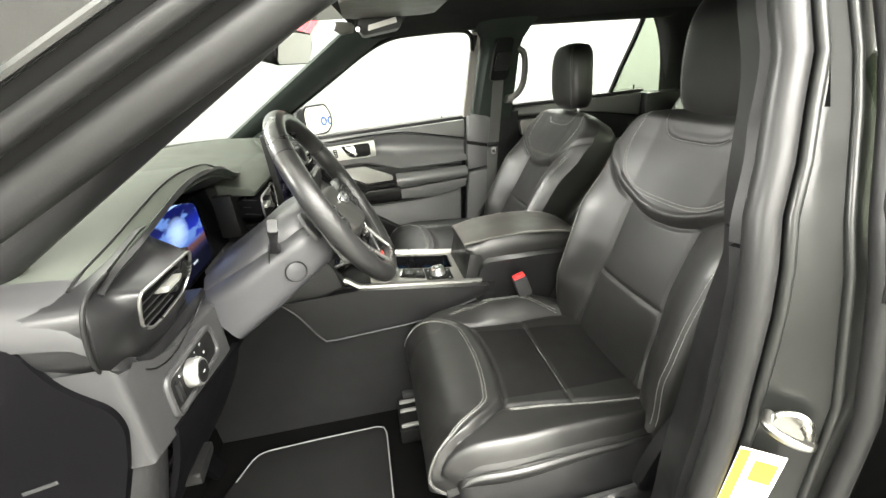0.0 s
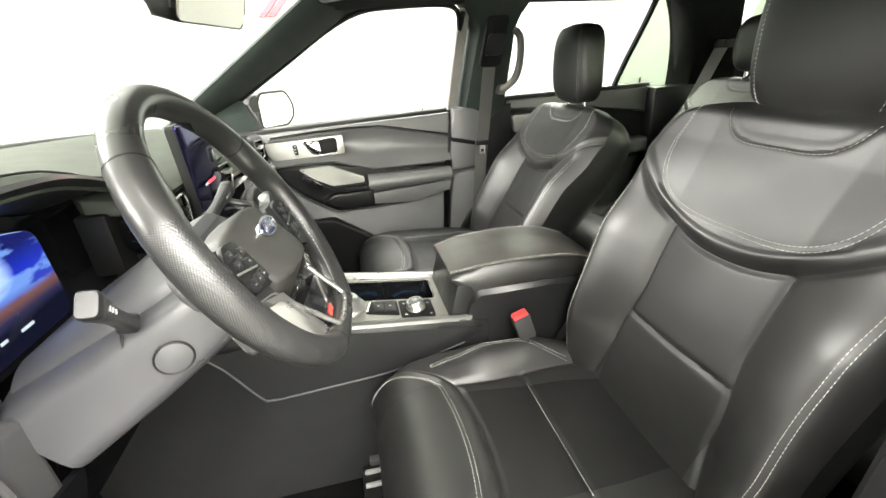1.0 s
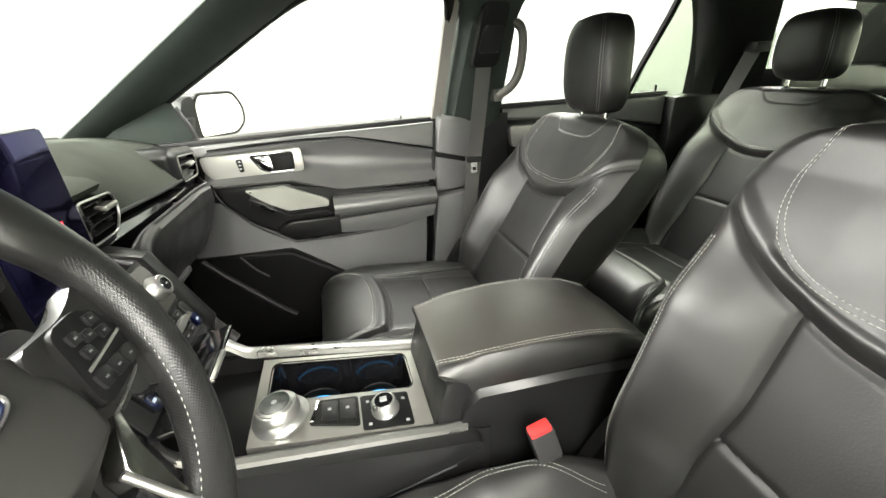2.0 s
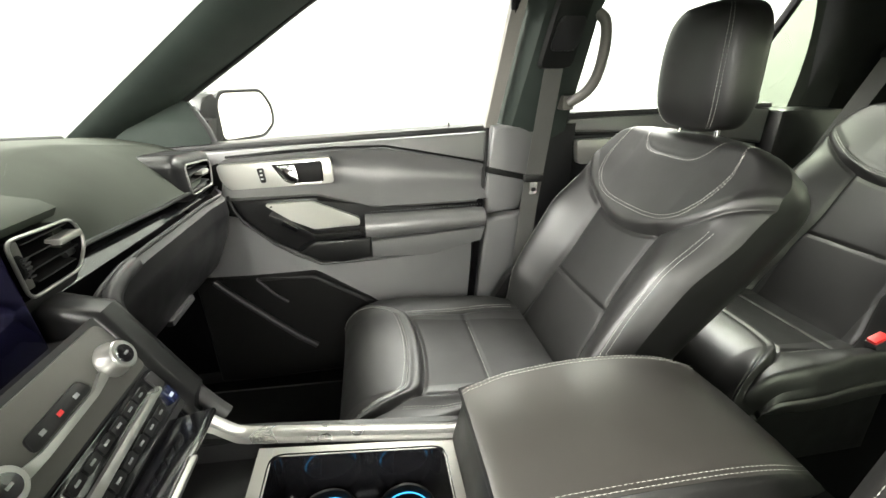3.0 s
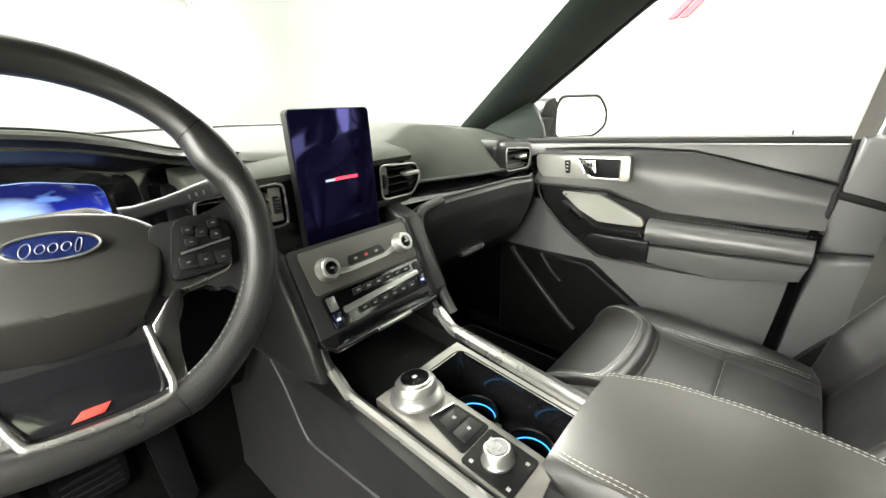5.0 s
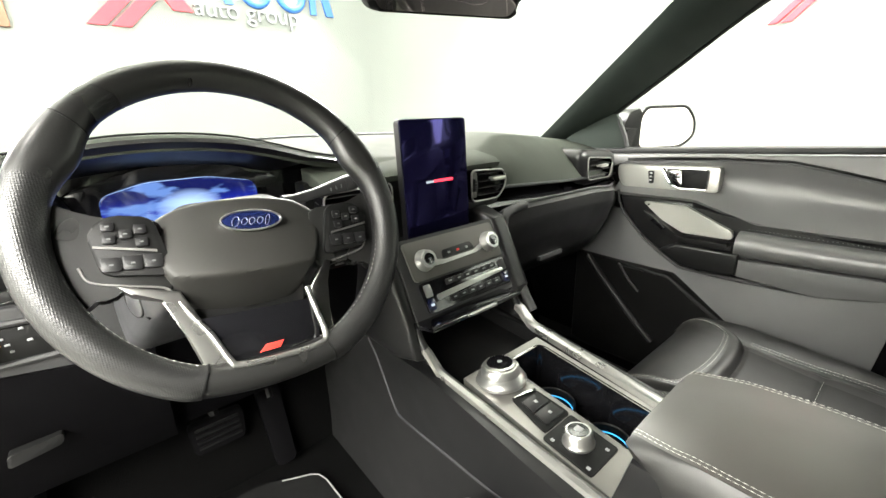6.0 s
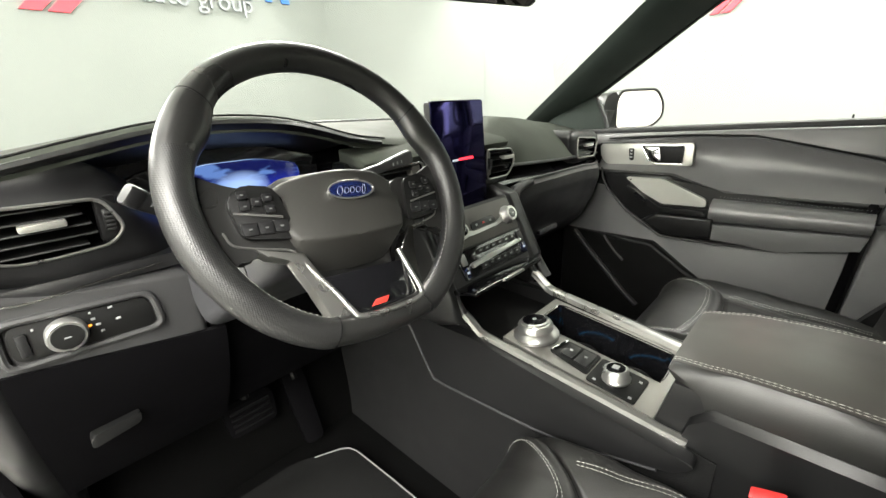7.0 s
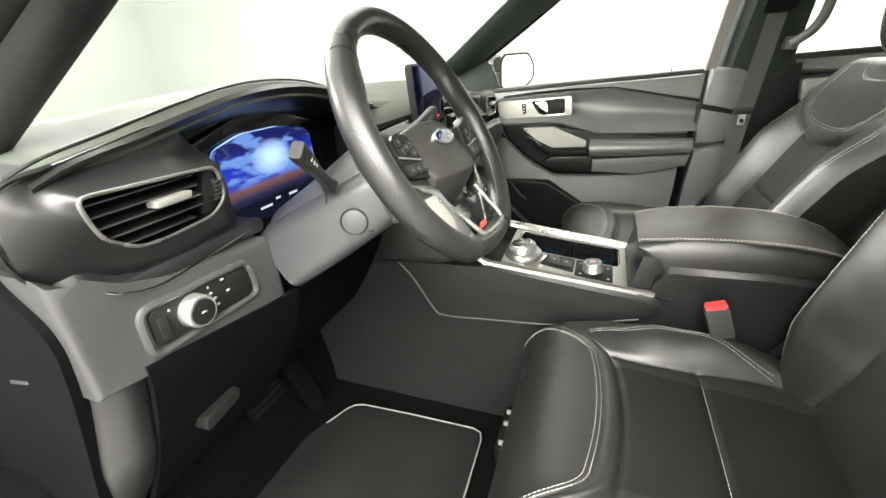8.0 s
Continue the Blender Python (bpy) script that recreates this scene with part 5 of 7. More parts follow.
part("right_end", prism([(-0.36, 1.13), (-0.09, 1.135), (-0.02, 1.06), (0.0, 1.02), (-0.02, 0.90), (-0.12, 0.78), (-0.36, 0.78)], "y", 0.755, 0.772, 0.004), PLASTIC, dash)

RIGHT_VENT = [(0.548, 1.128), (0.670, 1.117), (0.682, 1.105), (0.668, 1.062), (0.562, 1.064), (0.552, 1.072)]
part("vent_pod", collar(rounded([(0.515, 1.135), (0.535, 1.150), (0.685, 1.137), (0.715, 1.12), (0.705, 1.050), (0.56, 1.048), (0.525, 1.070)], 0.015), rounded(RIGHT_VENT, 0.012), 0.012, 0.025, -0.06, 0.004), PLASTIC, dash, "black moulded vent surround")
vent(dash, RIGHT_VENT, 0.022, 4, (0.62, 0.55), 0, 0.04)

# ---------------------------------------------------------------- middle of the dash
part("centre_hood", prism([(-0.05, 1.172), (0.012, 1.160), (0.028, 1.150), (0.022, 1.140), (-0.05, 1.145)], "y", -0.225, 0.192, 0.007, 4), SOFT_PAD, dash)
part("centre_body", prism([(-0.16, 1.15), (0.0, 1.15), (0.008, 1.08), (0.02, 1.020), (0.062, 1.020), (0.078, 1.046), (0.143, 0.915), (0.12, 0.90), (-0.16, 0.90)], "y", -0.135, 0.105, 0.004), PLASTIC_GREY, dash, "charcoal centre stack body")
part("stack_cheek", prism([(-0.10, 1.06), (0.02, 1.06), (0.075, 1.045), (0.14, 0.915), (0.160, 0.862), (0.10, 0.842), (-0.10, 0.835)], "y", -0.156, -0.133, 0.010, 3), PLASTIC, dash)
part("stack_cheek", prism([(-0.10, 1.06), (0.03, 1.062), (0.082, 1.046), (0.150, 0.915), (0.135, 0.84), (-0.10, 0.84)], "y", 0.103, 0.150, 0.014, 3), PLASTIC, dash)
part("stack_edge", tube(smooth_line([(0.058, 0.24, 1.050), (0.062, 0.19, 1.046), (0.068, 0.158, 1.030), (0.090, 0.143, 0.99), (0.125, 0.138, 0.93), (0.150, 0.136, 0.89), (0.172, 0.134, 0.862)], 6), 0.0105, 12), PLASTIC_GREY, dash)
vent(dash, [(0.096, 1.140), (0.192, 1.134), (0.202, 1.112), (0.198, 1.096), (0.178, 1.074), (0.098, 1.075)], 0.030, 4, (0.76, 0.64), -1)
vent(dash, [(-0.225, 1.136), (-0.098, 1.140), (-0.098, 1.075), (-0.205, 1.074), (-0.228, 1.096)], 0.030, 4, (0.24, 0.6), 1)
part("vent_block", box(-0.06, -0.02, -0.235, -0.13, 1.06, 1.15, 0.006), PLASTIC_DARK, dash)
part("vent_block", box(-0.06, -0.02, 0.10, 0.212, 1.06, 1.15, 0.006), PLASTIC_DARK, dash)
part("vent_lip", prism(rounded([(-0.20, 1.073), (-0.085, 1.073), (-0.085, 1.06), (-0.19, 1.06)], 0.005), "x", -0.02, 0.028, 0.003), PLASTIC, dash)
part("vent_lip", prism(rounded([(0.085, 1.073), (0.185, 1.071), (0.175, 1.06), (0.085, 1.06)], 0.005), "x", -0.02, 0.028, 0.003), PLASTIC, dash)

# the tilted control face: y across, p down its slope
PA, PB = Vector((0.0795, 0, 1.046)), Vector((0.1445, 0, 0.915))
PD = (PB - PA).normalized()
PN = Vector((-PD.z, 0, PD.x))


def on_face(y, p, d=0.0):
    return PA + PD * p + PN * d + Vector((0, y, 0))


def face_block(pts, d0, d1, bevel=0.0):
    bm = prism(pts, "z", d0, d1, bevel)
    for v in bm.verts:
        v.co = on_face(v.co.x, v.co.y, v.co.z)
    return bm


panel = thing("control_panel", "charcoal audio and climate panel with chrome knobs", "control panel", (0.11, 0, 0.98))
part("upper_face", face_block(rounded([(-0.122, 0.006), (0.095, 0.006), (0.100, 0.076), (-0.117, 0.076)], 0.008), 0.0, 0.004, 0.001), PANEL_GREY, panel)
part("lower_face", face_block(rounded([(-0.112, 0.080), (0.096, 0.080), (0.098, 0.134), (-0.108, 0.134)], 0.006), 0.0, 0.005, 0.001), GLOSS, panel, "gloss black climate panel")
for ky in (-0.088, 0.069):
    k = part("chrome_knob", lathe([(0.0, 0.0), (0.0175, 0.0), (0.0195, 0.003), (0.0190, 0.007), (0.0165, 0.011), (0.0160, 0.0185), (0.0145, 0.020), (0.0, 0.020)], on_face(ky, 0.043, 0.004), PN, 36), KNOB_METAL, panel, "chrome audio knob")
    part("knob_face", lathe([(0.0, 0.0), (0.0105, 0.0), (0.0098, 0.0012), (0.0, 0.0015)], on_face(ky, 0.043, 0.0241), PN, 24), GLOSS, k)
    part("knob_mark", face_block([(ky - 0.003, 0.042), (ky + 0.003, 0.042), (ky + 0.003, 0.0445), (ky - 0.003, 0.0445)], 0.0255, 0.0260), ICON_DIM, k)
part("silver_bar", face_block(rounded([(-0.068, 0.046), (-0.045, 0.051), (0.028, 0.050), (0.050, 0.042), (0.051, 0.052), (0.028, 0.056), (-0.045, 0.058), (-0.067, 0.057)], 0.002), 0.004, 0.009, 0.0015), KNOB_METAL, panel, "satin silver bar")
group = part("button_plate", face_block(rounded([(-0.044, 0.034), (0.026, 0.032), (0.032, 0.047), (-0.046, 0.049)], 0.004), 0.004, 0.0065, 0.001), PLASTIC, panel)
for k, m in enumerate((ICON_DIM, RED_BUTTON, ICON_DIM)):
    y = -0.030 + 0.022 * k
    part("button_icon", face_block([(y - 0.003, 0.039), (y + 0.003, 0.039), (y + 0.003, 0.043), (y - 0.003, 0.043)], 0.0065, 0.0071), m, group)
part("silver_bar", face_block(rounded([(-0.084, 0.106), (0.080, 0.098), (0.082, 0.106), (-0.075, 0.115), (-0.084, 0.116)], 0.002), 0.005, 0.011, 0.0015), KNOB_METAL, panel, "satin silver temperature bar")
for row, (p0, p1) in enumerate(((0.086, 0.096), (0.116, 0.126))):
    for k in range(6):
        y0 = -0.058 + 0.0215 * k
        b = part("climate_button", face_block(rounded([(y0, p0), (y0 + 0.019, p0 - 0.001), (y0 + 0.019, p1 - 0.001), (y0, p1)], 0.0015), 0.005, 0.008, 0.0006), PLASTIC, panel)
        part("button_icon", face_block([(y0 + 0.006, p0 + 0.003), (y0 + 0.013, p0 + 0.003), (y0 + 0.013, p0 + 0.0055), (y0 + 0.006, p0 + 0.0055)], 0.008, 0.0085), ICON_DIM, b)
for side, y in ((-1, -0.100), (1, 0.087)):
    part("temperature_key", face_block(rounded([(y - 0.007, 0.084), (y + 0.007, 0.084), (y + 0.008, 0.106), (y - 0.006, 0.106)], 0.002), 0.005, 0.0075, 0.0008), SILVER if side < 0 else PLASTIC_GREY, panel)
    part("seat_heat_key", face_block(rounded([(y - 0.006, 0.110), (y + 0.008, 0.110), (y + 0.008, 0.129), (y - 0.006, 0.129)], 0.002), 0.005, 0.0075, 0.0008), BLUE_BADGE, panel, "blue lit seat key")
    part("key_mark", face_block([(y - 0.003, 0.118), (y + 0.004, 0.118), (y + 0.004, 0.122), (y - 0.003, 0.122)], 0.0075, 0.008), LED_WHITE, panel)

# upright touch screen
TA, TB = Vector((0.042, -0.005, 1.245)), Vector((0.052, -0.005, 1.027))
TD = (TB - TA).normalized()
TN = Vector((-TD.z, 0, TD.x))


def tab_block(pts, d0, d1, bevel=0.0):
    bm = prism(pts, "z", d0, d1, bevel)
    for v in bm.verts:
        v.co = TA + TD * v.co.y + TN * v.co.z + Vector((0, v.co.x, 0))
    return bm


tablet = thing("touch_screen", "upright black touch screen standing on the dashboard", "screen", (0.086, 0, 1.034))
part("housing", tab_block(rounded([(-0.0765, 0.0), (0.0765, 0.0), (0.0765, 0.218), (-0.0765, 0.218)], 0.006), -0.016, -0.001, 0.003), PLASTIC_DARK, tablet)
part("glass_face", tab_block(rounded([(-0.0755, 0.001), (0.0755, 0.001), (0.0755, 0.217), (-0.0755, 0.217)], 0.006), -0.001, 0.001, 0.0008), SCREEN_OFF, tablet, "dark glass face with smudges")
part("screen_line_white", tab_block([(-0.027, 0.110), (-0.009, 0.110), (-0.009, 0.114), (-0.027, 0.114)], 0.001, 0.0014), LED_WHITE, tablet)
part("screen_line_red", tab_block([(-0.008, 0.109), (0.037, 0.109), (0.037, 0.114), (-0.008, 0.114)], 0.001, 0.0014), LED_RED, tablet, "glowing red line")
part("neck", box(-0.05, 0.03, -0.06, 0.05, 1.05, 1.14, 0.01), PLASTIC_DARK, tablet)
part("cradle", prism([(0.02, 1.032), (0.070, 1.032), (0.074, 1.022), (0.02, 1.018)], "y", -0.088, 0.082, 0.003), PLASTIC_DARK, tablet)


# ---------------------------------------------------------------- instruments
def cluster_picture():
    m = bpy.data.materials.new("instrument_picture")
    m.use_nodes = True
    n, l = m.node_tree.nodes, m.node_tree.links
    b = n["Principled BSDF"]
    b.inputs["Base Color"].default_value = (0.004, 0.004, 0.006, 1)
    b.inputs["Roughness"].default_value = 0.12
    tc = n.new("ShaderNodeTexCoord")
    sep = n.new("ShaderNodeSeparateXYZ")
    l.new(tc.outputs["Generated"], sep.inputs[0])
    sky = n.new("ShaderNodeValToRGB")
    e = sky.color_ramp.elements
    e[0].position, e[0].color = 0.22, (0.002, 0.003, 0.012, 1)
    e[1].position, e[1].color = 0.85, (0.006, 0.010, 0.10, 1)
    for pos, c in ((0.30, (0.02, 0.02, 0.06, 1)), (0.40, (0.16, 0.07, 0.06, 1)), (0.47, (0.03, 0.05, 0.40, 1)), (0.62, (0.012, 0.03, 0.45, 1))):
        k = e.new(pos)
        k.color = c
    l.new(sep.outputs["Z"], sky.inputs[0])
    cloud = n.new("ShaderNodeTexNoise")
    cloud.inputs["Scale"].default_value, cloud.inputs["Detail"].default_value = 3.2, 5
    stretch = n.new("ShaderNodeMapping")
    stretch.inputs["Scale"].default_value = (1, 1.0, 2.2)
    l.new(tc.outputs["Generated"], stretch.inputs[0])
    l.new(stretch.outputs[0], cloud.inputs["Vector"])
    edge = n.new("ShaderNodeMapRange")
    edge.inputs["From Min"].default_value, edge.inputs["From Max"].default_value = 0.50, 0.58
    l.new(cloud.outputs["Fac"], edge.inputs["Value"])
    band = n.new("ShaderNodeMapRange")
    band.inputs["From Min"].default_value, band.inputs["From Max"].default_value = 0.40, 0.50
    l.new(sep.outputs["Z"], band.inputs["Value"])
    both = n.new("ShaderNodeMath")
    both.operation = "MULTIPLY"
    l.new(edge.outputs[0], both.inputs[0])
    l.new(band.outputs[0], both.inputs[1])
    mix = n.new("ShaderNodeMix")
    mix.data_type = "RGBA"
    mix.inputs[7].default_value = (0.14, 0.27, 0.66, 1)
    l.new(both.outputs[0], mix.inputs[0])
    l.new(sky.outputs[0], mix.inputs[6])
    spot, near, bright = n.new("ShaderNodeVectorMath"), n.new("ShaderNodeMapRange"), n.new("ShaderNodeMix")
    spot.operation, spot.inputs[1].default_value = "DISTANCE", (0.5, 0.52, 0.68)
    l.new(tc.outputs["Generated"], spot.inputs[0])
    near.inputs["From Min"].default_value, near.inputs["From Max"].default_value = 0.545, 0.50
    l.new(spot.outputs["Value"], near.inputs["Value"])
    bright.data_type = "RGBA"
    bright.inputs[7].default_value = (0.55, 0.8, 1.35, 1)
    l.new(near.outputs[0], bright.inputs[0])
    l.new(mix.outputs[2], bright.inputs[6])
    l.new(bright.outputs[2], b.inputs["Emission Color"])
    b.inputs["Emission Strength"].default_value = 0.36
    return m


CLUSTER = cluster_picture()
cluster = thing("instrument_cluster", "lit digital instrument screen showing a blue sky picture", "instrument screen", (-0.07, -0.4, 1.05))
part("screen", prism(rounded([(-0.495, 1.158), (-0.44, 1.172), (-0.36, 1.172), (-0.295, 1.158), (-0.290, 1.045), (-0.500, 1.045)], 0.012), "x", -0.075, -0.066, 0.002), CLUSTER, cluster, "glowing blue screen")
part("surround", prism(rounded([(-0.535, 1.165), (-0.44, 1.192), (-0.35, 1.192), (-0.255, 1.165), (-0.25, 1.03), (-0.54, 1.03)], 0.015), "x", -0.09, -0.076, 0.003), GLOSS, cluster)
for y0, y1, z in ((-0.44, -0.415, 1.060), (-0.405, -0.395, 1.066), (-0.375, -0.355, 1.064)):
    part("readout_bar", box(-0.0663, -0.0655, y0, y1, z, z + 0.0035), LED_WHITE, cluster)

# ---------------------------------------------------------------- steering column and wheel
WC = Vector((0.2126, -0.387, 1.160))
TILT = radians(28)
WN = Vector((math.cos(TILT), 0, math.sin(TILT)))
TURNED = radians(-6)
WU0 = Vector((-math.sin(TILT), 0, math.cos(TILT)))
WY0 = Vector((0, 1, 0))
WY = WY0 * math.cos(TURNED) + WU0 * math.sin(TURNED)
WU = WU0 * math.cos(TURNED) - WY0 * math.sin(TURNED)


def wp(y, u, d=0.0):
    """A place on the wheel: across, up and towards the driver."""
    return WC + WY * y + WU * u + WN * d


def wheel_block(pts, d0, d1, bevel=0.0, seg=2, dome=0.0):
    bm = prism(pts, "z", d0, d1, bevel, seg)
    if dome:
        bmesh.ops.triangulate(bm, faces=[f for f in bm.faces if len(f.verts) > 6])
        bmesh.ops.subdivide_edges(bm, edges=[e for e in bm.edges if e.calc_length() > 0.02], cuts=2, use_grid_fill=True)
    for v in bm.verts:
        y, u, d = v.co
        if dome and d > d1 - 0.002:
            d += dome * (1 - (y / 0.09) ** 2) * (1 - ((u + 0.045) / 0.07) ** 2)
        v.co = wp(y, u, d)
    return bm


column = thing("steering_column", "grey moulded steering column cover with two stalks", "steering column", (0.05, -0.395, 1.05))


def column_ring(t, hw, hh, drop=0.0):
    c = WC - WN * t + Vector((0, 0, -drop))
    return [c + WY0 * y + WU0 * u for y, u in rounded([(-hw, hh * 0.25), (-hw * 0.6, hh * 0.45), (hw * 0.6, hh * 0.45), (hw, hh * 0.25), (hw * 0.95, -hh), (-hw * 0.95, -hh)], 0.022, 4)]


part("lower_cover", loft([column_ring(0.045, 0.078, 0.042, 0.012), column_ring(0.06, 0.092, 0.052, 0.012), column_ring(0.10, 0.101, 0.058, 0.012), column_ring(0.16, 0.112, 0.064, 0.012), column_ring(0.25, 0.125, 0.070, 0.012)]), COLUMN_GREY, column, "grey moulded column cover")


def upper_ring(t, hw, top):
    c = WC - WN * t
    return [c + WY0 * y + WU0 * u for y, u in rounded([(-hw, -0.004), (-hw * 0.94, top * 0.55), (-hw * 0.66, top), (hw * 0.66, top), (hw * 0.94, top * 0.55), (hw, -0.004)], 0.014, 4)]


part("upper_cover", loft([upper_ring(0.048, 0.062, 0.030), upper_ring(0.056, 0.070, 0.040), upper_ring(0.10, 0.084, 0.043), upper_ring(0.16, 0.092, 0.036), upper_ring(0.25, 0.10, 0.03)]), COLUMN_GREY, column, "grey moulded upper column cover")
part("panel_seam", tube([(0.098, -0.4885, 1.117), (0.093, -0.4895, 1.093), (0.112, -0.4885, 1.057), (0.150, -0.480, 1.058)], 0.0013, 6), PLASTIC_DARK, column)
part("seam", tube([WC - WN * t + WY0 * (-0.087 - 0.12 * (t - 0.05)) + WU0 * (0.012 - 0.1 * t) + Vector((0, 0, -0.012)) for t in (0.055, 0.09, 0.13, 0.18, 0.24)], 0.0014, 6), PLASTIC_DARK, column)
part("hub_collar", lathe([(0.0, -0.075), (0.048, -0.075), (0.05, -0.05), (0.045, -0.03), (0.0, -0.03)], wp(0, -0.042), WN, 28), PLASTIC_DARK, column)
BN = Vector((0.35, -0.93, 0.05)).normalized()
button = part("start_button", lathe([(0.0, 0.0), (0.0165, 0.0), (0.0165, 0.003), (0.0145, 0.004), (0.0, 0.004)], (0.128, -0.486, 1.072), BN, 28), COLUMN_GREY, column, "round start button")
part("button_ring", tube([Vector((0.1295, -0.489, 1.072)) + 0.0165 * (math.cos(h) * Vector((0, 0, 1)) + math.sin(h) * BN.cross(Vector((0, 0, 1))).normalized()) for h in (2 * math.pi * k / 28 for k in range(28))], 0.0012, 6, closed=True), PLASTIC_DARK, button)


def stalk(side):
    base, end = Vector((0.107, -0.493, 1.118)), Vector((0.130, -0.562, 1.173))
    if side > 0:
        base, end = wp(0.062, 0.036, -0.070), wp(0.150, 0.057, -0.060)
    d = (end - base).normalized()
    a = Vector((1, 0, 0)).cross(d).normalized()
    b = d.cross(a)

    def ring(p, w, t):
        return [p + a * u + b * v for u, v in rounded([(-w, -t), (w, -t), (w, t), (-w, t)], min(w, t) * 0.6, 3)]
    s = part("stalk", loft([ring(lerp(base, end, f), w, t) for f, w, t in ((0.0, 0.009, 0.009), (0.15, 0.0065, 0.006), (0.45, 0.0060, 0.0055), (0.62, 0.0075, 0.0060), (0.9, 0.0098, 0.0070))]), PLASTIC_GREY if side > 0 else PLASTIC, column, "charcoal control stalk")
    part("stalk_end", loft([ring(lerp(base, end, f), w, t) for f, w, t in ((0.905, 0.0096, 0.0068), (0.915, 0.0101, 0.0073), (1.04, 0.0101, 0.0073), (1.06, 0.0090, 0.0064))]), PLASTIC_GREY if side > 0 else PLASTIC, s)
    for k in range(3):
        p = lerp(base, end, 0.66 + 0.08 * k) + b * 0.0072
        part("stalk_mark", loft([[p + a * u + d * v + b * h for u, v in ((-0.002, -0.0007), (0.002, -0.0007), (0.002, 0.0007), (-0.002, 0.0007))] for h in (-0.001, 0.0006)]), ICON_FAINT, s)
    return s


stalk(-1)
stalk(1)

wheel = thing("steering_wheel", "worn black leather sports steering wheel with silver lower spoke", "steering wheel", WC)


RIM_SET = -0.008


def rim_point(h):
    r = 0.1572
    y, u = r * math.cos(h), r * math.sin(h)
    if u < -0.143:
        u = -0.143 - (abs(u) - 0.143) * 0.5
    return y, u


def rim_arc(h0, h1, fat, n):
    rings = []
    for k in range(n + 1):
        h = radians(lerp(h0, h1, k / n))
        y, u = rim_point(h)
        ry, ru = math.cos(h), math.sin(h)
        side = abs(math.cos(h)) ** 6
        thumb = math.exp(-((abs(math.degrees(h) - 90) - 63) / 11) ** 2) if ru > 0 else 0.0
        a = fat * (1 + 0.05 * side)
        b = fat * 1.10 * (1 + 0.04 * side)
        ring = []
        for q in (2 * math.pi * j / 20 for j in range(20)):
            c = math.cos(q) * (1 + 0.6 * thumb if math.cos(q) < 0 else 1.0)
            ring.append(wp(y + ry * a * c, u + ru * a * c, RIM_SET + b * math.sin(q)))
        rings.append(ring)
    return loft(rings)


part("rim_top", rim_arc(38, 142, 0.0150, 60), WHEEL_LEATHER, wheel)
part("rim_side", rim_arc(142.4, 163, 0.0152, 16), WHEEL_LEATHER, wheel)
part("rim_side", rim_arc(17, 37.6, 0.0152, 16), WHEEL_LEATHER, wheel)
part("rim_grip", rim_arc(163, 249, 0.0153, 56), WHEEL_GRIP, wheel, "perforated black leather grip")
part("rim_grip", rim_arc(-69, 17, 0.0153, 56), WHEEL_GRIP, wheel, "perforated black leather grip")
part("rim_bottom", rim_arc(249.5, 290.5, 0.0142, 30), WHEEL_LEATHER, wheel, "smooth black leather")
for h in (142.2, 37.8, 249.2, 290.8):
    part("rim_joint", rim_arc(h - 0.25, h + 0.25, 0.0155, 1), PLASTIC_DARK, wheel)
bm = bmesh.new()
for h0, h1 in ((143, 250), (-70, 37)):
    line = []
    for k in range(121):
        h = radians(lerp(h0, h1, k / 120))
        y, u = rim_point(h)
        line.append(wp(y - math.cos(h) * 0.0150, u - math.sin(h) * 0.0150, RIM_SET + 0.005))
    stitches(line, bm, 0.004, 0.002, 0.00045)
tagged(part("rim_stitching", bm, STITCH, wheel, "grey thread along the inner rim"), kind="stuff")

HUB = resample(rounded([(-0.093, -0.004), (-0.062, 0.0165), (-0.026, 0.0235), (0.017, 0.026), (0.055, 0.0225), (0.079, 0.010), (0.079, -0.010), (0.070, -0.036), (0.059, -0.058), (0.042, -0.082), (0.025, -0.102), (-0.022, -0.108), (-0.050, -0.090), (-0.066, -0.058), (-0.077, -0.034)], 0.009, 5), 120)


def pad_depth(y, u):
    """The airbag cover: a sloping upper face, a crease and a face falling away below it."""
    crease = -0.056 + 0.006 * (y / 0.07) ** 2
    upper = lerp(0.008, -0.009, smoothstep(crease, 0.03, u) ** 0.8)
    lower = 0.008 - 1.25 * (crease - u) - 4.0 * max(0.0, crease - u) ** 2
    return (upper if u > crease else lower) - 0.014 * (abs(y) / 0.08) ** 2.4


def airbag_cover():
    rings = []
    for r in [0.03] + [0.06 + 0.9 * k / 26 for k in range(27)] + [0.985, 1.0]:
        rings.append([wp(y * r, -0.038 + (u + 0.038) * r, pad_depth(y * r, -0.038 + (u + 0.038) * r) - (0.0 if r < 0.95 else 0.001 if r < 0.97 else 0.003 if r < 0.99 else 0.007)) for y, u in HUB])
    rings.append([wp(y * 0.995, -0.038 + (u + 0.038) * 0.995, -0.045) for y, u in HUB])
    return loft(rings)


part("airbag_cover", airbag_cover(), HUB_PAD, wheel, "dull black airbag cover")
part("hub_back", wheel_block([(-0.07, 0.0), (0.07, 0.0), (0.05, -0.09), (-0.05, -0.09)], -0.055, -0.03, 0.004), PLASTIC_DARK, wheel)


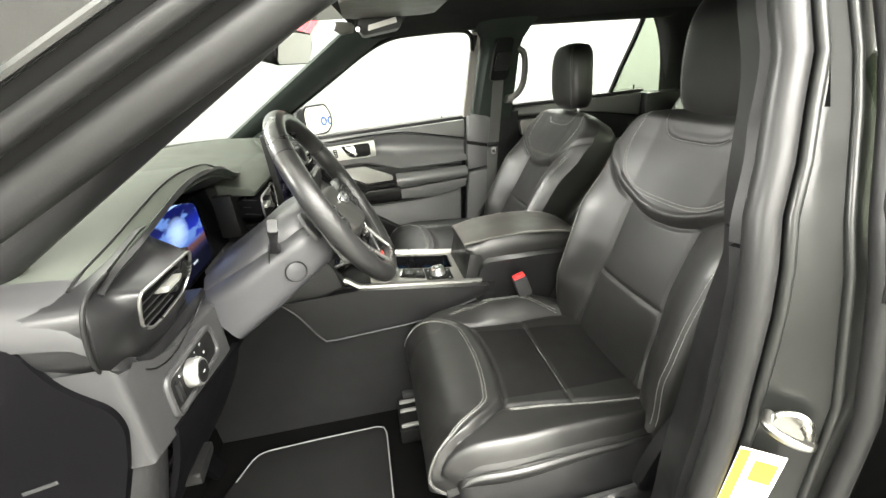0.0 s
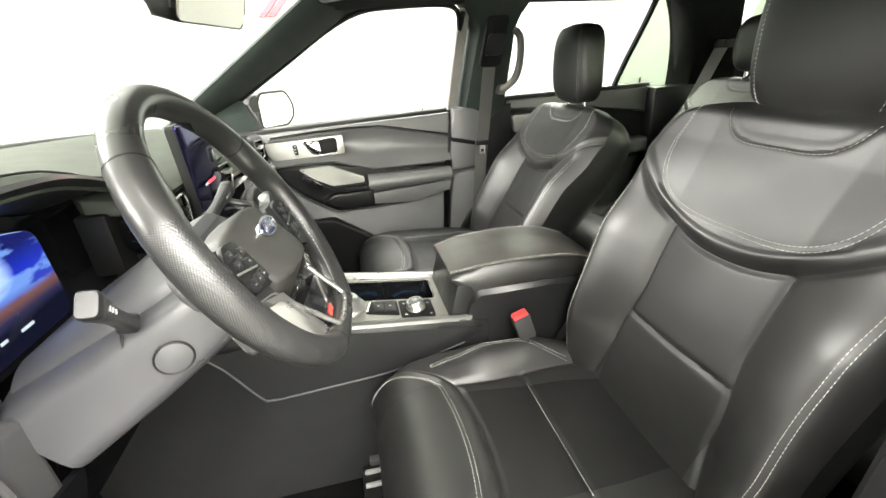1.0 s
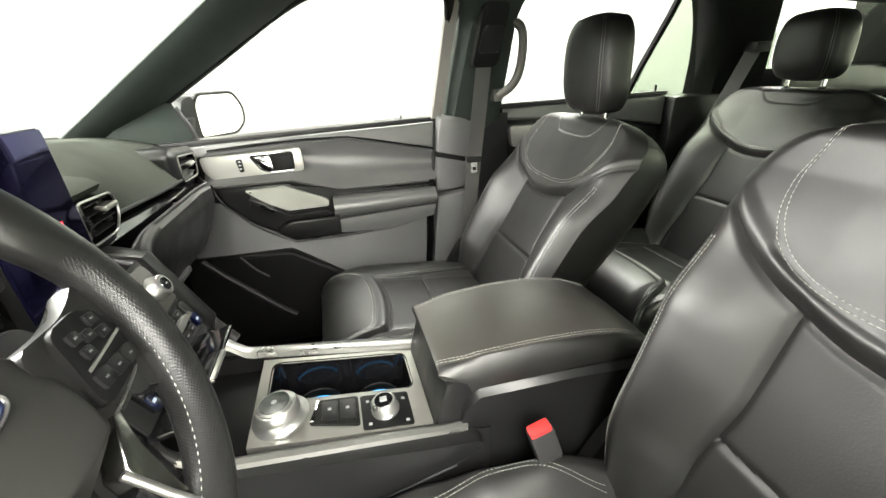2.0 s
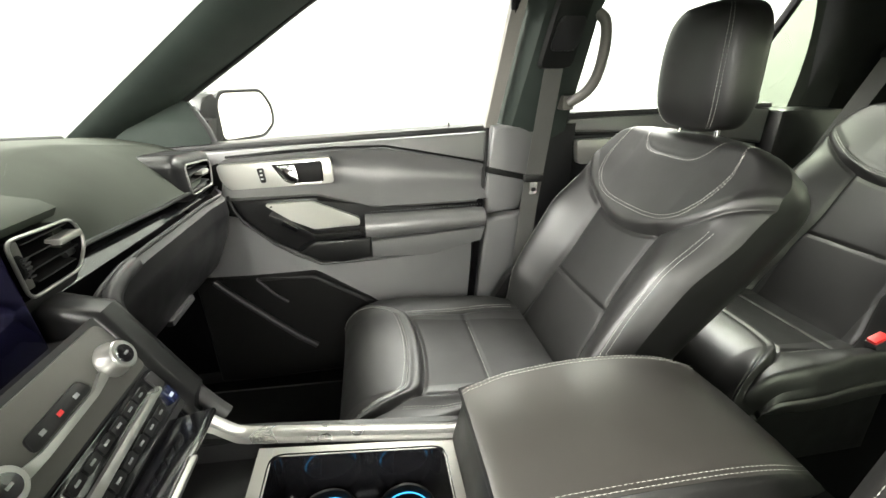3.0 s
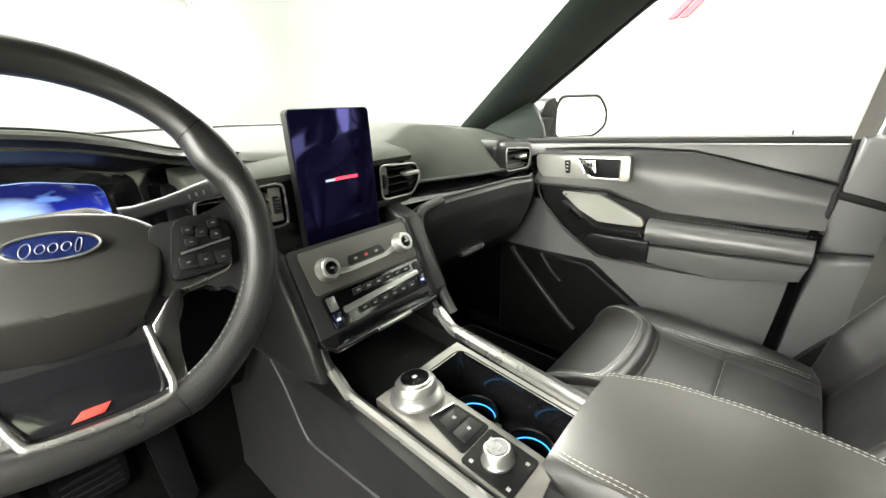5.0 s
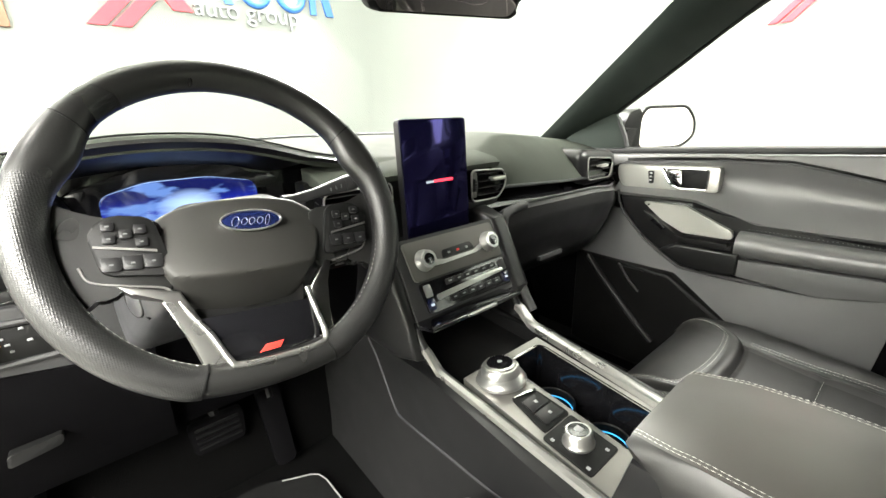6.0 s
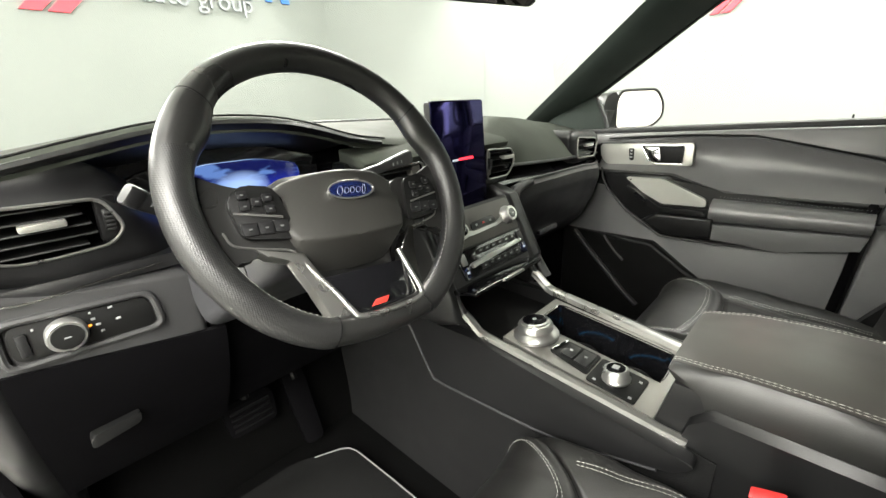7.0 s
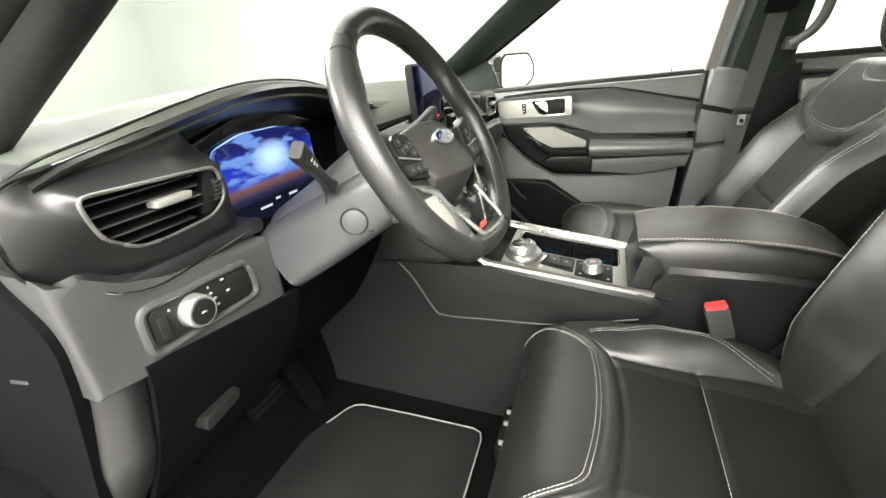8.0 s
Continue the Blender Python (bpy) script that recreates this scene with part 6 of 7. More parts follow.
def spoke(side):
    pts = [(side * 0.068, 0.008), (side * 0.108, 0.011), (side * 0.126, 0.018), (side * 0.146, 0.030), (side * 0.150, -0.078), (side * 0.130, -0.068), (side * 0.112, -0.053), (side * 0.064, -0.060)]
    s = part("side_spoke", wheel_block(rounded(pts, 0.010), -0.030, -0.012, 0.005), WHEEL_LEATHER, wheel)
    pod = part("switch_pod", wheel_block(rounded([(0.006 + side * 0.080, 0.008), (0.006 + side * 0.112, 0.012), (0.006 + side * 0.127, -0.003), (0.006 + side * 0.120, -0.040), (0.006 + side * 0.068, -0.047)], 0.008), -0.012, -0.006, 0.002), PLASTIC_DARK, wheel, "black switch pod with grey symbols")
    part("pod_strip", wheel_block([(0.006 + side * 0.080, -0.0245), (0.006 + side * 0.123, -0.0165), (0.006 + side * 0.123, -0.0145), (0.006 + side * 0.080, -0.0225)], -0.006, -0.0045), SILVER, pod)
    for y, u in ((0.090, -0.003), (0.090, -0.0145), (0.1005, -0.0065), (0.112, 0.001), (0.112, -0.010)):
        y += side * 0.006
        b = part("switch", wheel_block(rounded([(side * (y - 0.0045), u - 0.004), (side * (y + 0.0045), u - 0.004), (side * (y + 0.0045), u + 0.004), (side * (y - 0.0045), u + 0.004)], 0.0015), -0.006, -0.0035, 0.0006), PLASTIC, pod)
        part("switch_icon", wheel_block([(side * (y - 0.0014), u - 0.0006), (side * (y + 0.0014), u - 0.0006), (side * (y + 0.0014), u + 0.0006), (side * (y - 0.0014), u + 0.0006)], -0.0035, -0.0031), ICON_FAINT, b)
    for k in range(3):
        y = 0.083 + 0.0145 * k + side * 0.006
        b = part("switch", wheel_block(rounded([(side * (y - 0.006), -0.0385), (side * (y + 0.0075), -0.038), (side * (y + 0.0075), -0.026), (side * (y - 0.006), -0.0265)], 0.002), -0.006, -0.0035, 0.0006), PLASTIC, pod)
        part("switch_icon", wheel_block([(side * (y - 0.001), -0.0332), (side * (y + 0.002), -0.0332), (side * (y + 0.002), -0.0318), (side * (y - 0.001), -0.0318)], -0.0035, -0.0031), ICON_FAINT, b)
    if side < 0:
        lower = [(-0.062, -0.062), (-0.106, -0.050), (-0.096, -0.060), (-0.074, -0.066), (-0.063, -0.099), (-0.050, -0.142), (-0.026, -0.139), (-0.044, -0.104)]
    else:
        lower = [(0.052, -0.078), (0.074, -0.052), (0.082, -0.054), (0.070, -0.076), (0.066, -0.104), (0.068, -0.140), (0.054, -0.136), (0.051, -0.104)]
    part("silver_spoke", wheel_block(lower, -0.026, -0.0085, 0.002), SILVER if side < 0 else DARK_CHROME, wheel, "satin silver lower spoke" if side < 0 else "dark chrome lower spoke")
    part("spoke_edge", tube(smooth_line([wp(side * y, u, -0.0115) for y, u in ((0.128, -0.030), (0.122, -0.043), (0.100, -0.050), (0.074, -0.056), (0.066, -0.064))], 5), 0.0011, 8), SILVER, wheel)


spoke(-1)
spoke(1)
for side in (-1, 1):
    part("shift_paddle", wheel_block(rounded([(side * 0.080, 0.016), (side * 0.118, 0.024), (side * 0.132, 0.004), (side * 0.124, -0.026), (side * 0.082, -0.020)], 0.008), -0.050, -0.044, 0.002), PLASTIC_GREY, wheel, "grey shift paddle")
part("silver_frame", tube(smooth_line([wp(y, u, d) for y, u, d in ((-0.066, -0.066, -0.012), (-0.056, -0.086, -0.009), (-0.045, -0.106, -0.005), (-0.035, -0.131, 0.002), (-0.027, -0.1385, 0.004), (0.008, -0.1405, 0.005), (0.045, -0.1385, 0.004), (0.054, -0.130, 0.002), (0.052, -0.106, -0.004), (0.049, -0.078, -0.010))], 6), 0.0030, 10), SILVER, wheel, "satin silver frame of the lower spoke")
part("lower_insert", wheel_block([(-0.050, -0.090), (0.050, -0.090), (0.053, -0.134), (-0.028, -0.138)], -0.030, -0.007, 0.003), GLOSS, wheel, "gloss black insert")
part("red_badge", wheel_block([(-0.008, -0.1325), (0.011, -0.1320), (0.016, -0.1255), (-0.001, -0.1260)], -0.010, -0.0050, 0.001), RED_BADGE, wheel, "small red enamel badge")


def oval(a, b, d0, d1, cy=0.006, cu=-0.004):
    return wheel_block([(cy + a * math.cos(2 * math.pi * k / 36), cu + b * math.sin(2 * math.pi * k / 36)) for k in range(36)], d0, d1, 0.0008)


badge = part("oval_badge", oval(0.0290, 0.0112, -0.012, 0.0005), CHROME, wheel, "chrome rimmed blue oval badge")
part("badge_field", oval(0.0262, 0.0088, 0.0, 0.0012), BLUE_BADGE, badge)
part("badge_ring", tube([wp(0.006 + 0.0280 * math.cos(h), -0.004 + 0.0102 * math.sin(h), 0.001) for h in (2 * math.pi * k / 40 for k in range(40))], 0.0009, 8, closed=True), SILVER, badge, "bright metal ring")
for cy, w, tall in ((-0.0150, 0.0050, 0.0052), (-0.0070, 0.0042, 0.0034), (0.0000, 0.0042, 0.0034), (0.0075, 0.0044, 0.0034), (0.0145, 0.0030, 0.0056)):
    ring = [wp(0.006 + cy + w * 0.62 * math.cos(h) + 0.3 * tall * math.sin(h), -0.005 + tall * math.sin(h), 0.0016) for h in (2 * math.pi * k / 16 for k in range(16))]
    part("badge_mark", tube(ring, 0.00028, 6, closed=True), SILVER, badge)

# ---------------------------------------------------------------- centre console
YC = -0.013
console = thing("centre_console", "black centre console with silver rails and cup holders", "centre console", (0.4, YC, 0.44))


def deck(x):
    """Height of the console's top at a distance back."""
    return linear([(0.10, 0.862), (0.19, 0.846), (0.50, 0.806), (0.60, 0.80)], x)


def side_wall(side):
    def f(u, v):
        x = lerp(-0.30, 0.56, u)
        top = linear([(-0.30, 0.66), (-0.10, 0.83), (0.08, 0.86), (0.19, 0.846), (0.50, 0.806), (0.56, 0.80)], x)
        out = 0.116 + 0.030 * v
        return (x, YC + side * out, lerp(top, 0.43, v))
    return f


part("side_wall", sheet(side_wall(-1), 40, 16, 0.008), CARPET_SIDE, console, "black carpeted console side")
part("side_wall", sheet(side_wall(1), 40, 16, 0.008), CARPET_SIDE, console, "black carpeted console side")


def side_shoulder(side):
    pts = [(0.0, 0.84), (0.19, 0.846), (0.50, 0.806), (0.545, 0.80), (0.52, 0.775), (0.35, 0.728), (0.10, 0.712), (0.075, 0.722), (0.0, 0.838)]
    return prism(rounded(pts, 0.012), "y", YC + side * 0.108, YC + side * 0.139, 0.007, 3)


for side in (-1, 1):
    part("side_pad", side_shoulder(side), PLASTIC, console)
    part("pad_edge", tube(smooth_line([(-0.005, YC + side * 0.139, 0.838), (0.028, YC + side * 0.139, 0.800), (0.075, YC + side * 0.139, 0.722), (0.10, YC + side * 0.139, 0.711), (0.2, YC + side * 0.139, 0.716), (0.35, YC + side * 0.138, 0.728), (0.50, YC + side * 0.136, 0.765)], 8), 0.0024, 8), COLUMN_GREY, console)


def rail(side):
    rings = []
    for k in range(31):
        x = lerp(0.155, 0.525, k / 30)
        z = deck(x) + 0.004 + 0.022 * (1 - smoothstep(0.155, 0.20, x))
        y = YC + side * lerp(0.120, 0.108, k / 30)
        w = 0.008 if side < 0 else 0.0125
        rings.append([(x, y - w, z - 0.006), (x, y - w * 0.8, z + 0.003), (x, y, z + 0.006), (x, y + w * 0.8, z + 0.003), (x, y + w, z - 0.006)])
    return loft(rings)


for side in (-1, 1):
    part("silver_rail", rail(side), SILVER, console, "satin silver console rail")
    part("strut", tube([(0.125, YC + side * 0.122, 0.93), (0.145, YC + side * 0.121, 0.89), (0.165, YC + side * 0.120, 0.865)], 0.007, 10), PLASTIC, console)

# top plate with the cup well on the passenger's half
Y0, Y1 = YC - 0.094, YC + 0.096


def deck_block(pts, d0, d1, bevel=0.0):
    bm = prism(pts, "z", d0, d1, bevel)
    for v in bm.verts:
        v.co.z += deck(v.co.x)
    return bm


part("plate", deck_block([(0.222, Y0), (0.478, Y0), (0.478, YC - 0.010), (0.222, YC - 0.010)], -0.02, 0.0), CONSOLE_PLATE, console, "champagne satin top plate")
part("plate", deck_block([(0.222, YC - 0.0098), (0.240, YC - 0.0098), (0.240, Y1), (0.222, Y1)], -0.02, 0.0), CONSOLE_PLATE, console)
part("plate", deck_block([(0.462, YC - 0.0098), (0.478, YC - 0.0098), (0.478, Y1), (0.462, Y1)], -0.02, 0.0), CONSOLE_PLATE, console)
part("plate", deck_block([(0.2402, YC + 0.082), (0.4618, YC + 0.082), (0.4618, Y1), (0.2402, Y1)], -0.02, 0.0), CONSOLE_PLATE, console)
rings = [[(x, y, deck(x) + d) for x, y in rounded([(0.240 + g, YC - 0.010 + g), (0.462 - g, YC - 0.010 + g), (0.462 - g, YC + 0.082 - g), (0.240 + g, YC + 0.082 - g)], 0.018)] for g, d in ((-0.003, 0.001), (0.0, -0.001), (0.002, -0.084))]
bm = loft(rings, caps=False)
bm.faces.new([bm.verts.new(p) for p in rings[-1]])
part("cup_well", bm, GLOSS, console, "deep black cup holder well")
for x in (0.305, 0.405):
    cup = part("cup_holder", lathe([(0.034, -0.082), (0.0355, -0.056), (0.0375, -0.054), (0.039, -0.056), (0.039, -0.082)], (x, YC + 0.036, deck(x)), (0, 0, 1), 32), PLASTIC_DARK, console)
    part("blue_light_ring", tube([(x + 0.0345 * math.cos(h), YC + 0.036 + 0.0345 * math.sin(h), deck(x) - 0.070) for h in (2 * math.pi * k / 36 for k in range(36))], 0.0012, 6, closed=True), LED_BLUE, cup, "glowing blue ring")
part("cup_divider", box(0.35, 0.362, YC - 0.006, YC + 0.03, 0.745, 0.785, 0.004), PLASTIC, console)

# gear knob, keys and drive knob
kx, ky = 0.262, YC - 0.048
shift = part("gear_knob", lathe([(0.0, 0.0), (0.040, 0.0), (0.041, 0.006), (0.037, 0.012), (0.0315, 0.015), (0.0305, 0.025), (0.0285, 0.028), (0.0255, 0.0285), (0.0255, 0.031), (0.0235, 0.032), (0.0, 0.032)], (kx, ky, deck(kx)), (-0.12, 0, 1), 40), KNOB_METAL, console, "satin metal rotary gear knob")
part("knob_top", lathe([(0.0, 0.0), (0.0215, 0.0), (0.021, 0.0015), (0.0, 0.002)], (kx - 0.0042, ky, deck(kx) + 0.0315), (-0.12, 0, 1), 30), GLOSS, shift)
part("knob_mark", lathe([(0.0, 0.0), (0.004, 0.0), (0.004, 0.0006), (0.0, 0.0006)], (kx - 0.0042, ky, deck(kx) + 0.0332), (-0.12, 0, 1), 16), ICON_DIM, shift)
part("key_plate", deck_block(rounded([(0.300, YC - 0.068), (0.372, YC - 0.080), (0.372, YC - 0.020), (0.312, YC - 0.022)], 0.005), 0.0, 0.003, 0.001), PLASTIC_DARK, console)
for k in range(2):
    x0 = 0.318 + 0.026 * k
    key = part("console_key", deck_block(rounded([(x0, YC - 0.064 - 0.003 * k), (x0 + 0.023, YC - 0.066 - 0.003 * k), (x0 + 0.023, YC - 0.028), (x0, YC - 0.028)], 0.002), 0.003, 0.006, 0.0008), PLASTIC, console)
    part("key_mark", deck_block([(x0 + 0.009, YC - 0.048), (x0 + 0.014, YC - 0.048), (x0 + 0.014, YC - 0.043), (x0 + 0.009, YC - 0.043)], 0.006, 0.0064), ICON_DIM, key)
part("key_edge", deck_block([(0.303, YC - 0.066), (0.307, YC - 0.066), (0.315, YC - 0.026), (0.311, YC - 0.024)], 0.003, 0.007, 0.001), CHROME, console)
part("drive_plate", deck_block(rounded([(0.375, YC - 0.090), (0.450, YC - 0.090), (0.450, YC - 0.022), (0.375, YC - 0.022)], 0.004), 0.0, 0.003, 0.001), PLASTIC_DARK, console)
dx, dy = 0.411, YC - 0.058
drive = part("drive_knob", lathe([(0.0, 0.0), (0.021, 0.0), (0.022, 0.004), (0.0195, 0.008), (0.019, 0.018), (0.0165, 0.021), (0.0, 0.021)], (dx, dy, deck(dx) + 0.003), (-0.12, 0, 1), 34), KNOB_METAL, console, "satin metal drive mode knob")
part("knob_top", lathe([(0.0, 0.0), (0.0145, 0.0), (0.014, 0.0012), (0.0, 0.0015)], (dx - 0.002, dy, deck(dx) + 0.0238), (-0.12, 0, 1), 24), GLOSS, drive)
part("knob_mark", box(dx - 0.007, dx + 0.003, dy - 0.005, dy + 0.005, deck(dx) + 0.0253, deck(dx) + 0.0262), ICON_DIM, drive)
for x, y in ((0.386, -0.036), (0.386, -0.082), (0.441, -0.036), (0.441, -0.082)):
    part("plate_mark", deck_block([(x - 0.0025, YC + y - 0.0025), (x + 0.0025, YC + y - 0.0025), (x + 0.0025, YC + y + 0.0025), (x - 0.0025, YC + y + 0.0025)], 0.003, 0.0034), ICON_DIM, console)
part("rear_bin", box(0.480, 0.515, Y0 + 0.005, Y1 - 0.005, 0.76, 0.797, 0.003), PLASTIC_DARK, console)

# open tray in front, with its folding lid and charging port
part("tray_floor", prism([(-0.05, 0.80), (0.222, 0.80), (0.222, 0.812), (-0.05, 0.83)], "y", YC - 0.112, YC + 0.112), PLASTIC_DARK, console)
part("tray_back", box(-0.06, -0.03, YC - 0.115, YC + 0.115, 0.80, 0.93), PLASTIC_DARK, console)
part("port_block", box(0.03, 0.075, YC - 0.110, YC - 0.07, 0.815, 0.865, 0.004), PLASTIC, console)
part("port_mark", box(0.075, 0.0762, YC - 0.100, YC - 0.082, 0.842, 0.852), LED_BLUE, console)
lid = part("tray_lid", prism([(0.100, 0.912), (0.188, 0.931), (0.190, 0.924), (0.104, 0.902)], "y", YC - 0.128, YC + 0.082, 0.002), GLOSS, console, "folding gloss black tray lid")
part("lid_edge", box(0.184, 0.192, YC - 0.128, YC + 0.082, 0.9245, 0.9315, 0.002), GLOSS, lid)
part("lid_pull", box(0.186, 0.196, YC - 0.055, YC + 0.015, 0.926, 0.9315, 0.002), SILVER, lid)

# armrest box
def box_ring(x, zt, zb, hw):
    return [(x, YC - hw, zb), (x, YC - hw - 0.002, zt - 0.01), (x, YC - hw + 0.006, zt), (x, YC + hw - 0.006, zt), (x, YC + hw + 0.002, zt - 0.01), (x, YC + hw, zb)]


part("box_body", loft([box_ring(x, zt, 0.44, hw) for x, zt, hw in ((0.512, 0.80, 0.108), (0.522, 0.845, 0.109), (0.545, 0.868, 0.112), (0.70, 0.872, 0.118), (0.86, 0.862, 0.118), (0.90, 0.82, 0.115))]), PLASTIC, console, "black moulded armrest box")
part("box_front", prism([(0.478, 0.806), (0.497, 0.885), (0.54, 0.885), (0.535, 0.78), (0.49, 0.78)], "y", YC - 0.104, YC + 0.104, 0.006), PLASTIC, console)


def lid_ring(x, z0, z1, hw):
    pts = [(-hw, z0), (-hw - 0.004, lerp(z0, z1, 0.5)), (-hw + 0.003, lerp(z0, z1, 0.86)), (-hw + 0.009, z1 - 0.0015), (-hw + 0.018, z1), (-hw * 0.4, z1 + 0.003),
           (hw * 0.4, z1 + 0.003), (hw - 0.018, z1), (hw - 0.009, z1 - 0.0015), (hw - 0.003, lerp(z0, z1, 0.86)), (hw + 0.004, lerp(z0, z1, 0.5)), (hw, z0)]
    return [(x, YC + a, b) for a, b in pts]


LID = [(0.486, 0.896, 0.900, 0.090), (0.4875, 0.893, 0.9045, 0.093), (0.494, 0.888, 0.9075, 0.095), (0.515, 0.868, 0.911, 0.099), (0.533, 0.852, 0.914, 0.102), (0.56, 0.852, 0.918, 0.104),
       (0.64, 0.856, 0.922, 0.107), (0.72, 0.860, 0.919, 0.107), (0.78, 0.862, 0.909, 0.105), (0.83, 0.864, 0.890, 0.10), (0.85, 0.866, 0.874, 0.095)]
armrest = part("armrest_lid", loft([lid_ring(*r) for r in LID]), LEATHER, console, "black padded leather armrest lid")
# separate paler skin paints the sheen on the lid's top
part("lid_top", loft([[Vector(p) + Vector((0, 0, 0.0008)) for p in lid_ring(*r)[3:9]] for r in LID[1:]], closed=False), LID_LEATHER, armrest, "grey black padded top with sheen in its colour")
bm = bmesh.new()
for off in (0.0, 0.0055):
    for side in (-1, 1):
        line = [Vector((x, YC + side * (hw - 0.012 - off), z1 + 0.0013)) for x, z0, z1, hw in LID[1:-1]]
        stitches(smooth_line(line, 10), bm)
tagged(part("stitching", bm, STITCH, armrest, "pale grey double stitching"), kind="stuff")


# ---------------------------------------------------------------- belts and buckles
def webbing(path, width, across):
    path = [Vector(p) for p in path]
    a = Vector(across).normalized() * width / 2
    rings = []
    for i, p in enumerate(path):
        d = (path[min(i + 1, len(path) - 1)] - path[max(i - 1, 0)]).normalized()
        n = d.cross(a).normalized() * 0.0007
        rings.append([p - a - n, p + a - n, p + a + n, p - a + n])
    return loft(rings)


def buckle(name, at, aim, label):
    ob = thing(name, label, "seat belt buckle", at)
    at, d = Vector(at), Vector(aim).normalized()
    side = Vector((0, 1, 0)).cross(d).normalized()
    y = Vector((0, 1, 0))

    def block(a0, a1, hw, ht):
        bm = box(-hw, hw, -ht, ht, a0, a1, 0.004)
        for v in bm.verts:
            v.co = at + side * v.co.x + y * v.co.y + d * v.co.z
        return bm
    part("casing", block(-0.062, -0.003, 0.0185, 0.012), PLASTIC_GREY, ob)
    part("release_button", block(-0.012, 0.004, 0.0165, 0.0095), RED_BUTTON, ob, "red release button")
    part("strap", block(-0.15, -0.06, 0.0165, 0.008), PLASTIC, ob, "black sleeve")
    return ob


buckle("driver_buckle", (0.612, -0.178, 0.831), (-0.32, 0.0, 0.95), "black seat belt buckle with red button beside the console")
buckle("rear_buckle", (1.405, 0.205, 0.775), (-0.45, 0.0, 0.9), "black seat belt buckle with red button on the rear seat")

belt = thing("front_seat_belt", "grey webbing seat belt hanging on the pillar", "seat belt", (0.80, 0.62, 1.0))
part("webbing", webbing(smooth_line([(0.836, 0.640, 1.365), (0.822, 0.638, 1.25), (0.806, 0.634, 1.12), (0.797, 0.634, 1.04), (0.79, 0.64, 0.95), (0.785, 0.66, 0.75), (0.785, 0.68, 0.55)], 6), 0.046, (1, 0, 0.03)), WEBBING, belt)
part("guide", box(0.808, 0.862, 0.622, 0.650, 1.355, 1.378, 0.005), PLASTIC_DARK, belt, "black belt guide")
part("tongue_cover", box(0.770, 0.820, 0.624, 0.640, 1.035, 1.055, 0.005), PLASTIC, belt)
part("tongue", prism(rounded([(0.786, 1.004), (0.806, 1.004), (0.806, 1.036), (0.786, 1.036)], 0.004), "y", 0.629, 0.632), CHROME, belt, "steel belt tongue")
part("tongue_slot", box(0.791, 0.801, 0.6275, 0.6292, 1.012, 1.022), PLASTIC_DARK, belt)

rear_belt = thing("rear_seat_belt", "grey webbing seat belt over the rear seat", "seat belt", (1.75, 0.62, 1.0))
part("webbing", webbing(smooth_line([(1.76, 0.615, 1.33), (1.72, 0.635, 1.20), (1.68, 0.650, 1.08), (1.62, 0.64, 0.90), (1.58, 0.62, 0.74)], 6), 0.046, (0.6, -0.8, 0.1)), WEBBING, rear_belt)
part("guide", box(1.74, 1.80, 0.59, 0.64, 1.32, 1.35, 0.006), PLASTIC_DARK, rear_belt)

# ---------------------------------------------------------------- passenger door
door = thing("passenger_door", "closed black padded passenger door with silver handle plate", "door", (0.3, 0.78, 0.45))


def bow(c):
    """The door's gentle inward bow, and its lean above the sill line."""
    return Vector((c.x, c.y + 0.02 * ((c.x - 0.3) / 0.4) ** 2 * 0.5, c.z))


def slab(pts, y0, y1, bevel=0.006, seg=2, r=0.0):
    return prism(rounded(pts, r) if r else pts, "y", y0, y1, bevel, seg, warp=bow)


part("shell", slab([(-0.09, 0.46), (0.655, 0.46), (0.690, 0.92), (0.703, 1.163), (-0.13, 1.128), (-0.09, 0.80)], 0.762, 0.84, 0.008), PLASTIC, door, "black moulded door shell")
part("sill_strip", slab([(-0.13, 1.130), (0.703, 1.164), (0.703, 1.150), (-0.13, 1.117)], 0.755, 0.812, 0.005), PLASTIC_GREY, door, "grey window sill strip")
part("sill_nick", slab([(0.602, 1.162), (0.606, 1.162), (0.606, 1.172), (0.602, 1.172)], 0.765, 0.775, 0.001), PLASTIC_DARK, door)
part("upper_pad", slab([(-0.11, 1.116), (0.702, 1.149), (0.700, 1.068), (0.60, 1.090), (0.43, 1.124), (0.30, 1.126), (0.04, 1.110), (-0.02, 1.085), (-0.06, 1.04), (-0.10, 1.06)], 0.742, 0.79, 0.007, 3), DOOR_PAD, door)


def mid_pad(u, v):
    x = lerp(0.02, 0.697, u)
    top = linear([(0.02, 1.100), (0.30, 1.120), (0.43, 1.119), (0.60, 1.086), (0.70, 1.063)], x)
    bot = linear([(0.02, 1.005), (0.25, 1.008), (0.389, 0.966), (0.70, 0.967)], x)
    y = 0.748 + 0.024 * math.sin(v * math.pi) - 0.036 * v ** 2
    return bow(Vector((x, y, lerp(top, bot, v))))


part("middle_pad", sheet(mid_pad, 60, 14, 0.01), DOOR_PAD, door, "scooped black soft door pad")
part("pad_reveal", tube([bow(Vector((x, 0.743, z))) for x, z in ((0.04, 1.107), (0.16, 1.117), (0.30, 1.1235), (0.43, 1.1215), (0.50, 1.109), (0.60, 1.088), (0.70, 1.066))], 0.003, 8), PLASTIC_DARK, door)

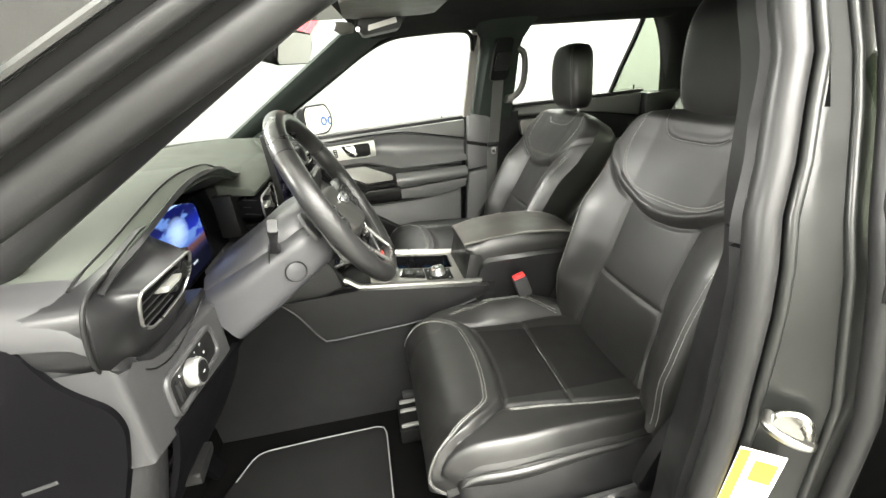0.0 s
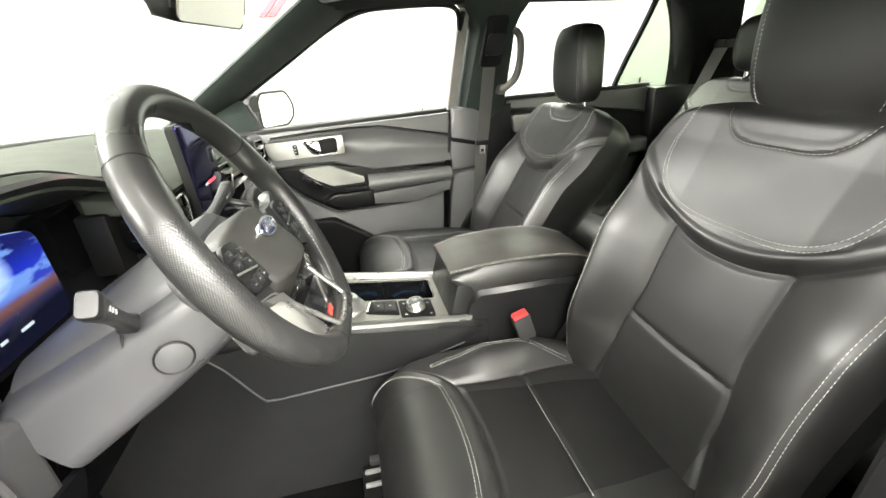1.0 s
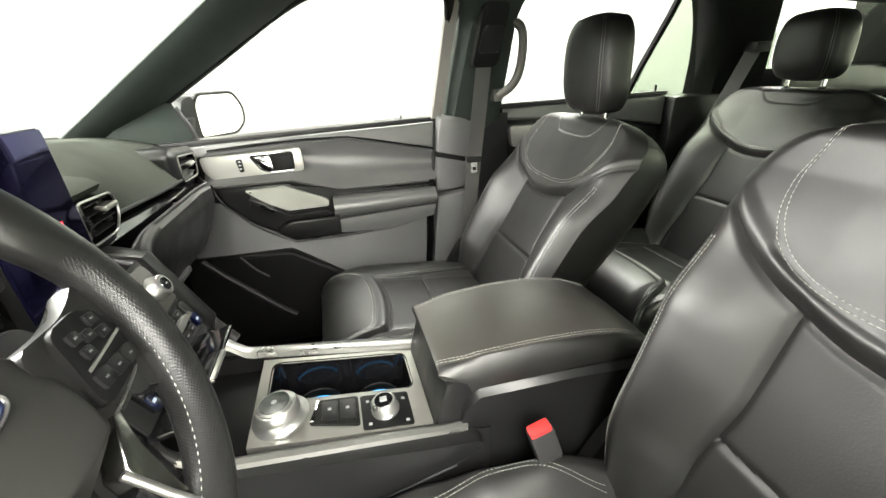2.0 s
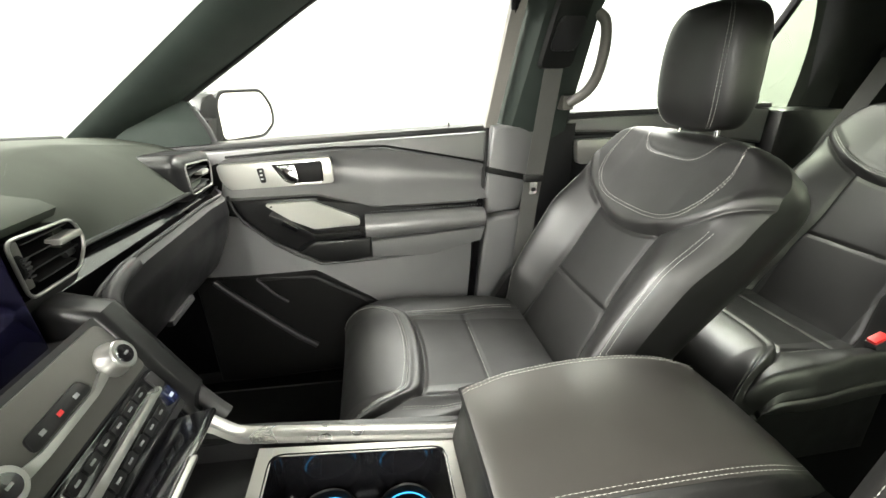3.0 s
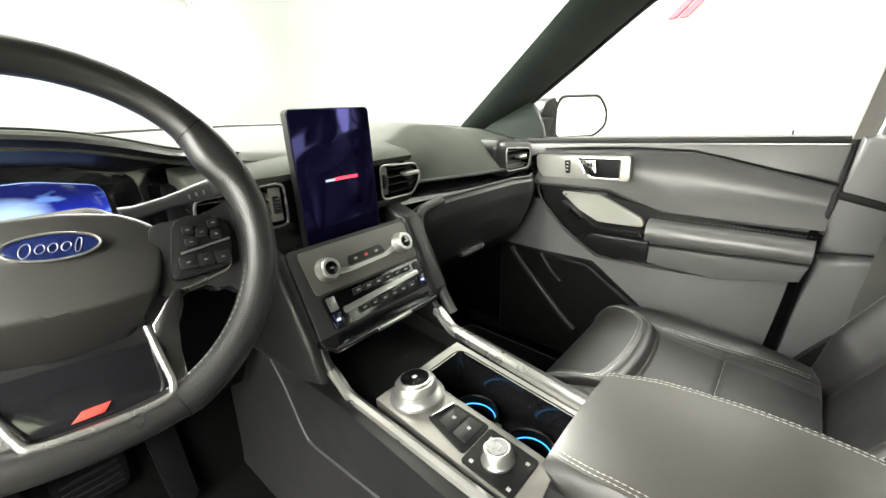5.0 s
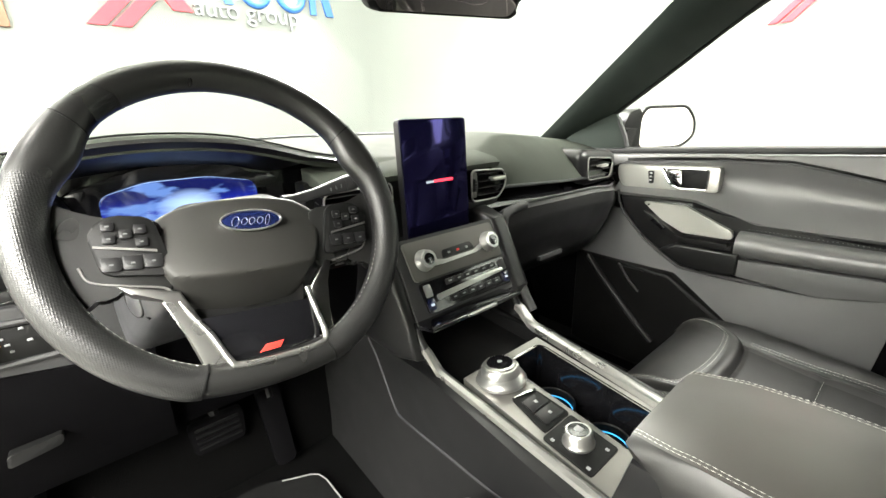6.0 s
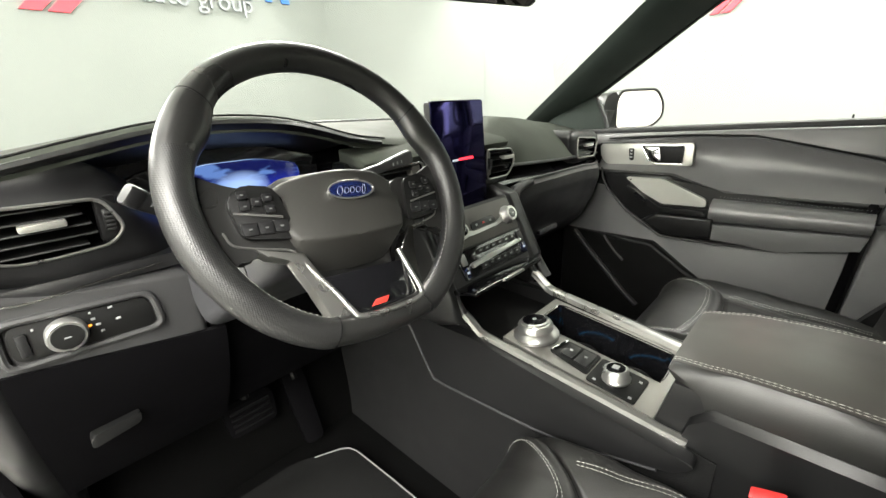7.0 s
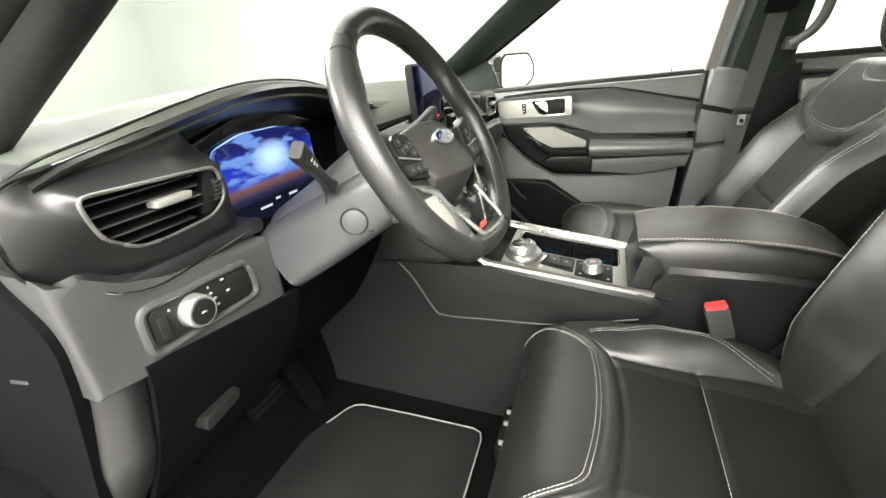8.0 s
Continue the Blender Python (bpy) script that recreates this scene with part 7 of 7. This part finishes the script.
# handle plate
plate = part("handle_plate", slab([(0.018, 1.090), (0.292, 1.101), (0.294, 1.036), (0.070, 1.024), (0.038, 1.030), (0.022, 1.055)], 0.728, 0.755, 0.003, 2, 0.008), SILVER_PLATE, door, "brushed silver handle plate")
part("handle_well", slab([(0.150, 1.0895), (0.266, 1.0915), (0.266, 1.042), (0.200, 1.040), (0.180, 1.048)], 0.7262, 0.735, 0.002, 2, 0.006), PLASTIC_DARK, plate)
part("handle_frame", tube([bow(Vector((x, 0.7255, z))) for x, z in rounded([(0.148, 1.091), (0.268, 1.093), (0.268, 1.040), (0.198, 1.038), (0.176, 1.047)], 0.008)], 0.0022, 8, closed=True), CHROME, plate)
part("door_handle", slab([(0.160, 1.087), (0.205, 1.088), (0.212, 1.048), (0.200, 1.043), (0.186, 1.050)], 0.716, 0.727, 0.003, 2, 0.006), CHROME, plate, "chrome door handle")
part("lock_switch", slab([(0.112, 1.080), (0.128, 1.081), (0.130, 1.045), (0.118, 1.044)], 0.7245, 0.729, 0.0015, 2, 0.003), PLASTIC, plate)
for z in (1.052, 1.062, 1.072):
    part("switch_icon", slab([(0.1185, z), (0.1245, z), (0.1245, z + 0.004), (0.1185, z + 0.004)], 0.7238, 0.7246, 0), ICON, plate)

# armrest
part("armrest_base", slab([(0.045, 1.004), (0.25, 1.008), (0.389, 0.964), (0.692, 0.965), (0.678, 0.862), (0.525, 0.829), (0.238, 0.822), (0.129, 0.889), (0.062, 0.954)], 0.706, 0.775, 0.012, 3), PLASTIC, door, "black moulded door armrest")
part("rim_line", tube([bow(Vector((x, 0.7045, z))) for x, z in ((0.038, 1.02), (0.045, 0.985), (0.064, 0.950), (0.130, 0.886), (0.180, 0.852), (0.238, 0.821), (0.38, 0.822), (0.525, 0.829), (0.60, 0.842), (0.675, 0.861))], 0.0035, 8), PLASTIC_GREY, door)
spk = part("speaker_plate", slab([(0.122, 0.996), (0.234, 0.999), (0.351, 0.948), (0.352, 0.928), (0.235, 0.925), (0.177, 0.953)], 0.694, 0.712, 0.003, 2, 0.008), SPEAKER, door, "silver perforated speaker plate")
part("speaker_dot", slab([(0.136, 0.988), (0.141, 0.988), (0.141, 0.992), (0.136, 0.992)], 0.693, 0.695, 0), PLASTIC_DARK, spk)
part("switch_ledge", slab([(0.135, 0.975), (0.165, 0.962), (0.235, 0.915), (0.36, 0.918), (0.36, 0.905), (0.232, 0.900), (0.135, 0.955)], 0.672, 0.720, 0.004), PLASTIC, door)
part("window_switch", slab([(0.160, 0.952), (0.195, 0.930), (0.200, 0.938), (0.168, 0.960)], 0.664, 0.676, 0.002), GLOSS, door)
part("pull_well", slab([(0.235, 0.917), (0.350, 0.921), (0.350, 0.905), (0.240, 0.902)], 0.671, 0.69, 0.001), PLASTIC_DARK, door)


def arm_pad(u, v):
    x = lerp(0.365, 0.688, u)
    q = v * math.pi
    top, bot = 0.953, linear([(0.365, 0.886), (0.69, 0.902)], x)
    mid, half = (top + bot) / 2, (top - bot) / 2
    return bow(Vector((x, 0.722 - 0.055 * math.sin(q) ** 0.55, mid + half * math.cos(q))))


part("arm_pad", sheet(arm_pad, 40, 18), DOOR_PAD, door, "black padded armrest")
bm = bmesh.new()
for z, y in ((0.960, 0.703), (0.897, 0.676)):
    stitches([bow(Vector((lerp(0.38, 0.685, k / 40), y, z + 0.012 * (k / 40) * (z < 0.9)))) for k in range(41)], bm, 0.005, 0.003, 0.0006)
tagged(part("stitching", bm, ICON_DIM, door), kind="stuff")
part("grip_bar", slab([(0.235, 0.898), (0.378, 0.902), (0.378, 0.845), (0.30, 0.838), (0.245, 0.842), (0.19, 0.872)], 0.668, 0.72, 0.008, 3), PLASTIC, door)
part("lower_strip", slab([(0.376, 0.886), (0.688, 0.901), (0.678, 0.864), (0.53, 0.833), (0.376, 0.842)], 0.676, 0.715, 0.006), DOOR_LOW, door)


def lower_panel(u, v):
    x = lerp(-0.08, 0.668, u)
    top = linear([(-0.08, 0.97), (0.04, 0.955), (0.13, 0.880), (0.24, 0.812), (0.52, 0.820), (0.67, 0.855)], x)
    return bow(Vector((x, 0.742 - 0.018 * math.sin(v * math.pi) - 0.012 * v, lerp(top, 0.47, v))))


part("lower_panel", sheet(lower_panel, 50, 14, 0.01), DOOR_LOW, door, "charcoal moulded lower door panel")
# pocket's black runs forward to paint the shadow on the door panel
pocket = part("map_pocket", slab([(-0.085, 0.80), (0.07, 0.798), (0.22, 0.795), (0.36, 0.705), (0.50, 0.60), (0.56, 0.48), (0.02, 0.47), (-0.085, 0.47)], 0.695, 0.735, 0.010, 3), PLASTIC_DARK, door, "black map pocket drawn on over the shaded panel")
part("pocket_mouth", slab([(0.075, 0.788), (0.215, 0.786), (0.345, 0.702), (0.47, 0.60), (0.20, 0.61), (0.155, 0.63)], 0.6938, 0.70, 0), PLASTIC_DARK, pocket)
part("pocket_lip", tube([bow(Vector(p)) for p in ((-0.035, 0.690, 0.795), (0.02, 0.686, 0.74), (0.10, 0.684, 0.665), (0.155, 0.684, 0.612), (0.20, 0.686, 0.575))], 0.009, 10), PLASTIC_GREY, pocket)
part("pocket_rib", tube([bow(Vector(p)) for p in ((0.07, 0.692, 0.795), (0.11, 0.692, 0.745), (0.14, 0.692, 0.72))], 0.004, 8), PLASTIC_GREY, pocket)
part("courtesy_lamp", box(0.185, 0.215, 0.735, 0.745, 0.565, 0.58, 0.002), SILVER, door)
part("window_pane", sheet(lambda u, v: (lerp(-0.16, 0.735, u), lerp(0.815, 0.645, v), lerp(1.125, 1.49, v)), 2, 2), GLASS, door).visible_shadow = False
part("door_gap_strip", tube([(0.704, 0.772, 0.46 + 0.0), (0.672, 0.745, 0.66), (0.694, 0.742, 0.90), (0.706, 0.765, 1.15), (0.716, 0.735, 1.25), (0.728, 0.66, 1.40), (0.735, 0.62, 1.47)], 0.008, 8), RUBBER, door, "black door seal")
part("frame_top", tube(smooth_line([(-0.177, 0.842, 1.16), (-0.02, 0.787, 1.25), (0.13, 0.735, 1.338), (0.30, 0.672, 1.438), (0.40, 0.632, 1.478), (0.50, 0.618, 1.488), (0.66, 0.612, 1.49), (0.712, 0.618, 1.472), (0.726, 0.64, 1.42)], 6), 0.008, 8), PLASTIC_DARK, door, "black window frame")
part("frame_trim", loft([[(x, y + 0.02, z), (x + 0.002, y, z), (x + w, y - 0.006, z), (x + w + 0.004, y + 0.02, z)] for x, y, w, z in ((lerp(0.697, 0.722, k / 10), 0.752 - 0.42 * (z - 1.16), lerp(0.030, 0.034, k / 10), z) for k, z in ((k, lerp(1.158, 1.480, k / 10)) for k in range(11)))]), FRAME_GREY, door, "pale grey window frame trim")
part("sail_panel", prism([(-0.27, 1.115), (0.0, 1.135), (0.012, 1.15), (-0.03, 1.235), (-0.075, 1.250)], "y", 0.785, 0.80, 0.004), PILLAR_TRIM, door, "mirror sail panel")
part("sail_edge", tube([(0.012, 0.788, 1.138), (0.004, 0.786, 1.17), (-0.02, 0.780, 1.225)], 0.007, 8), PLASTIC_GREY, door)

# outside mirror
mirror = thing("door_mirror", "black door mirror with a pale reflection outside the window", "mirror", (0.06, 0.95, 1.14))
shell = rounded([(0.0, 0.0), (0.145, 0.0), (0.188, 0.03), (0.188, 0.075), (0.155, 0.118), (0.02, 0.118), (0.0, 0.09)], 0.02, 5)
MO, MY, MZ = Vector((0.0, 0.885, 1.128)), Vector((0.545, 0.84, 0)).normalized(), Vector((0, 0, 1.06))
MX = MY.cross(MZ).normalized()


def mirror_block(pts, d0, d1, bevel=0.0, grow=1.0):
    bm = prism(pts, "z", d0, d1, bevel, 3)
    for v in bm.verts:
        y, z, d = v.co
        v.co = MO + MY * (0.094 + (y - 0.094) * grow) + MZ * (0.059 + (z - 0.059) * grow) + MX * d
    return bm


part("mirror_shell", mirror_block(shell, -0.085, 0.0, 0.025, 1.06), PAINT, mirror, "dark painted mirror shell")
part("mirror_cheek", mirror_block(rounded([(-0.052, 0.012), (-0.003, 0.0), (-0.003, 0.118), (-0.040, 0.108), (-0.056, 0.08)], 0.012, 4), -0.085, 0.008, 0.008), PLASTIC_DARK, mirror, "black inner cheek of the mirror housing")
part("mirror_rim", tube([MO + MY * (0.094 + (y - 0.094) * 1.02) + MZ * (0.059 + (z - 0.059) * 1.02) for y, z in shell], 0.005, 8, closed=True), PLASTIC_DARK, mirror)
part("mirror_glass", mirror_block(shell, 0.0, 0.002, 0.0, 0.97), MIRROR, mirror, "bright mirror glass")
part("mirror_foot", prism([(-0.08, 1.12), (-0.01, 1.125), (0.0, 1.19), (-0.05, 1.20)], "y", 0.81, 0.92, 0.01), PLASTIC_DARK, mirror)

# ---------------------------------------------------------------- rear door, passenger's side
rear = thing("rear_door_right", "closed black padded rear door with a silver handle plate", "door", (1.2, 0.76, 0.45))
part("shell", prism([(0.925, 0.46), (1.56, 0.60), (1.56, 1.205), (0.925, 1.19)], "y", 0.76, 0.84, 0.008), PLASTIC, rear)
part("sill_strip", prism([(0.925, 1.192), (1.57, 1.206), (1.57, 1.192), (0.925, 1.176)], "y", 0.748, 0.80, 0.004), PLASTIC_GREY, rear)
part("upper_pad", prism([(0.93, 1.176), (1.56, 1.19), (1.56, 1.09), (1.25, 1.135), (0.93, 1.14)], "y", 0.742, 0.77, 0.008), DOOR_PAD, rear)
part("middle_pad", prism([(0.93, 1.135), (1.25, 1.13), (1.56, 1.085), (1.56, 0.99), (0.93, 1.0)], "y", 0.755, 0.77, 0.006), PLASTIC, rear)
rp = part("handle_plate", prism(rounded([(0.955, 1.120), (1.18, 1.122), (1.18, 1.058), (0.965, 1.054)], 0.01), "y", 0.728, 0.756, 0.003), SILVER_PLATE, rear, "brushed silver handle plate")
part("handle_well", prism(rounded([(1.06, 1.112), (1.16, 1.114), (1.16, 1.066), (1.08, 1.064)], 0.006), "y", 0.7262, 0.735, 0.002), PLASTIC_DARK, rp)
part("armrest", prism([(0.94, 0.985), (1.56, 0.99), (1.56, 0.93), (0.94, 0.92)], "y", 0.695, 0.77, 0.018, 3), DOOR_PAD, rear, "black padded armrest")
part("lower_panel", prism([(0.94, 0.90), (1.55, 0.91), (1.5, 0.66), (1.35, 0.48), (0.94, 0.48)], "y", 0.725, 0.77, 0.012, 3), PLASTIC_GREY, rear)
part("window_pane", sheet(lambda u, v: (lerp(0.92, 1.44, u), lerp(0.775, 0.64, v), lerp(1.18, 1.49, v)), 1, 1), GLASS, rear).visible_shadow = False
part("divider_post", tube([(1.405, 0.765, 1.185), (1.425, 0.72, 1.30), (1.447, 0.665, 1.42), (1.46, 0.635, 1.495)], 0.011, 8), PLASTIC_DARK, rear, "black window divider")
part("quarter_pane", sheet(lambda u, v: (lerp(1.42 + 0.04 * v, 1.72 - 0.20 * v, u), lerp(0.78, 0.64, v), lerp(1.18, 1.49, v)), 1, 1), GLASS_TINT, rear, "greenish tinted quarter glass")
part("lock_pin", tube([(1.53, 0.765, 1.19), (1.53, 0.765, 1.225)], 0.004, 8), PLASTIC_DARK, rear)

# grab handle on the middle pillar
grab = thing("grab_handle", "grey moulded grab handle on the middle pillar", "grab handle", (0.92, 0.62, 1.3))
part("grip", tube(smooth_line([(0.880, 0.63, 1.415), (0.905, 0.612, 1.412), (0.925, 0.604, 1.392), (0.930, 0.604, 1.345), (0.926, 0.615, 1.285), (0.912, 0.632, 1.248), (0.885, 0.66, 1.222)], 6), 0.0125, 12), TAUPE, grab)
part("mount", box(0.875, 0.905, 0.63, 0.67, 1.41, 1.44, 0.006), TAUPE, grab)
part("mount", box(0.87, 0.90, 0.66, 0.71, 1.205, 1.24, 0.006), TAUPE, grab)

# ---------------------------------------------------------------- overhead things
rvm = thing("rear_view_mirror", "black framed rear view mirror hanging from the windscreen", "mirror", (0.15, -0.02, 1.42))
RO, RY = Vector((0.140, -0.040, 1.420)), Vector((0.17, 0.985, 0.05)).normalized()
RX = Vector((0.93, -0.161, -0.30)).normalized()
RZ = RX.cross(RY)
frame_pts = rounded([(-0.125, -0.030), (0.112, -0.034), (0.128, -0.018), (0.120, 0.034), (-0.118, 0.036), (-0.130, 0.018)], 0.016, 5)


def rvm_block(pts, d0, d1, bevel, grow=1.0):
    bm = prism(pts, "z", d0, d1, bevel, 3)
    for v in bm.verts:
        y, z, d = v.co
        v.co = RO + RY * y * grow + RZ * z * grow + RX * d
    return bm


part("casing", rvm_block(frame_pts, -0.035, 0.0, 0.012, 1.03), PLASTIC_DARK, rvm)
part("mirror_glass", rvm_block(frame_pts, 0.0, 0.002, 0.0, 0.95), MIRROR, rvm, "mirror glass")
part("stem", tube([RO + RX * -0.03, RO + Vector((-0.05, 0, 0.03)), RO + Vector((-0.07, 0, 0.07))], 0.014, 10), PLASTIC_DARK, rvm)

over = thing("overhead_console", "grey overhead lamp console with sun visor clip", "overhead console", (0.36, 0.0, 1.55))
part("body", prism(rounded([(0.25, -0.09), (0.50, -0.09), (0.50, 0.20), (0.25, 0.20)], 0.03), "z", 1.500, 1.575, 0.012, 3), TAUPE, over, "grey beige moulded body")
lamp = part("lamp_housing", prism(rounded([(0.283, 1.480), (0.298, 1.457), (0.405, 1.472), (0.414, 1.50), (0.30, 1.512)], 0.008), "y", 0.19, 0.275, 0.005, 2), PLASTIC_GREY, over)
part("reading_lamp", prism([(0.312, 1.468), (0.316, 1.482), (0.393, 1.498), (0.396, 1.485)], "y", 0.186, 0.195, 0.001), LABEL_WHITE, lamp, "frosted reading lamp")
part("visor_pivot", tube([(0.225, 0.12, 1.478), (0.245, 0.13, 1.472), (0.268, 0.15, 1.474)], [0.010, 0.016, 0.012], 14), TAUPE, over)
for x in (0.268, 0.285):
    part("pivot_band", tube([(x, 0.15, 1.470), (x + 0.002, 0.185, 1.477), (x + 0.004, 0.21, 1.487)], 0.006, 10), CHROME, over, "chrome pivot band")
for side in (-1, 1):
    v = thing("sun_visor", "black cloth sun visor folded against the roof lining", "sun visor", (0.36, side * 0.33, 1.53), "sun visors")
    part("visor_body", prism(rounded([(0.28, side * 0.14), (0.44, side * 0.14), (0.44, side * 0.50), (0.28, side * 0.50)], 0.02), "z", 1.515, 1.535, 0.008, 3), HEADLINER, v)
    part("visor_clip", box(0.30, 0.335, side * 0.115 - 0.012, side * 0.115 + 0.012, 1.505, 1.54, 0.004), SILVER, v, "pale visor clip")

# ---------------------------------------------------------------- floor things
mat = thing("driver_floor_mat", "black carpet floor mat with a pale bound edge", "floor mat", (0.0, -0.4, 0.45))
mat_pts = rounded([(-0.135, -0.240), (0.20, -0.232), (0.208, -0.32), (0.212, -0.66), (-0.10, -0.68), (-0.20, -0.60), (-0.19, -0.36)], 0.03, 5)
part("mat_face", prism(mat_pts, "z", 0.441, 0.463, 0.003), MAT_CLOTH, mat)
part("binding", tube([(0.2125, -0.62, 0.463), (0.2105, -0.45, 0.463), (0.206, -0.26, 0.463), (0.199, -0.240, 0.463), (0.18, -0.233, 0.463), (0.02, -0.236, 0.463), (-0.105, -0.241, 0.463), (-0.128, -0.248, 0.463), (-0.142, -0.263, 0.463), (-0.168, -0.32, 0.463)], 0.0019, 6), BINDING, mat, "pale grey bound edge")
mat2 = thing("passenger_floor_mat", "black carpet floor mat with a grey bound edge", "floor mat", (0.0, 0.42, 0.45))
mat2_pts = rounded([(-0.20, 0.22), (0.30, 0.20), (0.30, 0.66), (-0.20, 0.68)], 0.05, 5)
part("mat_face", prism(mat2_pts, "z", 0.441, 0.456, 0.003), MAT_CLOTH, mat2)
part("binding", tube([(x, y, 0.456) for x, y in mat2_pts], 0.003, 6, closed=True), PLASTIC_GREY, mat2)

pedal = thing("brake_pedal", "black rubber brake pedal with ribs", "pedal", (-0.23, -0.41, 0.6))
part("pad", prism(rounded([(-0.46, 0.585), (-0.362, 0.585), (-0.355, 0.645), (-0.465, 0.645)], 0.012), "x", -0.245, -0.225, 0.004, warp=lambda c: Vector((c.x - 0.35 * (c.z - 0.6), c.y, c.z))), SHADE_BLACK, pedal)
part("pedal_arm", tube([(-0.25, -0.41, 0.63), (-0.33, -0.41, 0.74), (-0.36, -0.41, 0.90)], 0.010, 8), PLASTIC_DARK, pedal)
for k in range(4):
    z = 0.597 + k * 0.012
    part("rib", box(-0.226 - 0.35 * (z - 0.6), -0.221 - 0.35 * (z - 0.6), -0.452, -0.368, z, z + 0.005, 0.001), PLASTIC_DARK, pedal)
gas = thing("accelerator_pedal", "tall black rubber accelerator pedal", "pedal", (-0.22, -0.29, 0.5))
part("pad", prism(rounded([(-0.315, 0.475), (-0.270, 0.475), (-0.265, 0.640), (-0.320, 0.640)], 0.01), "x", -0.215, -0.20, 0.004, warp=lambda c: Vector((c.x - 0.45 * (c.z - 0.475), c.y, c.z))), SHADE_BLACK, gas)
part("pedal_arm", tube([(-0.27, -0.29, 0.62), (-0.34, -0.29, 0.76)], 0.009, 8), PLASTIC_DARK, gas)

duct = thing("floor_duct", "black slotted floor air outlet under the seat", "air outlet", (0.28, -0.22, 0.46))
part("duct_body", box(0.243, 0.312, -0.290, -0.165, 0.44, 0.484, 0.006), PLASTIC_DARK, duct)
for y in (-0.273, -0.219, -0.186):
    part("duct_step", box(0.249, 0.306, y - 0.005, y + 0.005, 0.482, 0.491, 0.003), SILVER_DARK, duct)
part("duct_tab", box(0.262, 0.296, -0.170, -0.150, 0.46, 0.500, 0.004), PLASTIC_GREY, duct)
